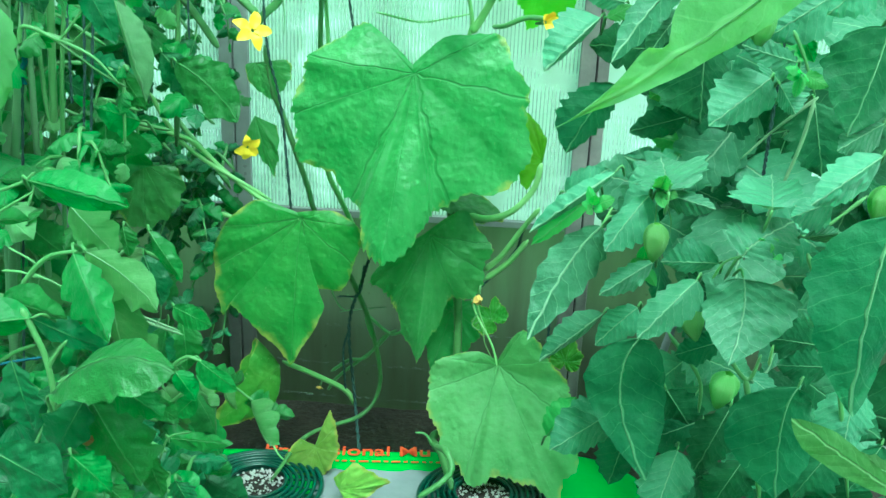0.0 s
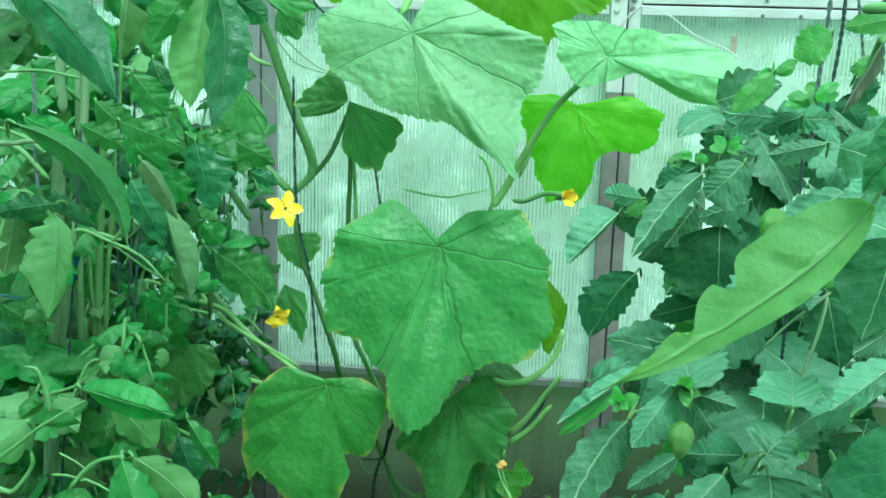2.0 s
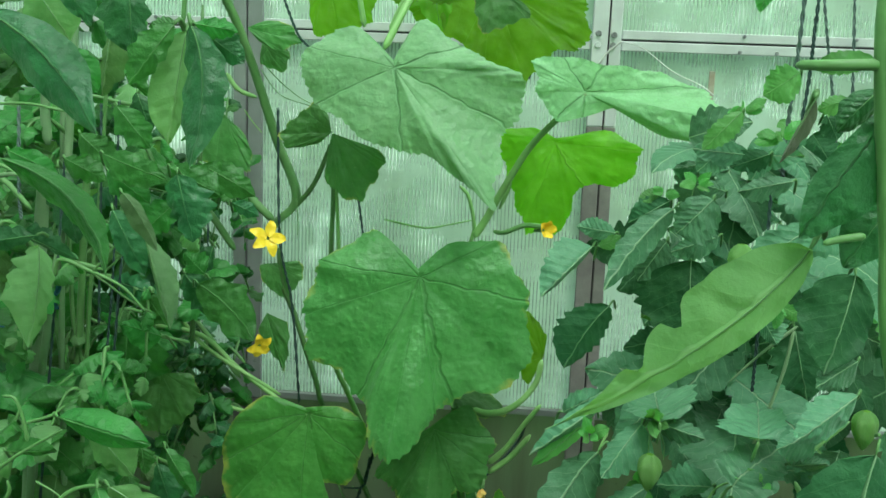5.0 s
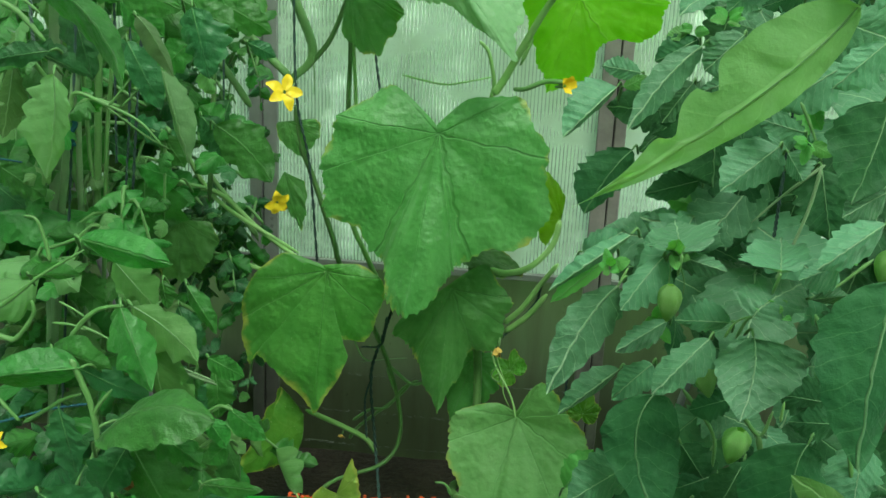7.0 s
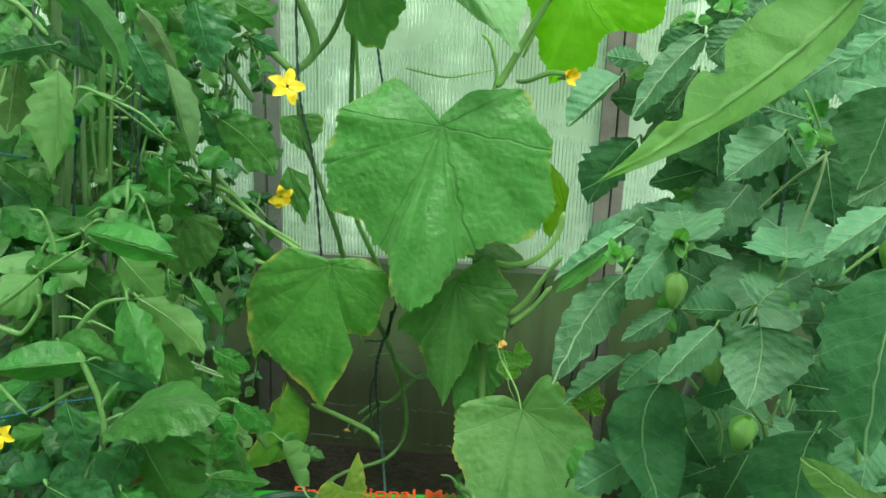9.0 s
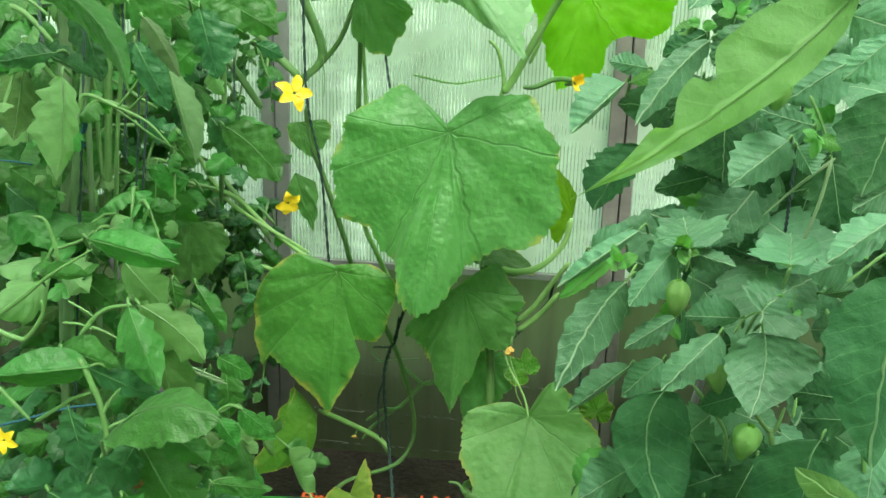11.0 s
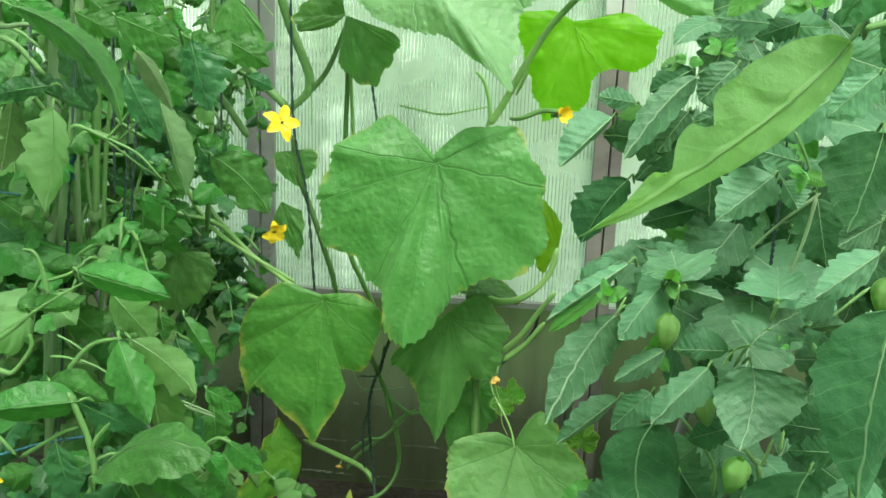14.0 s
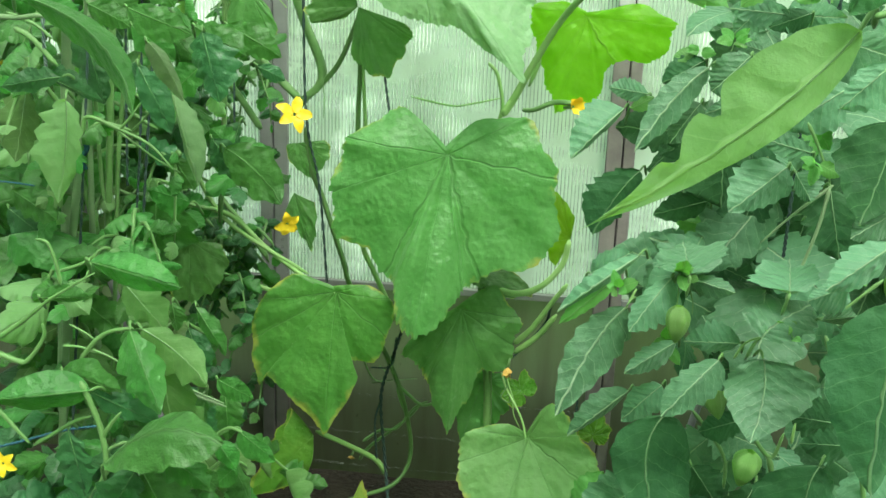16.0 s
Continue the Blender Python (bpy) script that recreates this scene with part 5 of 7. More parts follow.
ovate(phys_a, (0.443, 0.660, 0.923), (0.412, 0.654, 0.925), (0.384, 0.660, 0.927), (0.412, 0.660, 0.939), (0.415, 0.660, 0.910), PHYS, seed=185)
ovate(phys_a, (0.414, 0.620, 0.887), (0.399, 0.617, 0.891), (0.385, 0.620, 0.894), (0.399, 0.620, 0.898), (0.403, 0.620, 0.878), PHYS, seed=186)
ovate(phys_a, (0.531, 0.700, 0.968), (0.537, 0.697, 0.955), (0.545, 0.700, 0.942), (0.527, 0.700, 0.947), (0.552, 0.700, 0.963), PHYS_DARK, seed=187)
ovate(phys_a, (0.268, 0.620, 0.361), (0.282, 0.615, 0.390), (0.296, 0.620, 0.414), (0.266, 0.620, 0.397), (0.297, 0.620, 0.371), PHYS_YOUNG, seed=274)
ovate(phys_a, (0.258, 0.520, 0.675), (0.277, 0.516, 0.688), (0.296, 0.520, 0.699), (0.267, 0.520, 0.697), (0.289, 0.520, 0.680), PHYS, seed=275)
ovate(phys_a, (0.382, 0.600, 0.816), (0.383, 0.592, 0.774), (0.388, 0.600, 0.730), (0.328, 0.600, 0.781), (0.407, 0.600, 0.786), PHYS_DARK, seed=276)
ovate(phys_a, (0.440, 0.500, 0.805), (0.415, 0.495, 0.811), (0.393, 0.500, 0.817), (0.412, 0.500, 0.823), (0.423, 0.500, 0.797), PHYS, seed=277)
ovate(phys_a, (0.371, 0.630, 0.774), (0.355, 0.626, 0.761), (0.341, 0.630, 0.747), (0.344, 0.630, 0.767), (0.371, 0.630, 0.752), PHYS_YOUNG, seed=278)
ovate(phys_a, (0.398, 0.660, 0.695), (0.373, 0.655, 0.701), (0.350, 0.660, 0.704), (0.373, 0.660, 0.709), (0.379, 0.660, 0.682), PHYS_YOUNG, seed=279)
ovate(phys_a, (0.470, 0.600, 0.820), (0.476, 0.597, 0.808), (0.485, 0.600, 0.795), (0.468, 0.600, 0.802), (0.484, 0.600, 0.813), PHYS_YOUNG, seed=280)

def physalis_filler(parent, count, m0, m1, y0, y1, z0, z1, size, mats, seed):
    """Inner leaves of a bush, hanging on all sides of its stems."""
    r = random.Random(seed)
    for _ in range(count):
        y = r.uniform(y0, y1)
        b = np.array((0.2 + (y + 0.33) * r.uniform(m0, m1), y, r.uniform(z0, z1)))
        d = np.array((r.uniform(-0.6, 1), r.uniform(-0.8, 0.3), r.uniform(-1.0, 0.15)))
        d *= r.uniform(0.6, 1.2) * size / np.linalg.norm(d)
        blade(parent, b, b + d, r.uniform(0.55, 0.8), r.choice(mats), roll=r.uniform(-40, 40), teeth=6.4, tooth=0.25, belly=0.36, taper=0.95, rib=False, seed=r.random())


# Inner fill leans on the dark blade, so shade sits in the colour.
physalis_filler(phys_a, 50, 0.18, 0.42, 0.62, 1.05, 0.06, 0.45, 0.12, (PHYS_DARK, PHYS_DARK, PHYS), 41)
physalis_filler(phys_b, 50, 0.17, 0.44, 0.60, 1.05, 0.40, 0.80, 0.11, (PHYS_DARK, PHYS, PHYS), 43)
# Top fill uses lighter blades as a stand-in for backlight.
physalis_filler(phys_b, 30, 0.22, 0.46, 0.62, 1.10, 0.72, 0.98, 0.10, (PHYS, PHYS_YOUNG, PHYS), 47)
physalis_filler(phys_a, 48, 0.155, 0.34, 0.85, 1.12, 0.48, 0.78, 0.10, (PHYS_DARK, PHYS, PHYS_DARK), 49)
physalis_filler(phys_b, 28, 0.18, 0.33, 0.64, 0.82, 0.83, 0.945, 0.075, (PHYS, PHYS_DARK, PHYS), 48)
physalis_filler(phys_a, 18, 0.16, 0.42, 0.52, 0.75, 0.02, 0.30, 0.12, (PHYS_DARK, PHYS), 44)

tube("flower_stalk", phys_a, [(0.327, 0.430, 0.706), (0.328, 0.430, 0.689), (0.328, 0.430, 0.675)], 0.0006, 0.0006, STEM)


def lantern(parent, at, size, tilt, seed):
    """Papery five-ribbed husk, drawn to a point below."""
    verts, uvs, faces = [], [], []
    n, rings = 20, 12
    r = random.Random(seed)
    for i in range(rings + 1):
        v = i / rings
        rad = 0.46 * math.sin(math.pi * min(1, v * 0.96 + 0.03)) ** 0.6 * (1.08 - 0.55 * v)
        for k in range(n):
            a = 2 * math.pi * k / n
            rr = rad * (0.80 + 0.28 * abs(math.cos(2.5 * a)) ** 1.5 + r.uniform(-0.03, 0.03))
            verts.append((rr * math.cos(a) * size, rr * math.sin(a) * size, (0.5 - v * 1.25) * size))
            uvs.append(((k % 4) / 4 - 0.5, v))
    for i in range(rings):
        for k in range(n):
            j = (k + 1) % n
            faces.append((i * n + k, i * n + j, (i + 1) * n + j, (i + 1) * n + k))
    ob = put("husk", mesh_of("husk", verts, faces, HUSK, True, uvs), parent, at, "pale green papery husk")
    ob.rotation_euler = (radians(tilt), radians(tilt * 0.6), 0)
    return ob


lantern(phys_a, (0.325, 0.400, 0.673), 0.026, 0, 1)
lantern(phys_a, (0.393, 0.390, 0.553), 0.03, 12, 2)
lantern(phys_a, (0.373, 0.460, 0.585), 0.03, -30, 3)
lantern(phys_a, (0.407, 0.500, 0.836), 0.03, 0, 4)
lantern(phys_a, (0.393, 0.700, 0.700), 0.026, 0, 5)
lantern(phys_b, (0.532, 0.500, 0.688), 0.03, 0, 6)

def shoot_tip(parent, at, size, count, seed):
    """Cluster of small young leaves and buds at the end of a shoot."""
    r = random.Random(seed)
    for _ in range(count):
        d = np.array((r.uniform(-1, 1), r.uniform(-1, 0.1), r.uniform(-0.5, 0.7)))
        d *= size * r.uniform(0.5, 1.1) / np.linalg.norm(d)
        p = np.array(at) + d * 0.12
        blade(parent, p, p + d, r.uniform(0.5, 0.7), PHYS_YOUNG, roll=r.uniform(-30, 30), teeth=7, tooth=0.15, rib=False, belly=0.38, seed=r.random(), name="young_leaf")


shoot_tip(phys_a, (0.277, 0.430, 0.688), 0.022, 7, 61)
shoot_tip(phys_a, (0.327, 0.430, 0.706), 0.022, 6, 62)
shoot_tip(phys_a, (0.410, 0.420, 0.665), 0.022, 6, 63)
shoot_tip(phys_a, (0.446, 0.500, 0.796), 0.022, 5, 64)
shoot_tip(phys_a, (0.330, 0.470, 0.626), 0.024, 6, 65)
shoot_tip(phys_a, (0.431, 0.650, 0.970), 0.025, 6, 66)
shoot_tip(phys_a, (0.378, 0.580, 0.896), 0.022, 7, 67)
shoot_tip(phys_a, (0.471, 0.640, 0.943), 0.025, 6, 68)
shoot_tip(phys_a, (0.462, 0.420, 0.720), 0.022, 5, 69)
shoot_tip(phys_a, (0.350, 0.600, 0.884), 0.024, 5, 70)

# ---- tomato plants ----
tom_a = top("tomato_plant", (-0.42, 0.62, 0.02), "tall tomato plant with drooping green leaves tied to twine", "tomato plant", "tomato plants")
tom_b = top("tomato_plant", (-0.22, 0.40, 0.02), "bushy tomato plant with dark curled leaves", "tomato plant", "tomato plants")
tom_c = top("tomato_plant", (0.62, 0.05, 0.02), "tomato plant with pale curled leaf tips reaching over the path", "tomato plant", "tomato plants")
ovate(tom_b, (-0.149, 0.330, 0.709), (-0.103, 0.312, 0.707), (-0.064, 0.310, 0.700), (-0.108, 0.330, 0.719), (-0.114, 0.330, 0.691), TOM, teeth=3, tooth=0.05, seed=188)
ovate(tom_b, (-0.206, 0.350, 0.668), (-0.181, 0.346, 0.671), (-0.161, 0.350, 0.671), (-0.183, 0.350, 0.682), (-0.182, 0.350, 0.666), TOM, teeth=3, tooth=0.05, seed=189)
ovate(tom_b, (-0.134, 0.290, 0.616), (-0.165, 0.274, 0.616), (-0.204, 0.270, 0.610), (-0.168, 0.290, 0.630), (-0.169, 0.290, 0.596), TOM, teeth=3, tooth=0.04, seed=190)
ovate(tom_b, (-0.167, 0.310, 0.621), (-0.137, 0.300, 0.619), (-0.112, 0.300, 0.612), (-0.141, 0.310, 0.635), (-0.144, 0.310, 0.611), TOM, teeth=3, tooth=0.06, seed=191)
ovate(tom_b, (-0.103, 0.300, 0.665), (-0.085, 0.284, 0.638), (-0.072, 0.280, 0.606), (-0.115, 0.300, 0.636), (-0.078, 0.300, 0.643), TOM, teeth=4, tooth=0.30, blunt=0.75, pucker=0.035, seed=192)
ovate(tom_b, (-0.098, 0.310, 0.663), (-0.066, 0.304, 0.647), (-0.038, 0.290, 0.628), (-0.085, 0.310, 0.630), (-0.057, 0.310, 0.656), TOM_PALE, teeth=4, tooth=0.30, blunt=0.75, pucker=0.035, curl=0.2, seed=193)
ovate(tom_b, (-0.088, 0.320, 0.639), (-0.083, 0.315, 0.611), (-0.082, 0.320, 0.578), (-0.095, 0.320, 0.609), (-0.059, 0.320, 0.600), TOM_PALE, teeth=4, tooth=0.30, blunt=0.75, pucker=0.035, curl=0.2, seed=194)
ovate(tom_b, (-0.103, 0.250, 0.577), (-0.055, 0.242, 0.613), (-0.008, 0.240, 0.607), (-0.061, 0.270, 0.609), (-0.042, 0.230, 0.587), TOM, teeth=5, tooth=0.08, pucker=0.05, wave=0.06, seed=195)
ovate(tom_a, (-0.299, 0.550, 0.643), (-0.329, 0.544, 0.636), (-0.366, 0.550, 0.626), (-0.333, 0.550, 0.654), (-0.330, 0.550, 0.623), TOM, teeth=4, tooth=0.30, blunt=0.75, pucker=0.035, seed=196)
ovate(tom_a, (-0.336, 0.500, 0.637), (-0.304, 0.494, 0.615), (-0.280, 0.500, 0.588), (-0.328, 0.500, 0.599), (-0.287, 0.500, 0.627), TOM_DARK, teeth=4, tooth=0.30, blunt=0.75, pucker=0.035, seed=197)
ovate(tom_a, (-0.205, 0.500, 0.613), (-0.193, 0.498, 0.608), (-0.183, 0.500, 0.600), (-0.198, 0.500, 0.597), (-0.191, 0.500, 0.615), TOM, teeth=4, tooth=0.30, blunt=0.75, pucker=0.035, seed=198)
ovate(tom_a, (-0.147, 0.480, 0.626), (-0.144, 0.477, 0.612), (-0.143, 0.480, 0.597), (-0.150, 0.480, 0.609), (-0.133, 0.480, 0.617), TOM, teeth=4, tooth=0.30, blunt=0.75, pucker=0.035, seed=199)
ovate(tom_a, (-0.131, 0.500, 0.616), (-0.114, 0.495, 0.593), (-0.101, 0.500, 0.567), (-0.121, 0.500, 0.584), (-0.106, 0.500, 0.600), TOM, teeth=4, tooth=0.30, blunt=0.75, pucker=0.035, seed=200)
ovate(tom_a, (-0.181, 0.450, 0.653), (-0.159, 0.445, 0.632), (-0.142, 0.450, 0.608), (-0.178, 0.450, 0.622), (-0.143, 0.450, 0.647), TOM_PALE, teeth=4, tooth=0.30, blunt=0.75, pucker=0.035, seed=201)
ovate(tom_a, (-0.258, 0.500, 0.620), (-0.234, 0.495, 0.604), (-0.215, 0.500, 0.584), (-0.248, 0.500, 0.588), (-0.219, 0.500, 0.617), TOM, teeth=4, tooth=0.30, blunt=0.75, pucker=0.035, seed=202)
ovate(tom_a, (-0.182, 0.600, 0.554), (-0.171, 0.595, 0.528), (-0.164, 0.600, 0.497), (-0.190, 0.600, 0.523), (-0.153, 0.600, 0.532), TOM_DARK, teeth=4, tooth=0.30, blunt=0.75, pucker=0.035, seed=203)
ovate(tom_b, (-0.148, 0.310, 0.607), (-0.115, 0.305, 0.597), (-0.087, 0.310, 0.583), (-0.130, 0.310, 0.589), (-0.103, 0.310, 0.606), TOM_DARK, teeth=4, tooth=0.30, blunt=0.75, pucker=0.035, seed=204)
ovate(tom_b, (-0.099, 0.360, 0.581), (-0.083, 0.357, 0.571), (-0.070, 0.360, 0.558), (-0.095, 0.360, 0.561), (-0.074, 0.360, 0.578), TOM_PALE, teeth=4, tooth=0.30, blunt=0.75, pucker=0.035, seed=205)
ovate(tom_b, (-0.188, 0.330, 0.912), (-0.127, 0.319, 0.884), (-0.096, 0.310, 0.830), (-0.141, 0.330, 0.869), (-0.119, 0.330, 0.884), TOM, teeth=5, tooth=0.12, pucker=0.05, curl=0.3, seed=206)
ovate(tom_b, (-0.162, 0.330, 0.854), (-0.185, 0.326, 0.850), (-0.212, 0.330, 0.844), (-0.186, 0.330, 0.860), (-0.188, 0.330, 0.841), TOM_DARK, teeth=4, tooth=0.30, blunt=0.75, pucker=0.035, seed=207)
ovate(tom_b, (-0.179, 0.340, 0.853), (-0.154, 0.336, 0.844), (-0.134, 0.340, 0.834), (-0.164, 0.340, 0.861), (-0.160, 0.340, 0.842), TOM_DARK, teeth=4, tooth=0.30, blunt=0.75, pucker=0.035, seed=208)
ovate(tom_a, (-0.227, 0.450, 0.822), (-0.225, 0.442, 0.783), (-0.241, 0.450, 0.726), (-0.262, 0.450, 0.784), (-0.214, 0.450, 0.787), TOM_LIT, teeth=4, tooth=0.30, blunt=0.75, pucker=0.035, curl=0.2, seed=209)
ovate(tom_a, (-0.294, 0.500, 0.826), (-0.299, 0.494, 0.790), (-0.312, 0.500, 0.753), (-0.330, 0.500, 0.791), (-0.285, 0.500, 0.783), TOM_PALE, teeth=4, tooth=0.30, blunt=0.75, pucker=0.035, seed=210)
ovate(tom_a, (-0.136, 0.550, 0.884), (-0.126, 0.544, 0.851), (-0.120, 0.550, 0.816), (-0.149, 0.550, 0.856), (-0.101, 0.550, 0.859), TOM_DARK, teeth=4, tooth=0.30, blunt=0.75, pucker=0.035, curl=0.3, seed=211)
ovate(tom_a, (-0.128, 0.600, 0.890), (-0.097, 0.594, 0.876), (-0.071, 0.600, 0.860), (-0.112, 0.600, 0.862), (-0.092, 0.600, 0.891), TOM, teeth=4, tooth=0.30, blunt=0.75, pucker=0.035, seed=212)
ovate(tom_a, (-0.155, 0.580, 0.888), (-0.126, 0.574, 0.875), (-0.101, 0.580, 0.861), (-0.141, 0.580, 0.861), (-0.114, 0.580, 0.889), TOM, teeth=4, tooth=0.30, blunt=0.75, pucker=0.035, seed=213)
ovate(tom_a, (-0.134, 0.420, 0.879), (-0.118, 0.415, 0.863), (-0.103, 0.420, 0.830), (-0.127, 0.420, 0.853), (-0.112, 0.420, 0.862), TOM_WILT, teeth=3, tooth=0.08, seed=214)
ovate(tom_a, (-0.139, 0.480, 0.829), (-0.125, 0.472, 0.788), (-0.117, 0.480, 0.743), (-0.134, 0.480, 0.787), (-0.112, 0.480, 0.794), TOM_WILT, teeth=5, tooth=0.15, curl=0.4, seed=215)
ovate(tom_a, (-0.180, 0.500, 0.852), (-0.162, 0.494, 0.822), (-0.149, 0.500, 0.790), (-0.176, 0.500, 0.815), (-0.148, 0.500, 0.833), TOM_DARK, teeth=4, tooth=0.30, blunt=0.75, pucker=0.035, seed=216)
ovate(tom_a, (-0.258, 0.700, 0.691), (-0.258, 0.692, 0.648), (-0.265, 0.700, 0.601), (-0.296, 0.700, 0.644), (-0.204, 0.700, 0.645), TOM, teeth=4, tooth=0.30, blunt=0.75, pucker=0.035, seed=217)
ovate(tom_a, (-0.317, 0.500, 0.724), (-0.292, 0.496, 0.711), (-0.272, 0.500, 0.697), (-0.306, 0.500, 0.697), (-0.280, 0.500, 0.723), TOM, teeth=4, tooth=0.30, blunt=0.75, pucker=0.035, seed=218)
ovate(tom_a, (-0.336, 0.520, 0.700), (-0.314, 0.516, 0.686), (-0.296, 0.520, 0.669), (-0.333, 0.520, 0.673), (-0.300, 0.520, 0.696), TOM_DARK, teeth=4, tooth=0.30, blunt=0.75, pucker=0.035, seed=219)
ovate(tom_b, (-0.211, 0.380, 0.914), (-0.188, 0.376, 0.906), (-0.169, 0.380, 0.897), (-0.196, 0.380, 0.897), (-0.183, 0.380, 0.914), TOM, teeth=4, tooth=0.30, blunt=0.75, pucker=0.035, seed=220)
ovate(tom_b, (-0.174, 0.400, 0.908), (-0.154, 0.396, 0.900), (-0.138, 0.400, 0.891), (-0.166, 0.400, 0.892), (-0.148, 0.400, 0.909), TOM, teeth=4, tooth=0.30, blunt=0.75, pucker=0.035, seed=221)
ovate(tom_a, (-0.188, 0.500, 0.905), (-0.155, 0.494, 0.894), (-0.126, 0.500, 0.883), (-0.167, 0.500, 0.877), (-0.149, 0.500, 0.906), TOM, teeth=4, tooth=0.30, blunt=0.75, pucker=0.035, seed=222)
ovate(tom_a, (-0.194, 0.520, 0.888), (-0.171, 0.515, 0.873), (-0.152, 0.520, 0.857), (-0.186, 0.520, 0.862), (-0.159, 0.520, 0.884), TOM, teeth=4, tooth=0.30, blunt=0.75, pucker=0.035, seed=223)
ovate(tom_a, (-0.260, 0.550, 0.885), (-0.247, 0.543, 0.847), (-0.241, 0.550, 0.808), (-0.274, 0.550, 0.851), (-0.233, 0.550, 0.853), TOM_DARK, teeth=4, tooth=0.30, blunt=0.75, pucker=0.035, seed=224)
ovate(tom_a, (-0.133, 0.600, 0.762), (-0.097, 0.592, 0.740), (-0.066, 0.580, 0.709), (-0.115, 0.600, 0.720), (-0.079, 0.600, 0.759), TOM, teeth=4, tooth=0.22, pucker=0.05, seed=225)
ovate(tom_a, (-0.166, 0.620, 0.846), (-0.184, 0.615, 0.828), (-0.206, 0.620, 0.808), (-0.204, 0.620, 0.839), (-0.170, 0.620, 0.819), TOM, teeth=4, tooth=0.30, blunt=0.75, pucker=0.035, seed=226)
ovate(tom_a, (-0.156, 0.620, 0.768), (-0.136, 0.615, 0.748), (-0.119, 0.620, 0.726), (-0.154, 0.620, 0.737), (-0.118, 0.620, 0.757), TOM_DARK, teeth=4, tooth=0.30, blunt=0.75, pucker=0.035, seed=227)
ovate(tom_a, (-0.277, 0.640, 0.740), (-0.293, 0.634, 0.714), (-0.315, 0.640, 0.685), (-0.309, 0.640, 0.725), (-0.276, 0.640, 0.707), TOM, teeth=4, tooth=0.30, blunt=0.75, pucker=0.035, seed=228)
ovate(tom_a, (-0.240, 0.620, 0.757), (-0.209, 0.615, 0.750), (-0.183, 0.620, 0.741), (-0.214, 0.620, 0.765), (-0.209, 0.620, 0.734), TOM_DARK, teeth=4, tooth=0.30, blunt=0.75, pucker=0.035, seed=229)
ovate(tom_a, (-0.278, 0.640, 0.733), (-0.260, 0.637, 0.725), (-0.245, 0.640, 0.715), (-0.269, 0.640, 0.717), (-0.251, 0.640, 0.735), TOM_DARK, teeth=4, tooth=0.30, blunt=0.75, pucker=0.035, seed=230)
ovate(tom_a, (-0.193, 0.600, 0.750), (-0.180, 0.596, 0.733), (-0.169, 0.600, 0.714), (-0.194, 0.600, 0.725), (-0.165, 0.600, 0.739), TOM, teeth=4, tooth=0.30, blunt=0.75, pucker=0.035, seed=231)
ovate(tom_a, (-0.110, 0.640, 0.847), (-0.094, 0.637, 0.841), (-0.079, 0.640, 0.833), (-0.098, 0.640, 0.833), (-0.088, 0.640, 0.848), TOM_DARK, teeth=4, tooth=0.30, blunt=0.75, pucker=0.035, seed=232)
ovate(tom_b, (-0.073, 0.270, 0.583), (-0.048, 0.261, 0.574), (-0.027, 0.260, 0.560), (-0.069, 0.270, 0.561), (-0.036, 0.270, 0.576), TOM, teeth=4, tooth=0.30, blunt=0.75, pucker=0.035, seed=233)
ovate(tom_b, (-0.146, 0.240, 0.534), (-0.117, 0.236, 0.522), (-0.093, 0.240, 0.504), (-0.123, 0.240, 0.495), (-0.101, 0.240, 0.542), TOM_DARK, teeth=4, tooth=0.06, seed=234)
ovate(tom_b, (-0.093, 0.250, 0.529), (-0.077, 0.247, 0.517), (-0.065, 0.250, 0.500), (-0.097, 0.250, 0.508), (-0.068, 0.250, 0.530), TOM, teeth=4, tooth=0.30, blunt=0.75, pucker=0.035, seed=235)
ovate(tom_b, (-0.090, 0.280, 0.558), (-0.068, 0.269, 0.530), (-0.051, 0.270, 0.495), (-0.091, 0.280, 0.518), (-0.040, 0.280, 0.539), TOM, teeth=4, tooth=0.30, blunt=0.75, pucker=0.035, seed=236)
ovate(tom_b, (-0.089, 0.270, 0.564), (-0.101, 0.266, 0.542), (-0.117, 0.270, 0.514), (-0.121, 0.270, 0.545), (-0.088, 0.270, 0.534), TOM_DARK, teeth=4, tooth=0.30, blunt=0.75, pucker=0.035, seed=237)
ovate(tom_a, (-0.091, 0.450, 0.562), (-0.072, 0.447, 0.555), (-0.056, 0.450, 0.545), (-0.082, 0.450, 0.544), (-0.067, 0.450, 0.564), TOM, teeth=3, tooth=0.05, seed=238)
ovate(tom_a, (-0.093, 0.450, 0.496), (-0.083, 0.447, 0.484), (-0.075, 0.450, 0.468), (-0.093, 0.450, 0.476), (-0.073, 0.450, 0.492), TOM, teeth=3, tooth=0.06, seed=239)
ovate(tom_a, (-0.114, 0.430, 0.477), (-0.099, 0.427, 0.469), (-0.086, 0.430, 0.458), (-0.105, 0.430, 0.458), (-0.089, 0.430, 0.477), TOM, teeth=3, tooth=0.06, seed=240)
ovate(tom_a, (-0.078, 0.460, 0.466), (-0.088, 0.457, 0.456), (-0.100, 0.460, 0.443), (-0.096, 0.460, 0.462), (-0.082, 0.460, 0.445), TOM, teeth=3, tooth=0.06, seed=241)
ovate(tom_a, (-0.082, 0.480, 0.494), (-0.062, 0.476, 0.482), (-0.044, 0.480, 0.465), (-0.073, 0.480, 0.468), (-0.056, 0.480, 0.486), TOM, teeth=3, tooth=0.05, fold=0.25, seed=242)
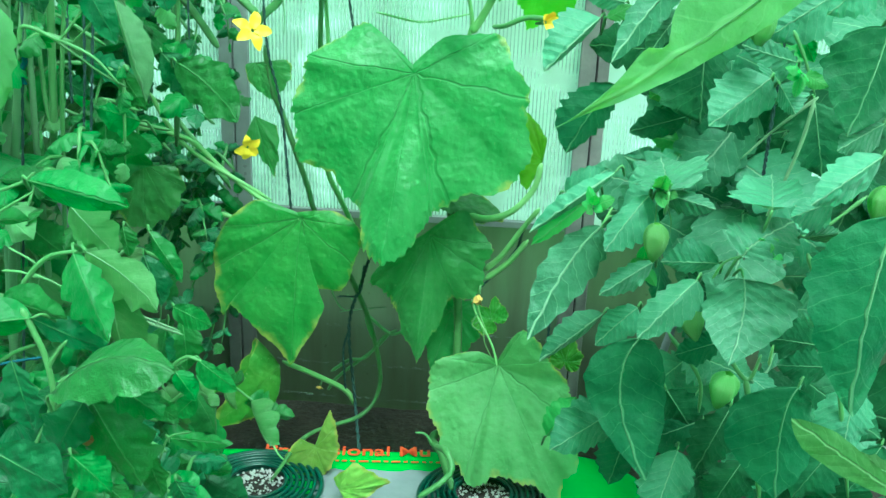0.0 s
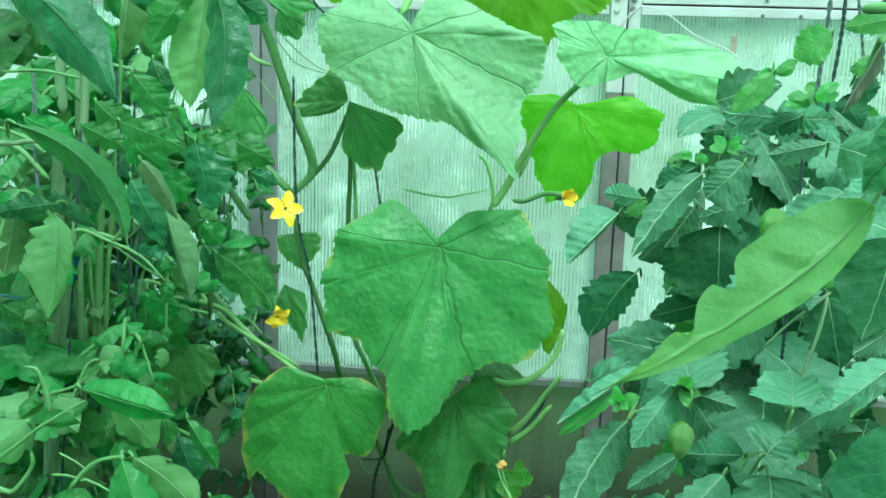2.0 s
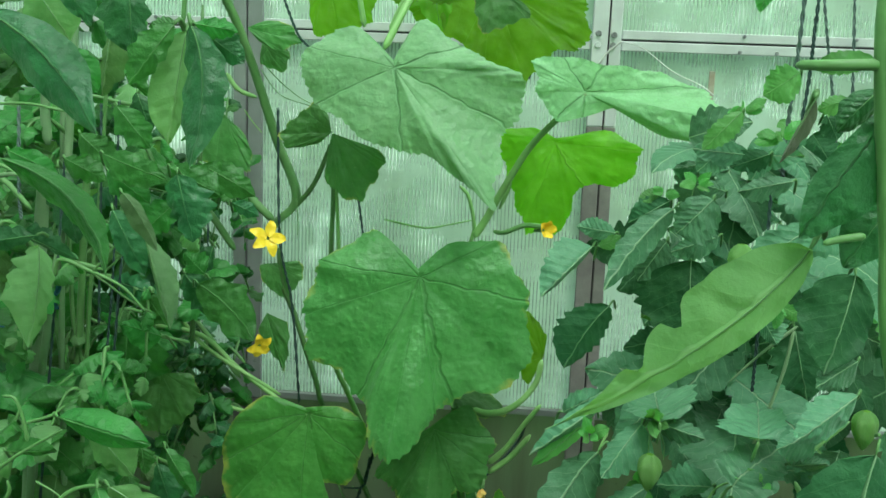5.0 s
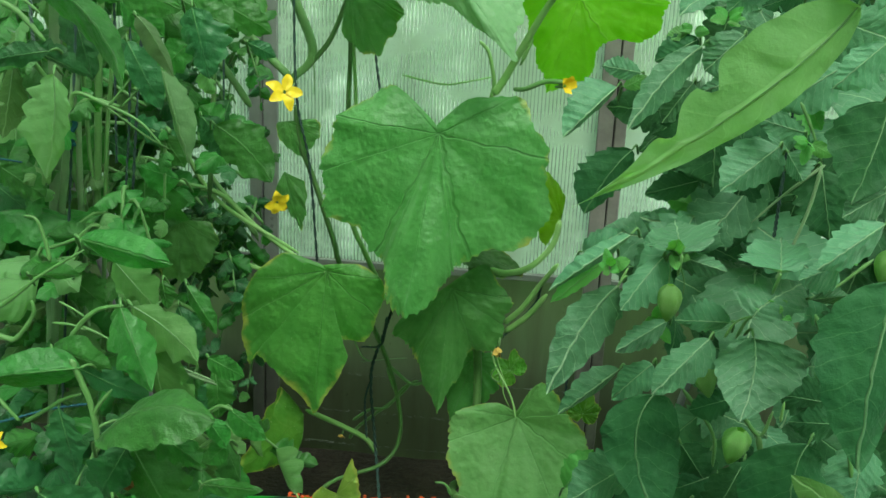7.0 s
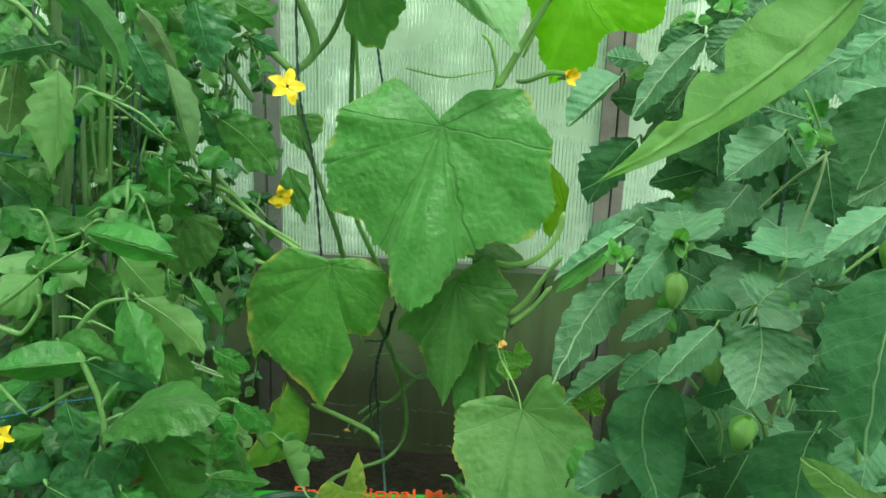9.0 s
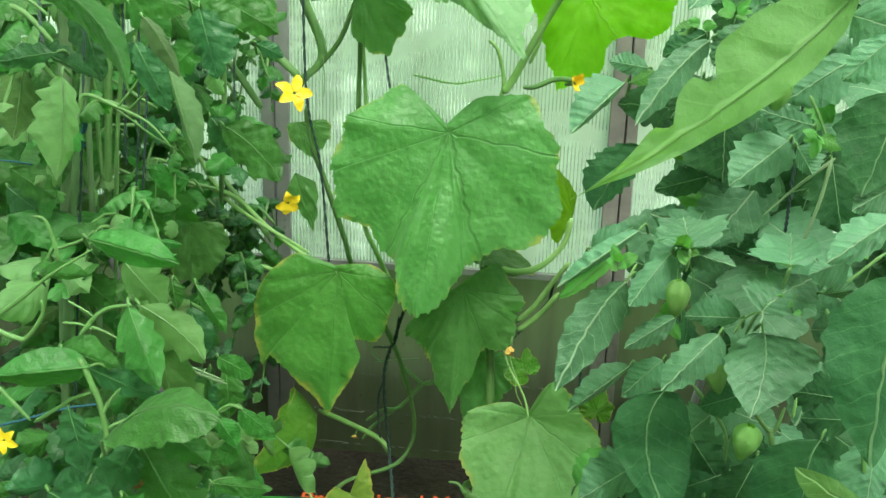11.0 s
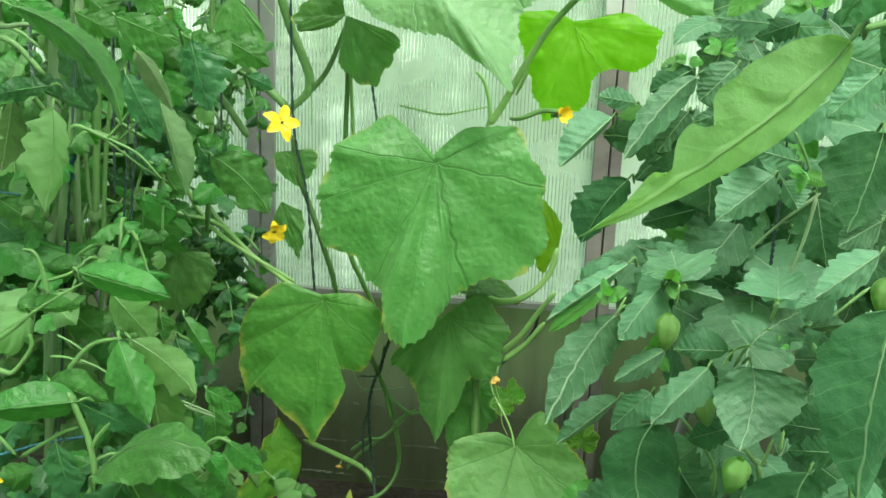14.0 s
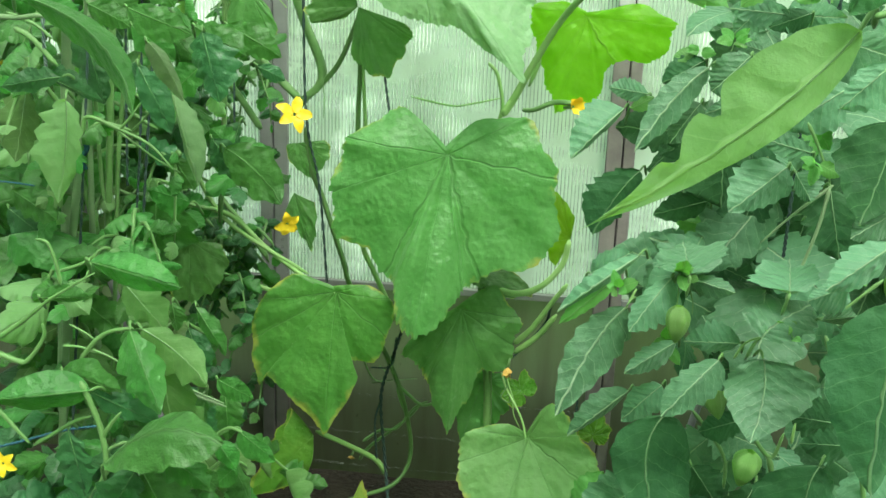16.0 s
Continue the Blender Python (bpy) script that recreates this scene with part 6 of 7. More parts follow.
ovate(tom_a, (-0.104, 0.500, 0.530), (-0.100, 0.495, 0.504), (-0.101, 0.500, 0.472), (-0.112, 0.500, 0.494), (-0.082, 0.500, 0.507), TOM, teeth=4, tooth=0.30, blunt=0.75, pucker=0.035, seed=243)
ovate(tom_b, (-0.074, 0.380, 0.468), (-0.044, 0.375, 0.471), (-0.017, 0.380, 0.468), (-0.048, 0.380, 0.478), (-0.049, 0.380, 0.459), TOM, teeth=5, tooth=0.2, seed=244)
ovate(tom_b, (-0.050, 0.330, 0.460), (-0.043, 0.328, 0.449), (-0.037, 0.330, 0.434), (-0.056, 0.330, 0.443), (-0.034, 0.330, 0.454), TOM_DARK, teeth=4, tooth=0.30, blunt=0.75, pucker=0.035, seed=245)
ovate(tom_b, (-0.061, 0.300, 0.509), (-0.053, 0.296, 0.489), (-0.048, 0.300, 0.465), (-0.067, 0.300, 0.483), (-0.044, 0.300, 0.491), TOM, teeth=4, tooth=0.30, blunt=0.75, pucker=0.035, seed=246)
ovate(tom_b, (-0.073, 0.260, 0.499), (-0.063, 0.258, 0.491), (-0.055, 0.260, 0.481), (-0.070, 0.260, 0.484), (-0.054, 0.260, 0.498), TOM, teeth=4, tooth=0.30, blunt=0.75, pucker=0.035, seed=247)
ovate(tom_b, (-0.160, 0.300, 0.574), (-0.152, 0.296, 0.547), (-0.149, 0.300, 0.516), (-0.169, 0.300, 0.539), (-0.140, 0.300, 0.551), TOM_DARK, teeth=4, tooth=0.30, blunt=0.75, pucker=0.035, seed=248)
ovate(tom_b, (-0.103, 0.275, 0.532), (-0.094, 0.274, 0.529), (-0.087, 0.275, 0.524), (-0.097, 0.275, 0.523), (-0.092, 0.275, 0.533), LEAF_RUSTY, teeth=3, tooth=0.2, seed=249)
ovate(tom_a, (-0.119, 0.550, 0.489), (-0.128, 0.547, 0.473), (-0.140, 0.550, 0.454), (-0.141, 0.550, 0.480), (-0.114, 0.550, 0.466), TOM_DARK, teeth=4, tooth=0.30, blunt=0.75, pucker=0.035, seed=250)
ovate(tom_b, (-0.165, 0.280, 1.017), (-0.116, 0.269, 0.987), (-0.077, 0.260, 0.937), (-0.137, 0.280, 0.971), (-0.106, 0.280, 0.999), TOM_DARK, teeth=4, tooth=0.10, pucker=0.05, curl=0.25, seed=251)
ovate(tom_b, (-0.019, 0.250, 1.010), (-0.032, 0.245, 0.991), (-0.050, 0.250, 0.971), (-0.044, 0.250, 1.000), (-0.028, 0.250, 0.984), TOM, teeth=4, tooth=0.30, blunt=0.75, pucker=0.035, seed=252)
ovate(tom_b, (-0.015, 0.260, 1.006), (-0.019, 0.253, 0.969), (-0.028, 0.260, 0.932), (-0.040, 0.260, 0.969), (-0.013, 0.260, 0.966), TOM_LIT, teeth=3, tooth=0.05, seed=253)
ovate(tom_b, (-0.004, 0.240, 1.009), (0.006, 0.232, 0.971), (0.002, 0.220, 0.921), (-0.011, 0.240, 0.963), (0.019, 0.240, 0.977), TOM_DARK, teeth=4, tooth=0.2, pucker=0.05, curl=0.2, seed=254)
ovate(tom_b, (-0.006, 0.250, 1.011), (0.009, 0.247, 1.009), (0.023, 0.250, 1.007), (0.008, 0.250, 1.002), (0.012, 0.250, 1.015), TOM, teeth=4, tooth=0.30, blunt=0.75, pucker=0.035, seed=255)
ovate(tom_b, (-0.006, 0.260, 1.009), (0.010, 0.257, 0.998), (0.024, 0.260, 0.988), (0.003, 0.260, 0.990), (0.018, 0.260, 1.005), TOM_DARK, teeth=4, tooth=0.30, blunt=0.75, pucker=0.035, seed=256)
ovate(tom_b, (-0.026, 0.270, 1.013), (-0.034, 0.268, 1.011), (-0.044, 0.270, 1.009), (-0.037, 0.270, 1.006), (-0.036, 0.270, 1.016), TOM, teeth=4, tooth=0.30, blunt=0.75, pucker=0.035, seed=257)
ovate(tom_b, (-0.062, 0.280, 1.048), (-0.059, 0.275, 1.019), (-0.060, 0.280, 0.989), (-0.086, 0.280, 1.024), (-0.048, 0.280, 1.022), TOM_DARK, teeth=4, tooth=0.30, blunt=0.75, pucker=0.035, curl=0.2, seed=258)
ovate(tom_b, (-0.092, 0.320, 1.017), (-0.095, 0.315, 0.989), (-0.102, 0.320, 0.961), (-0.101, 0.320, 0.988), (-0.079, 0.320, 0.992), TOM_PALE, teeth=4, tooth=0.30, blunt=0.75, pucker=0.035, seed=259)
ovate(tom_b, (-0.175, 0.360, 1.045), (-0.157, 0.355, 1.023), (-0.145, 0.360, 1.002), (-0.182, 0.360, 1.020), (-0.138, 0.360, 1.034), TOM_PALE, teeth=4, tooth=0.30, blunt=0.75, pucker=0.035, seed=260)
ovate(tom_b, (-0.108, 0.260, 1.049), (-0.091, 0.256, 1.028), (-0.079, 0.260, 1.008), (-0.102, 0.260, 1.027), (-0.079, 0.260, 1.035), TOM_DARK, teeth=4, tooth=0.30, blunt=0.75, pucker=0.035, seed=261)
ovate(tom_a, (-0.236, 0.550, 0.920), (-0.217, 0.546, 0.905), (-0.202, 0.550, 0.890), (-0.234, 0.550, 0.897), (-0.204, 0.550, 0.915), TOM, teeth=4, tooth=0.30, blunt=0.75, pucker=0.035, seed=262)
ovate(tom_a, (-0.211, 0.580, 0.948), (-0.191, 0.575, 0.927), (-0.176, 0.580, 0.906), (-0.209, 0.580, 0.919), (-0.178, 0.580, 0.937), TOM, teeth=4, tooth=0.30, blunt=0.75, pucker=0.035, seed=263)
ovate(tom_a, (-0.198, 0.600, 0.962), (-0.189, 0.596, 0.942), (-0.184, 0.600, 0.922), (-0.205, 0.600, 0.939), (-0.177, 0.600, 0.945), TOM_DARK, teeth=4, tooth=0.30, blunt=0.75, pucker=0.035, seed=264)
ovate(tom_a, (-0.270, 0.600, 1.007), (-0.253, 0.595, 0.984), (-0.241, 0.600, 0.961), (-0.274, 0.600, 0.977), (-0.237, 0.600, 0.990), TOM, teeth=4, tooth=0.30, blunt=0.75, pucker=0.035, seed=265)
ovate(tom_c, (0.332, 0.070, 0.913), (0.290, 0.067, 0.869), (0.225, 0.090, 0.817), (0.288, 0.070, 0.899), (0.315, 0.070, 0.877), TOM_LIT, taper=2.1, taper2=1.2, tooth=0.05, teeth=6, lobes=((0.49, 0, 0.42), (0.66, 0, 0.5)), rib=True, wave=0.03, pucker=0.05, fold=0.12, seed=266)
ovate(tom_c, (0.387, 0.060, 0.671), (0.360, 0.059, 0.688), (0.334, 0.060, 0.705), (0.347, 0.060, 0.686), (0.356, 0.060, 0.698), TOM_PALE, tooth=0.03, rib=False, seed=267)
ovate(tom_c, (0.396, 0.080, 0.668), (0.380, 0.077, 0.675), (0.366, 0.080, 0.679), (0.376, 0.080, 0.669), (0.382, 0.080, 0.679), TOM_PALE, teeth=4, tooth=0.30, blunt=0.75, pucker=0.035, seed=268)
ovate(tom_c, (0.325, 0.060, 0.977), (0.318, 0.057, 0.963), (0.313, 0.060, 0.950), (0.317, 0.060, 0.960), (0.327, 0.060, 0.968), TOM_DRY, teeth=4, tooth=0.2, curl=0.8, seed=269)
ovate(tom_c, (0.357, 0.080, 0.982), (0.348, 0.078, 0.973), (0.341, 0.080, 0.963), (0.344, 0.080, 0.978), (0.354, 0.080, 0.968), TOM_DARK, teeth=4, tooth=0.2, curl=0.8, seed=270)
ovate(tom_c, (0.357, 0.060, 0.976), (0.338, 0.054, 0.949), (0.324, 0.060, 0.920), (0.329, 0.060, 0.948), (0.356, 0.060, 0.940), TOM_DARK, teeth=3, tooth=0.05, rib=False, seed=271)
ovate(tom_c, (0.373, 0.080, 0.943), (0.360, 0.076, 0.924), (0.350, 0.080, 0.905), (0.349, 0.080, 0.930), (0.371, 0.080, 0.918), TOM_DARK, teeth=3, tooth=0.05, seed=272)
ovate(tom_c, (0.331, 0.160, 1.046), (0.326, 0.157, 1.033), (0.323, 0.160, 1.020), (0.320, 0.160, 1.034), (0.334, 0.160, 1.036), TOM, teeth=3, tooth=0.05, seed=273)
ovate(tom_a, (-0.181, 0.520, 0.649), (-0.200, 0.516, 0.642), (-0.222, 0.520, 0.632), (-0.201, 0.520, 0.648), (-0.203, 0.520, 0.622), TOM_LIT, teeth=4, tooth=0.30, blunt=0.75, pucker=0.035, seed=281)
ovate(tom_a, (-0.183, 0.620, 0.696), (-0.205, 0.616, 0.703), (-0.231, 0.620, 0.708), (-0.206, 0.620, 0.712), (-0.205, 0.620, 0.679), TOM, teeth=4, tooth=0.30, blunt=0.75, pucker=0.035, seed=282)
ovate(tom_a, (-0.222, 0.900, 0.750), (-0.229, 0.895, 0.724), (-0.240, 0.900, 0.697), (-0.254, 0.900, 0.730), (-0.223, 0.900, 0.720), TOM_DARK, teeth=4, tooth=0.30, blunt=0.75, pucker=0.035, seed=283)
ovate(tom_a, (-0.217, 0.850, 0.720), (-0.229, 0.846, 0.734), (-0.245, 0.850, 0.747), (-0.215, 0.850, 0.748), (-0.243, 0.850, 0.722), TOM, teeth=4, tooth=0.30, blunt=0.75, pucker=0.035, seed=284)
tube("main_stem", tom_a, [(-0.292, 0.600, 0.472), (-0.290, 0.600, 0.610), (-0.288, 0.600, 0.714), (-0.282, 0.610, 1.000)], 0.0035, 0.0031, STEM_WOOD)
tube("side_branch", tom_c, [(0.316, 0.060, 0.990), (0.327, 0.050, 0.990), (0.348, 0.050, 0.991)], 0.0021, 0.0025, STEM)
tube("main_stem", tom_c, [(0.344, 0.050, 1.024), (0.346, 0.050, 0.991), (0.359, 0.060, 0.926), (0.378, 0.060, 0.831), (0.485, 0.080, 0.545), (0.590, 0.080, -0.054)], 0.0032, 0.0040, STEM)
tube("leaf_stalk", tom_c, [(0.331, 0.050, 0.919), (0.337, 0.050, 0.921), (0.347, 0.050, 0.923)], 0.0014, 0.0019, STEM)

def tomato_filler(parent, count, m0, m1, y0, y1, z0, z1, size, mats, seed):
    """Inner compound leaves: a drooping rib with pairs of lobed leaflets."""
    r = random.Random(seed)
    for _ in range(count):
        y = r.uniform(y0, y1)
        b = np.array((0.2 + (y + 0.33) * r.uniform(m0, m1), y, r.uniform(z0, z1)))
        d = np.array((r.uniform(-1, 0.35), r.uniform(-0.9, 0.4), r.uniform(-0.5, 0.3)))
        d /= np.linalg.norm(d)
        length = size * r.uniform(0.8, 1.5)
        c = b + d * length * 0.5 + np.array((0, 0, 0.02))
        e = b + d * length + np.array((0, 0, -0.05))
        tube("rib", parent, [b, c, e], 0.0028, 0.0012, STEM)
        pts = smooth_path([b, c, e], 4)
        for k in (3, 5, 7, 8):
            p = pts[k]
            for s in ((-1, 1) if k < 8 else (0,)):
                o = np.array((-d[1], d[0], 0)) * s * r.uniform(0.5, 1.0) + d * 0.45 + np.array((0, -0.15, r.uniform(-0.8, 0.05)))
                o *= length * r.uniform(0.28, 0.48) / np.linalg.norm(o)
                blade(parent, p, p + o, r.uniform(0.48, 0.78), r.choice(mats), roll=r.uniform(-50, 50), bow=r.uniform(0.02, 0.14), teeth=3, tooth=0.34, pucker=0.018, curl=r.uniform(0, 0.45), rib=False, seed=r.random(), name="leaflet")


# Upper fill mixes in the paler blade, backlight painted as leaf colour.
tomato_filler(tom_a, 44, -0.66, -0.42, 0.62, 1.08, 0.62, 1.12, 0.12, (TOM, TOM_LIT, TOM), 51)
tomato_filler(tom_a, 42, -0.62, -0.37, 0.62, 1.10, 0.30, 0.75, 0.12, (TOM, TOM, TOM_PALE), 52)
# Low fill of mostly dark blades: shade under the foliage put into colour.
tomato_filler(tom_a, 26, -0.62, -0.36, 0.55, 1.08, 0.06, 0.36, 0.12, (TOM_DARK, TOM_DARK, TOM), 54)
tomato_filler(tom_a, 36, -0.52, -0.36, 0.92, 1.14, 0.42, 1.02, 0.11, (TOM, TOM, TOM_DARK), 57)
tomato_filler(tom_a, 28, -0.38, -0.31, 0.98, 1.15, 0.46, 1.02, 0.06, (TOM, TOM_DARK, TOM), 58)
tomato_filler(tom_a, 16, -0.56, -0.40, 0.50, 0.68, 0.62, 0.92, 0.06, (TOM, TOM, TOM_LIT), 60)
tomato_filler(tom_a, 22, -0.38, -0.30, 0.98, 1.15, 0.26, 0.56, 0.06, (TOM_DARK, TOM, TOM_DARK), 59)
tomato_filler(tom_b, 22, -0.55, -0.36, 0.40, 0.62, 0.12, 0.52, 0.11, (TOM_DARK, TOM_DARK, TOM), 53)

tube("main_stem", tom_a, [(-0.333, 0.550, 0.251), (-0.299, 0.550, 0.570), (-0.278, 0.550, 0.712), (-0.260, 0.560, 0.845), (-0.245, 0.570, 1.060)], 0.0043, 0.0040, STEM_WOOD)
tube("main_stem", tom_a, [(-0.295, 0.620, 0.363), (-0.272, 0.620, 0.651), (-0.264, 0.620, 0.747), (-0.251, 0.620, 0.849), (-0.238, 0.630, 1.060)], 0.0026, 0.0021, STEM)
tube("side_branch", tom_a, [(-0.273, 0.620, 0.644), (-0.284, 0.620, 0.699), (-0.292, 0.630, 0.756), (-0.300, 0.640, 0.960)], 0.0026, 0.0022, STEM)
tube("side_branch", tom_a, [(-0.235, 0.520, 0.800), (-0.200, 0.520, 0.777), (-0.175, 0.520, 0.760), (-0.151, 0.520, 0.748)], 0.0013, 0.0010, STEM_DARK)
tube("side_branch", tom_a, [(-0.199, 0.520, 0.787), (-0.181, 0.520, 0.805), (-0.166, 0.520, 0.831)], 0.0011, 0.0010, STEM)
tube("main_stem", tom_a, [(-0.255, 0.900, 0.603), (-0.246, 0.900, 0.726), (-0.242, 0.900, 0.842), (-0.236, 0.900, 1.080)], 0.0039, 0.0033, STEM_DARK)
tube("flower_stalk", tom_b, [(-0.134, 0.420, 0.573), (-0.114, 0.420, 0.566), (-0.074, 0.420, 0.552)], 0.0012, 0.0010, STEM_WOOD)
tube("flower_stalk", tom_b, [(-0.117, 0.420, 0.566), (-0.110, 0.420, 0.580)], 0.0010, 0.0008, STEM_WOOD)
tube("flower_stalk", tom_b, [(-0.117, 0.420, 0.566), (-0.131, 0.420, 0.545)], 0.0010, 0.0008, STEM_WOOD)
tube("side_branch", tom_a, [(-0.129, 0.460, 0.469), (-0.107, 0.470, 0.487), (-0.085, 0.480, 0.498), (-0.077, 0.480, 0.490)], 0.0011, 0.0009, STEM)
tube("side_branch", tom_a, [(-0.200, 0.370, 0.685), (-0.170, 0.360, 0.698), (-0.159, 0.360, 0.707)], 0.0016, 0.0012, STEM)
tube("side_branch", tom_a, [(-0.309, 0.500, 0.896), (-0.281, 0.500, 0.886), (-0.264, 0.500, 0.873)], 0.0019, 0.0015, STEM)
tube("side_branch", tom_a, [(-0.301, 0.500, 0.947), (-0.261, 0.500, 0.949), (-0.223, 0.500, 0.943)], 0.0015, 0.0015, STEM)
tube("main_stem", tom_a, [(-0.270, 0.550, 0.907), (-0.271, 0.550, 0.952), (-0.258, 0.550, 1.019)], 0.0049, 0.0045, STEM_WOOD)
tube("main_stem", tom_a, [(-0.225, 0.800, 1.047), (-0.221, 0.800, 1.102), (-0.221, 0.800, 1.143)], 0.0031, 0.0031, STEM)

tube("side_branch", tom_b, [(-0.228, 0.320, 0.640), (-0.202, 0.320, 0.659), (-0.179, 0.320, 0.678), (-0.140, 0.320, 0.703)], 0.0022, 0.0009, STEM, lumps=0.05)
tube("side_branch", tom_b, [(-0.169, 0.320, 0.691), (-0.172, 0.320, 0.709), (-0.178, 0.320, 0.725), (-0.188, 0.320, 0.727)], 0.0017, 0.0010, STEM, lumps=0.05)
tube("side_branch", tom_b, [(-0.230, 0.320, 0.628), (-0.211, 0.320, 0.622), (-0.202, 0.320, 0.624), (-0.187, 0.320, 0.645), (-0.187, 0.320, 0.657)], 0.0027, 0.0013, STEM, lumps=0.05)
tube("side_branch", tom_b, [(-0.157, 0.320, 0.628), (-0.143, 0.320, 0.645), (-0.131, 0.320, 0.654), (-0.116, 0.320, 0.658), (-0.103, 0.320, 0.659)], 0.0021, 0.0014, STEM, lumps=0.05)
tube("side_branch", tom_b, [(-0.171, 0.320, 0.639), (-0.156, 0.320, 0.639), (-0.143, 0.320, 0.635)], 0.0013, 0.0008, STEM, lumps=0.05)
tube("side_branch", tom_b, [(-0.146, 0.320, 0.638), (-0.132, 0.320, 0.633), (-0.119, 0.320, 0.626)], 0.0013, 0.0006, STEM, lumps=0.05)
tube("side_branch", tom_b, [(-0.164, 0.320, 0.658), (-0.150, 0.320, 0.651), (-0.143, 0.320, 0.646)], 0.0010, 0.0008, STEM, lumps=0.05)
tube("side_branch", tom_b, [(-0.141, 0.290, 0.623), (-0.134, 0.290, 0.605), (-0.127, 0.290, 0.584), (-0.124, 0.290, 0.554), (-0.131, 0.290, 0.531)], 0.0024, 0.0023, STEM, lumps=0.05)
tube("side_branch", tom_b, [(-0.127, 0.290, 0.575), (-0.118, 0.290, 0.589), (-0.109, 0.290, 0.600)], 0.0021, 0.0011, STEM, lumps=0.05)
tube("side_branch", tom_b, [(-0.191, 0.300, 0.558), (-0.169, 0.300, 0.573), (-0.154, 0.300, 0.583), (-0.140, 0.300, 0.589)], 0.0018, 0.0014, STEM, lumps=0.05)
tube("side_branch", tom_b, [(-0.234, 0.320, 0.578), (-0.217, 0.320, 0.559), (-0.207, 0.320, 0.548)], 0.0018, 0.0014, STEM, lumps=0.05)
tube("side_branch", tom_b, [(-0.161, 0.300, 0.564), (-0.156, 0.300, 0.549), (-0.154, 0.300, 0.529)], 0.0017, 0.0013, STEM, lumps=0.05)
tube("main_stem", tom_a, [(-0.123, 0.420, 0.571), (-0.114, 0.420, 0.562), (-0.095, 0.420, 0.556), (-0.072, 0.420, 0.549)], 0.0022, 0.0011, STEM_WOOD, lumps=0.05)
tube("main_stem", tom_a, [(-0.115, 0.420, 0.562), (-0.116, 0.420, 0.550), (-0.123, 0.420, 0.540)], 0.0014, 0.0011, STEM_WOOD, lumps=0.05)
tube("main_stem", tom_a, [(-0.097, 0.420, 0.556), (-0.092, 0.420, 0.563)], 0.0012, 0.0008, STEM_WOOD, lumps=0.05)
tube("main_stem", tom_b, [(-0.223, 0.350, 0.896), (-0.204, 0.350, 0.896), (-0.190, 0.350, 0.898), (-0.167, 0.350, 0.896), (-0.151, 0.350, 0.894)], 0.0023, 0.0012, STEM_WOOD, lumps=0.05)
tube("side_branch", tom_a, [(-0.302, 0.500, 0.882), (-0.285, 0.500, 0.873), (-0.261, 0.500, 0.848)], 0.0030, 0.0024, STEM, lumps=0.05)
tube("side_branch", tom_a, [(-0.240, 0.500, 0.784), (-0.234, 0.500, 0.801), (-0.206, 0.500, 0.792), (-0.173, 0.500, 0.778), (-0.150, 0.500, 0.755)], 0.0024, 0.0011, STEM, lumps=0.05)
tube("side_branch", tom_a, [(-0.203, 0.500, 0.789), (-0.188, 0.500, 0.806), (-0.172, 0.500, 0.826)], 0.0015, 0.0011, STEM, lumps=0.05)
tube("side_branch", vine_left, [(-0.238, 1.000, 0.848), (-0.202, 1.000, 0.811), (-0.163, 1.000, 0.775)], 0.0061, 0.0061, STEM, lumps=0.05)
tube("side_branch", vine_left, [(-0.274, 1.000, 0.797), (-0.251, 1.000, 0.767), (-0.224, 1.000, 0.728)], 0.0053, 0.0053, STEM, lumps=0.05)
tube("side_branch", vine_left, [(-0.311, 1.020, 0.634), (-0.285, 1.020, 0.599), (-0.249, 1.020, 0.556), (-0.222, 1.020, 0.520)], 0.0037, 0.0046, STEM, lumps=0.05)
tube("side_branch", tom_a, [(-0.219, 0.660, 0.690), (-0.194, 0.660, 0.683), (-0.167, 0.660, 0.679)], 0.0027, 0.0020, STEM, lumps=0.05)
tube("side_branch", tom_a, [(-0.260, 0.620, 0.907), (-0.268, 0.620, 0.836), (-0.278, 0.620, 0.698), (-0.285, 0.620, 0.625)], 0.0040, 0.0041, STEM, lumps=0.05)
tube("side_branch", tom_a, [(-0.333, 0.640, 0.794), (-0.320, 0.640, 0.711), (-0.310, 0.640, 0.672), (-0.305, 0.640, 0.618)], 0.0049, 0.0050, STEM, lumps=0.05)
tube("main_stem", tom_a, [(-0.290, 0.580, 0.895), (-0.298, 0.580, 0.802), (-0.307, 0.580, 0.666), (-0.314, 0.580, 0.601), (-0.329, 0.580, 0.435)], 0.0065, 0.0080, STEM_WOOD, lumps=0.05)
tube("side_branch", phys_a, [(0.439, 0.520, 0.829), (0.452, 0.520, 0.806), (0.466, 0.520, 0.775)], 0.0018, 0.0011, STEM, lumps=0.05)
tube("main_stem", phys_a, [(0.469, 0.520, 0.774), (0.437, 0.520, 0.744), (0.411, 0.520, 0.715)], 0.0018, 0.0008, STEM_WOOD, lumps=0.05)
tube("leaf_stalk", phys_a, [(0.383, 0.440, 0.629), (0.391, 0.440, 0.644), (0.406, 0.440, 0.652)], 0.0013, 0.0007, STALK, lumps=0.05)
tube("main_stem", phys_a, [(0.390, 0.470, 0.591), (0.365, 0.470, 0.575), (0.336, 0.470, 0.552)], 0.0024, 0.0011, STEM_WOOD, lumps=0.05)
tube("side_branch", phys_a, [(0.336, 0.450, 0.696), (0.344, 0.450, 0.676), (0.345, 0.450, 0.662)], 0.0010, 0.0005, STEM, lumps=0.05)
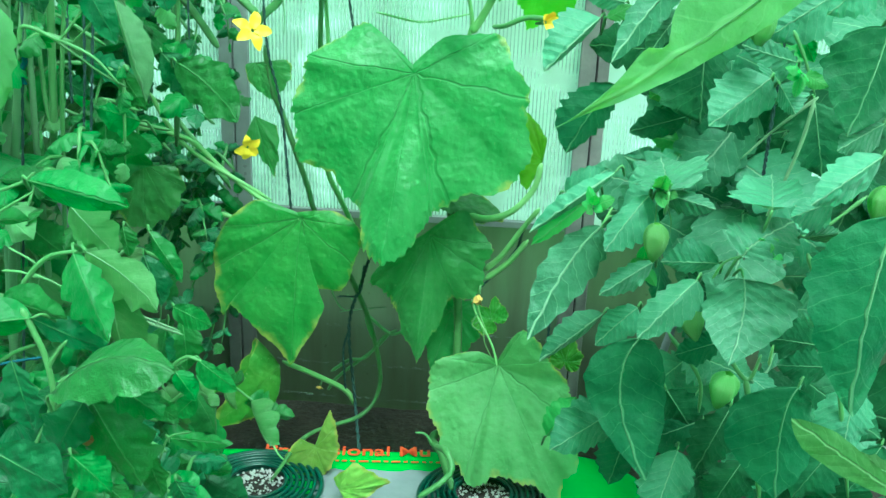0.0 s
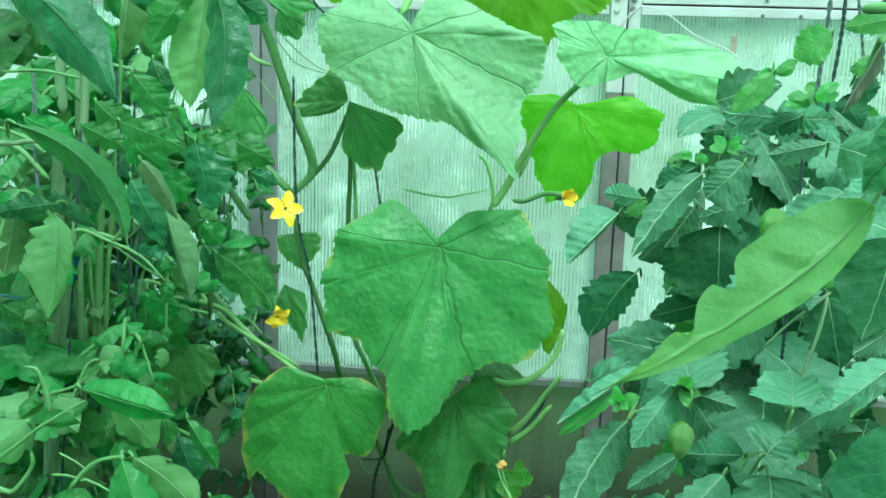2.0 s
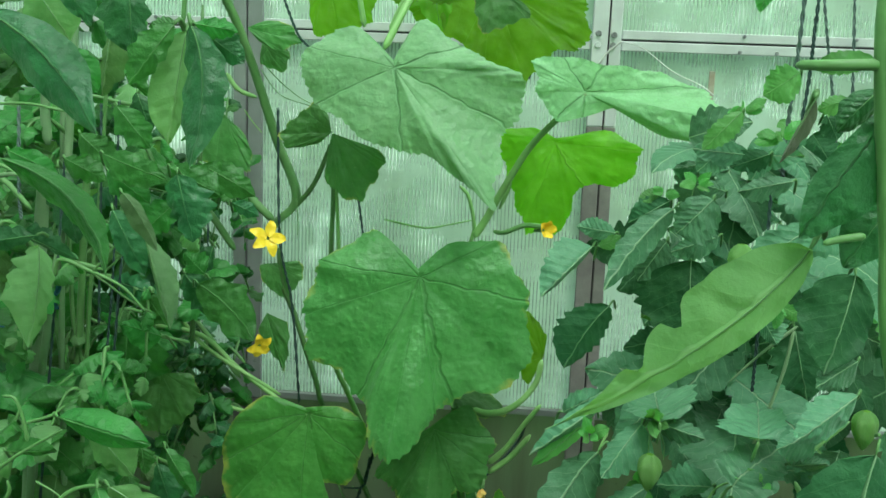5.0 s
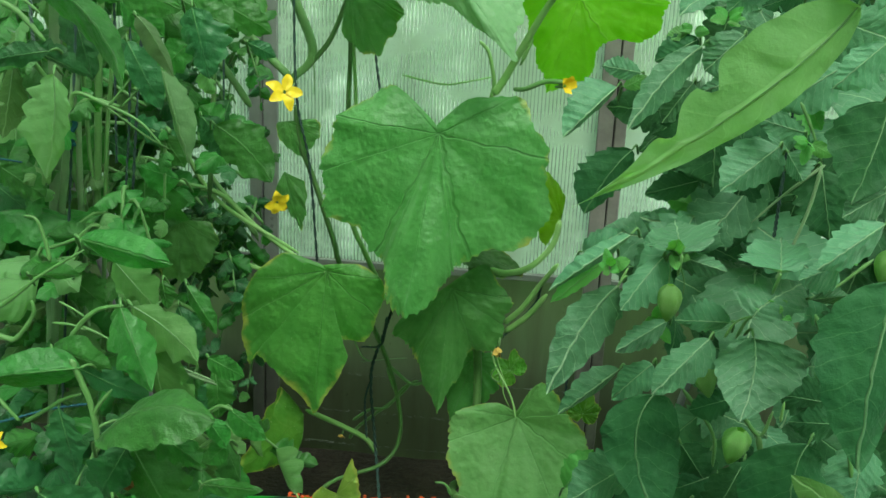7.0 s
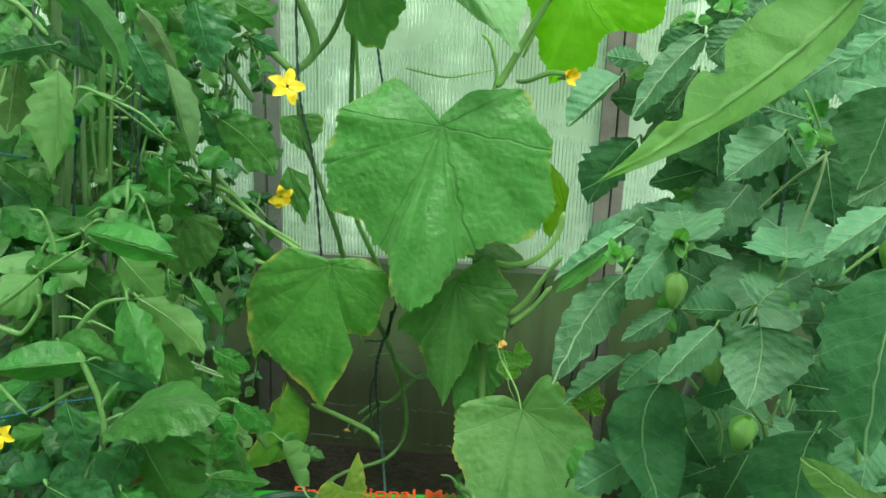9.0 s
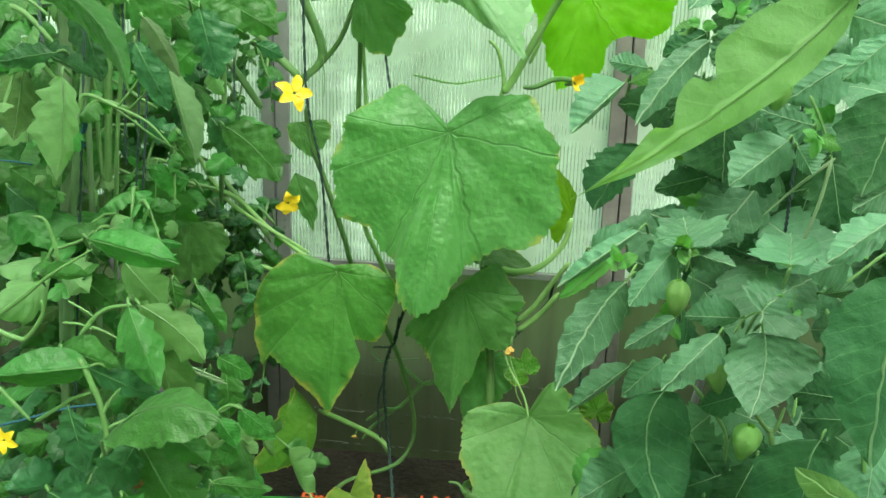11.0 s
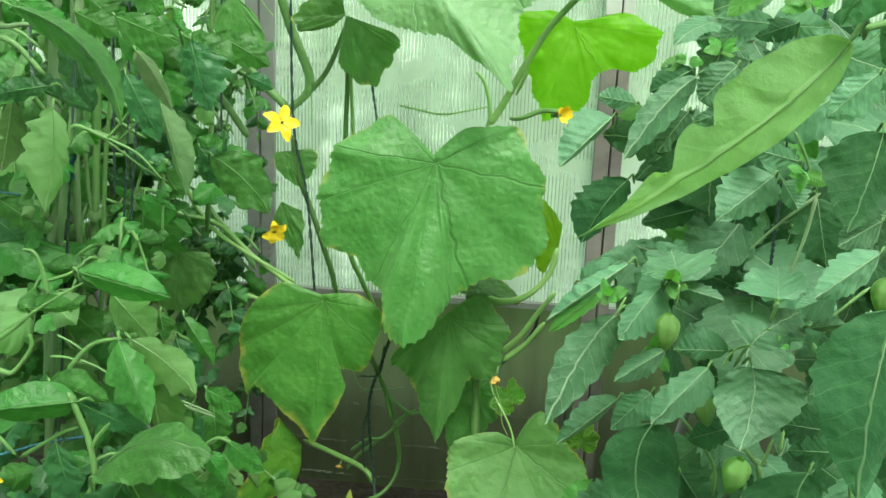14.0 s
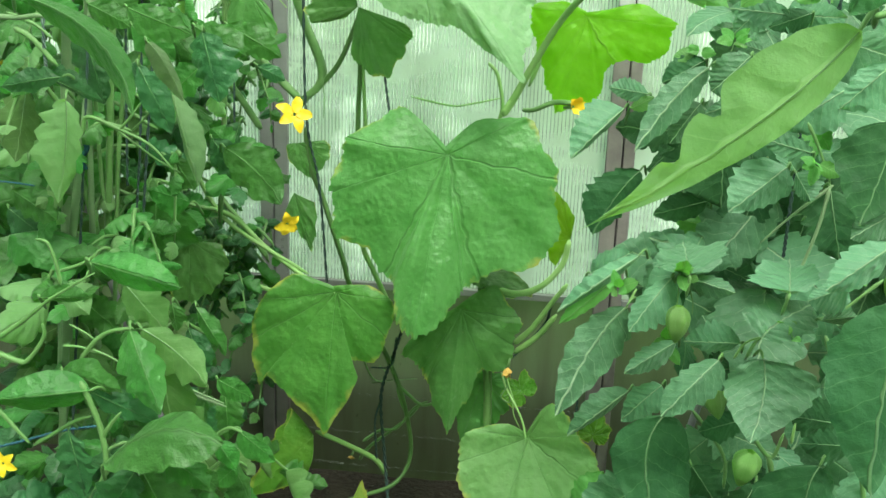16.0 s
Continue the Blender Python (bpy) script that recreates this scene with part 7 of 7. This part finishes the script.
tube("leaf_stalk", phys_a, [(0.296, 0.460, 0.680), (0.289, 0.460, 0.663), (0.286, 0.460, 0.647)], 0.0012, 0.0005, STALK, lumps=0.05)
tube("side_branch", phys_a, [(0.338, 0.480, 0.655), (0.341, 0.480, 0.642), (0.349, 0.480, 0.623)], 0.0011, 0.0005, STEM, lumps=0.05)
tube("side_branch", phys_a, [(0.511, 0.480, 0.699), (0.477, 0.480, 0.665), (0.458, 0.480, 0.658)], 0.0018, 0.0008, STEM, lumps=0.05)
tube("main_stem", phys_a, [(0.460, 0.500, 0.774), (0.454, 0.500, 0.732), (0.439, 0.500, 0.678), (0.422, 0.500, 0.627)], 0.0018, 0.0011, STEM_WOOD, lumps=0.05)
tube("side_branch", phys_a, [(0.364, 0.500, 0.551), (0.398, 0.500, 0.507), (0.403, 0.500, 0.470)], 0.0022, 0.0017, STEM, lumps=0.05)
tube("side_branch", phys_a, [(0.413, 0.480, 0.545), (0.437, 0.480, 0.518), (0.446, 0.480, 0.544)], 0.0026, 0.0014, STEM, lumps=0.05)
tube("side_branch", phys_a, [(0.435, 0.480, 0.521), (0.449, 0.480, 0.468), (0.468, 0.480, 0.389)], 0.0031, 0.0024, STEM, lumps=0.05)
tube("leaf_stalk", phys_a, [(0.454, 0.480, 0.534), (0.455, 0.480, 0.555)], 0.0018, 0.0011, STALK, lumps=0.05)
tube("side_branch", phys_b, [(0.450, 0.420, 0.663), (0.465, 0.420, 0.630), (0.489, 0.420, 0.570), (0.522, 0.420, 0.441)], 0.0024, 0.0022, STEM, lumps=0.05)
tube("side_branch", tom_a, [(-0.123, 0.450, 0.480), (-0.099, 0.450, 0.499), (-0.082, 0.450, 0.512), (-0.068, 0.450, 0.509)], 0.0020, 0.0016, STEM, lumps=0.05)
tube("side_branch", tom_b, [(-0.062, 0.330, 0.479), (-0.053, 0.330, 0.500), (-0.034, 0.330, 0.507)], 0.0011, 0.0006, STEM, lumps=0.05)
tube("side_branch", vine_left, [(-0.185, 1.000, 1.000), (-0.168, 1.000, 0.976), (-0.149, 1.000, 0.960), (-0.109, 1.000, 0.949), (-0.075, 1.000, 0.939)], 0.0009, 0.0007, STEM, lumps=0.05)
tube("leaf_stalk", vine_left, [(-0.210, 1.000, 0.940), (-0.195, 1.000, 0.920), (-0.183, 1.000, 0.907)], 0.0010, 0.0009, STALK, lumps=0.05)
tube("leaf_stalk", vine_left, [(-0.237, 1.000, 0.992), (-0.219, 1.000, 0.969), (-0.191, 1.000, 0.958)], 0.0035, 0.0034, STALK, lumps=0.05)
tube("leaf_stalk", vine_right, [(0.006, 1.000, 1.061), (0.018, 1.000, 1.089), (0.033, 1.000, 1.120), (0.043, 1.000, 1.155)], 0.0050, 0.0050, STALK, lumps=0.05)
tube("leaf_stalk", vine_right, [(0.119, 1.050, 1.035), (0.130, 1.050, 1.075), (0.138, 1.050, 1.115), (0.147, 1.050, 1.148)], 0.0026, 0.0026, STALK, lumps=0.05)
tube("leaf_stalk", vine_right, [(0.165, 0.970, 0.389), (0.176, 0.970, 0.352), (0.191, 0.970, 0.316), (0.206, 0.970, 0.281)], 0.0014, 0.0013, STALK, lumps=0.05)
tube("leaf_stalk", vine_right, [(0.181, 0.970, 0.339), (0.184, 0.970, 0.311), (0.195, 0.970, 0.288)], 0.0011, 0.0009, STALK, lumps=0.05)
tube("side_branch", vine_left, [(-0.066, 1.030, 0.356), (-0.052, 1.030, 0.327), (-0.036, 1.030, 0.321), (-0.029, 1.030, 0.337), (-0.040, 1.030, 0.348)], 0.0014, 0.0009, STEM, lumps=0.05)
tube("main_stem", vine_left, [(-0.052, 1.030, 0.317), (-0.019, 1.030, 0.324), (0.023, 1.030, 0.331)], 0.0011, 0.0009, STEM_WOOD, lumps=0.05)
tube("side_branch", vine_left, [(-0.065, 1.030, 0.210), (-0.036, 1.030, 0.233), (-0.008, 1.030, 0.240), (0.019, 1.030, 0.278), (0.042, 1.030, 0.293)], 0.0029, 0.0019, STEM, lumps=0.05)

# ---- flowers ----
def flower(parent, at, size, turn, mat, label, seed, spread=1.0, spin=0.0):
    """Five-petalled trumpet flower with a short green calyx."""
    r = random.Random(seed)
    verts, faces = [], []
    n = 7
    for p in range(5):
        a0 = 2 * math.pi * (p + r.uniform(-0.14, 0.14)) / 5 + spin
        base = len(verts)
        lift = r.uniform(0.15, 0.55) / spread
        for i in range(n + 1):
            v = i / n
            rad = 0.08 + 0.92 * v * spread
            w = 0.05 + 0.30 * math.sin(math.pi * min(1, v * 0.95 + 0.03)) ** 0.9 * (1 - 0.35 * v)
            for u in (-1, -0.5, 0, 0.5, 1):
                z = lift * v * 0.9 - 0.35 * (v ** 3) * spread + 0.06 * abs(u) + 0.04 * math.sin(v * 9 + p)
                x = rad * math.cos(a0) - u * w * math.sin(a0)
                y = rad * math.sin(a0) + u * w * math.cos(a0)
                verts.append((x * size, y * size, z * size))
        for i in range(n):
            for k in range(4):
                q = base + i * 5 + k
                faces.append((q, q + 1, q + 6, q + 5))
    head = put("flower", mesh_of("flower", verts, faces, mat), parent, at, label)
    head.rotation_euler = turn
    bm = bmesh.new()
    bmesh.ops.create_cone(bm, cap_ends=True, segments=8, radius1=size * 0.08, radius2=size * 0.16, depth=size * 0.8, matrix=Matrix.Translation((0, 0, -size * 0.45)))
    put("calyx", bm_mesh("calyx", bm, STEM, True), head, at).matrix_parent_inverse = Matrix.Translation(-Vector(at))
    return head


flower(vine_left, (-0.144, 0.900, 0.765), 0.027, (radians(66), radians(24), 0.5), PETAL, "open yellow flower", 3, 1.0, 0.45)
flower(vine_left, (-0.161, 0.920, 0.604), 0.024, (radians(110), radians(35), 0.7), PETAL, "open yellow flower", 4, 0.8)
flower(vine_right, (0.239, 0.950, 0.790), 0.022, (radians(60), radians(70), 0.2), PETAL, "open yellow flower", 5, 0.55)
flower(vine_right, (0.172, 0.950, 0.396), 0.017, (radians(160), 0.2, 0.2), PETAL_DRY, "withered yellow flower", 6, 0.4)
flower(vine_left, (-0.077, 1.000, 0.198), 0.012, (radians(150), 0.4, 0.2), PETAL_DRY, "withered yellow flower", 7, 0.5)
flower(tom_a, (-0.176, 0.520, 0.812), 0.007, (radians(60), radians(40), 0), PETAL, "small yellow tomato flower", 8, 0.7)
flower(tom_a, (-0.219, 0.300, 0.539), 0.012, (radians(80), radians(20), 0), PETAL, "small yellow tomato flower", 9, 1.0)
flower(tom_a, (-0.379, 0.600, 0.836), 0.01, (radians(70), radians(60), 0), PETAL, "small yellow tomato flower", 10, 0.7)

# ---- twine ----
def twine(points, radius, mat, label, twist=True):
    """Hanging garden twine of two strands laid round each other."""
    root = top("garden_twine", points[-1], label, "twine", "hanging twines")
    path = smooth_path(points, 26)
    strands = (0, math.pi) if twist else (0,)
    for ph in strands:
        line = [p + np.array((math.cos(i * 0.9 + ph), math.sin(i * 0.9 + ph), 0)) * radius * (0.75 if twist else 0) for i, p in enumerate(path)]
        v, f = tube_data(line, radius * 0.75, radius * 0.75, 5, 0, 1)
        put("strand", mesh_of("strand", v, f, mat), root)
    return root


twine([(-0.242, 0.530, 0.895), (-0.255, 0.530, 0.770), (-0.270, 0.530, 0.632), (-0.294, 0.530, 0.411)], 0.0011, TWINE, "dark green twine tied along a tomato stem", True)
twine([(-0.205, 0.600, 0.898), (-0.220, 0.600, 0.769), (-0.232, 0.600, 0.652), (-0.246, 0.600, 0.517)], 0.0012, TWINE, "dark green twine hanging among tomato leaves", True)
twine([(-0.156, 0.990, 0.945), (-0.151, 0.990, 0.752), (-0.131, 0.990, 0.649), (-0.118, 0.990, 0.496)], 0.0016, TWINE, "dark green twine holding the cucumber vine", True)
twine([(-0.060, 1.100, 0.845), (-0.044, 1.100, 0.745), (-0.033, 1.100, 0.705)], 0.0016, TWINE, "dark green twine behind the big cucumber leaf", True)
twine([(0.005, 1.000, 0.439), (-0.015, 1.020, 0.374), (-0.034, 1.020, 0.300), (-0.025, 1.020, 0.185), (-0.003, 0.950, 0.113)], 0.0021, TWINE, "dark green twine with a loop near the grow bag", True)
twine([(-0.032, 1.020, 0.296), (-0.043, 1.020, 0.255), (-0.039, 1.020, 0.184)], 0.0016, TWINE, "dark green loose end of twine", True)
twine([(-0.051, 1.020, 0.348), (-0.019, 1.020, 0.355), (-0.011, 1.020, 0.403)], 0.0016, TWINE, "dark green knot of twine", True)
twine([(-0.153, 0.950, 0.180), (-0.141, 0.950, 0.141), (-0.127, 0.950, 0.101)], 0.0009, TWINE_GREY, "thin grey twine at the grow bag", False)
twine([(0.454, 0.600, 0.900), (0.455, 0.600, 0.819), (0.455, 0.600, 0.734), (0.455, 0.600, 0.683)], 0.0014, TWINE, "dark green twine holding the physalis", True)
twine([(0.229, 0.952, 0.500), (0.228, 1.050, 0.450), (0.225, 1.100, 0.421), (0.204, 1.100, 0.390), (0.169, 1.100, 0.348)], 0.0017, TWINE, "dark green twine behind the cucumber stalks", True)
twine([(0.284, 1.050, 0.347), (0.284, 1.050, 0.268)], 0.0017, TWINE, "dark green twine by the post", True)
twine([(0.510, 0.750, 1.162), (0.508, 0.750, 1.033), (0.504, 0.750, 0.938), (0.505, 0.750, 0.886)], 0.0020, TWINE_GREY, "grey-green twisted twine hanging by the wall", True)
twine([(0.518, 0.720, 1.158), (0.515, 0.720, 1.063), (0.514, 0.720, 1.002), (0.507, 0.720, 0.915)], 0.0017, TWINE, "dark twine hanging by the wall", True)
twine([(0.533, 0.800, 1.171), (0.551, 0.800, 1.069), (0.564, 0.800, 1.004), (0.579, 0.800, 0.918)], 0.0015, TWINE_GREY, "grey-green twine hanging by the wall", True)
twine([(0.589, 0.850, 1.180), (0.599, 0.850, 1.074), (0.608, 0.850, 0.971)], 0.0016, TWINE_GREY, "grey-green twine hanging by the wall", True)
twine([(0.253, 1.120, 1.199), (0.237, 1.120, 1.097), (0.207, 1.120, 1.002)], 0.0018, TWINE, "dark green twine behind the top leaves", True)
twine([(0.362, 1.230, 1.071), (0.385, 1.150, 1.056), (0.416, 1.050, 1.020), (0.439, 0.950, 1.000), (0.449, 0.900, 0.986)], 0.0008, TWINE_WHITE, "white and dark twine tied to the post", True)
twine([(0.358, 1.235, 1.073), (0.336, 1.235, 1.054), (0.323, 1.235, 1.035)], 0.0015, TWINE_WHITE, "white twine end at the post", True)
twine([(-0.144, 0.950, 1.113), (-0.119, 0.950, 1.052), (-0.099, 0.950, 1.029)], 0.0016, TWINE, "dark green twine at the vine", True)

twine([(-0.218, 0.560, 0.951), (-0.220, 0.560, 0.870), (-0.223, 0.560, 0.807), (-0.226, 0.560, 0.722)], 0.0011, TWINE, "dark green twine hanging through tomato leaves", True)
twine([(-0.217, 0.600, 0.954), (-0.228, 0.600, 0.773), (-0.234, 0.600, 0.711), (-0.242, 0.600, 0.633)], 0.0011, TWINE, "dark green twine hanging through tomato leaves", True)
twine([(-0.243, 0.950, 0.972), (-0.248, 0.950, 0.727), (-0.244, 0.950, 0.676), (-0.238, 0.950, 0.630)], 0.0012, TWINE, "dark green twine behind tomato leaves", True)
twine([(-0.270, 0.500, 0.947), (-0.273, 0.500, 0.870), (-0.272, 0.500, 0.838)], 0.0014, TWINE_GREY, "grey-green twine by a tomato stem", True)

cane = top("garden_cane", (-0.42, 0.86, 0.02), "plum-grey leaning cane behind the tomato stems", "cane", "canes")
cane_two = top("garden_cane", (0.62, 0.95, 0.02), "plum-grey leaning cane behind the physalis", "cane", "canes")
tube("pole", cane, [(-0.461, 0.860, 0.688), (-0.433, 0.860, 0.596), (-0.404, 0.860, 0.510), (-0.304, 0.860, 0.193)], 0.0052, 0.0052, PLUM)
tube("pole", cane_two, [(0.534, 0.950, 0.595), (0.499, 0.950, 0.499), (0.463, 0.950, 0.391), (0.424, 0.950, 0.201)], 0.0056, 0.0056, PLUM)
twine([(-0.357, 0.500, 0.732), (-0.321, 0.500, 0.732), (-0.294, 0.500, 0.730)], 0.0011, TWINE_BLUE, "blue-green twine tied across a tomato plant", True)
twine([(-0.338, 0.450, 0.463), (-0.294, 0.450, 0.478), (-0.256, 0.450, 0.492), (-0.218, 0.450, 0.501)], 0.0015, TWINE_BLUE, "blue-green twine wrapped round a tomato stem", True)


twine([(-0.252, 0.525, 0.776), (-0.250, 0.525, 0.766), (-0.256, 0.525, 0.755), (-0.253, 0.525, 0.745)], 0.0020, TWINE_BLUE, "blue knotted twine on a tomato stem", True)

# ---- grow bag, halos ----
BAG_TURN = math.tan(radians(7))


def grow_bag():
    """Plump plastic sack lying flat, soft edges, sealed ends; printed band along the back."""
    root = top("grow_bag", (0.05, 0.84, 0.03), "bright green plastic grow bag with orange print", "grow bag")
    x0, x1, y0, y1, h = -0.40, 0.50, 0.64, 0.985, 0.10
    nx, ny = 64, 34
    verts, faces = [], []
    for j in range(ny + 1):
        for i in range(nx + 1):
            u, v = i / nx, j / ny
            ex, ey = min(u, 1 - u) * 2, min(v, 1 - v) * 2
            puff = (1 - (1 - min(1, ex * 2.6)) ** 2.2) * (1 - (1 - min(1, ey * 3.8)) ** 2.4)
            x, y = x0 + (x1 - x0) * u, y0 + (y1 - y0) * v
            wr = (0.003 * noise.noise((x * 22, y * 16, 1)) + 0.0025 * noise.noise((x * 70, y * 30, 4))) * min(1.0, max(0.12, (0.925 - y) * 30))
            yy = y + 0.004 * noise.noise((x * 11, v * 3, 8)) + BAG_TURN * x
            verts.append((x - BAG_TURN * (y - 0.82), yy, 0.035 + h * puff * 0.82 + wr * (0.3 + puff)))
    for j in range(ny):
        for i in range(nx):
            k = j * (nx + 1) + i
            faces.append((k, k + 1, k + nx + 2, k + nx + 1))
    me = mesh_of("film", verts, faces, BAG)
    me.materials.append(BAG_SILVER)
    for p in me.polygons:
        c = p.center
        if -0.05 < c.x < 0.30 and y0 + 0.04 < c.y - BAG_TURN * c.x < 0.895:
            p.material_index = 1
    put("film", me, root)
    put("underside", bm_mesh("underside", box_bm((x1 - x0 - 0.06, y1 - y0 - 0.08, 0.02), ((x0 + x1) / 2, (y0 + y1) / 2, 0.026), 0.008), BAG), root)
    return root


bag = grow_bag()


def lettering(text, size, at, tilt, parent, label):
    cu = bpy.data.curves.new("print", "FONT")
    cu.body, cu.size, cu.extrude, cu.align_x = text, size, 0.0004, "CENTER"
    cu.offset = 0.0004
    ob = bpy.data.objects.new("print", cu)
    scene.collection.objects.link(ob)
    dg = bpy.context.evaluated_depsgraph_get()
    me = bpy.data.meshes.new_from_object(ob.evaluated_get(dg))
    bpy.data.objects.remove(ob)
    me.materials.clear()
    me.materials.append(PRINT)
    p = put("printed_lettering", me, parent, at, label)
    p.rotation_euler = (radians(tilt), 0, radians(7))
    return p


lettering("Professional Mu", 0.041, (-0.018, 0.928, 0.1195), -2, bag, "orange-red printed word")
r = random.Random(5)
x = -0.30
while x < 0.30:
    w = r.uniform(0.005, 0.016)
    put("printed_bar", bm_mesh("printed_bar", box_bm((w, 0.0035, 0.0008)), PRINT), bag, (x + w / 2, 0.914 + BAG_TURN * x, 0.1195)).rotation_euler = (0, 0, radians(7))
    x += w + 0.005


def plant_halo(cx, cy, z, radius):
    """Green plastic watering ring: concentric hoops and spokes round a pot of compost."""
    root = top("plant_halo", (cx, cy, z - 0.02), "dark green plastic ring pot with concentric hoops", "plant pot", "ring pots")
    n = 48

    def hoop(rad, zz, thick):
        pts = [(cx + rad * math.cos(2 * math.pi * k / n), cy + rad * math.sin(2 * math.pi * k / n), zz) for k in range(n)]
        verts, faces = [], []
        for k, p in enumerate(pts):
            a = 2 * math.pi * k / n
            for m in range(6):
                b = 2 * math.pi * m / 6
                verts.append((p[0] + math.cos(a) * math.cos(b) * thick, p[1] + math.sin(a) * math.cos(b) * thick, p[2] + math.sin(b) * thick))
        for k in range(n):
            k2 = (k + 1) % n
            for m in range(6):
                m2 = (m + 1) % 6
                faces.append((k * 6 + m, k2 * 6 + m, k2 * 6 + m2, k * 6 + m2))
        return mesh_of("hoop", verts, faces, HALO)

    for q, dz in ((1.0, 0.0), (0.90, 0.004), (0.80, 0.006), (0.71, 0.006), (0.62, 0.006), (0.53, 0.007), (0.45, 0.009)):
        put("hoop", hoop(radius * q, z + dz, 0.0028 if q < 1 else 0.004), root)
    for k in range(20):
        a = 2 * math.pi * k / 20
        put("spoke", mesh_of("spoke", *tube_data([(cx + radius * 0.45 * math.cos(a), cy + radius * 0.45 * math.sin(a), z + 0.006), (cx + radius * math.cos(a), cy + radius * math.sin(a), z)], 0.0018, 0.0018, 5, 0, 1), HALO), root)
    verts, faces = [], []
    prof = ((0.45, 0.008), (0.42, -0.012), (0.985, -0.012), (1.0, -0.004))
    for k in range(n):
        a = 2 * math.pi * k / n
        verts += [(cx + radius * q * math.cos(a), cy + radius * q * math.sin(a), z + dz) for q, dz in prof]
    for k in range(n):
        k2 = (k + 1) % n
        for m in range(3):
            faces.append((k * 4 + m, k * 4 + m + 1, k2 * 4 + m + 1, k2 * 4 + m))
    put("trough", mesh_of("trough", verts, faces, HALO), root)
    bm = bmesh.new()
    bmesh.ops.create_circle(bm, cap_ends=True, segments=32, radius=radius * 0.44, matrix=Matrix.Translation((cx, cy, z + 0.001)))
    put("compost", bm_mesh("compost", bm, COMPOST), root)
    rr = random.Random(int(cx * 1000))
    verts, faces = [], []
    for _ in range(170):
        a, q = rr.uniform(0, 6.28), radius * 0.42 * math.sqrt(rr.random())
        s = rr.uniform(0.0012, 0.0036)
        c = np.array((cx + q * math.cos(a), cy + q * math.sin(a), z + 0.002 + s * 0.5))
        b = len(verts)
        for d in ((1, 0, 0), (-1, 0, 0), (0, 1, 0), (0, -1, 0), (0, 0, 1), (0, 0, -1)):
            verts.append(c + np.array(d) * s * rr.uniform(0.6, 1.2))
        for f in ((0, 2, 4), (2, 1, 4), (1, 3, 4), (3, 0, 4), (2, 0, 5), (1, 2, 5), (3, 1, 5), (0, 3, 5)):
            faces.append(tuple(b + i for i in f))
    grit = put("perlite", mesh_of("perlite", verts, faces, PEBBLE, False), root, (0, 0, 0), "white perlite grains")
    tagged(grit, kind="stuff")
    return root


plant_halo(-0.128, 0.812, 0.129, 0.092)
plant_halo(0.198, 0.832, 0.129, 0.092)
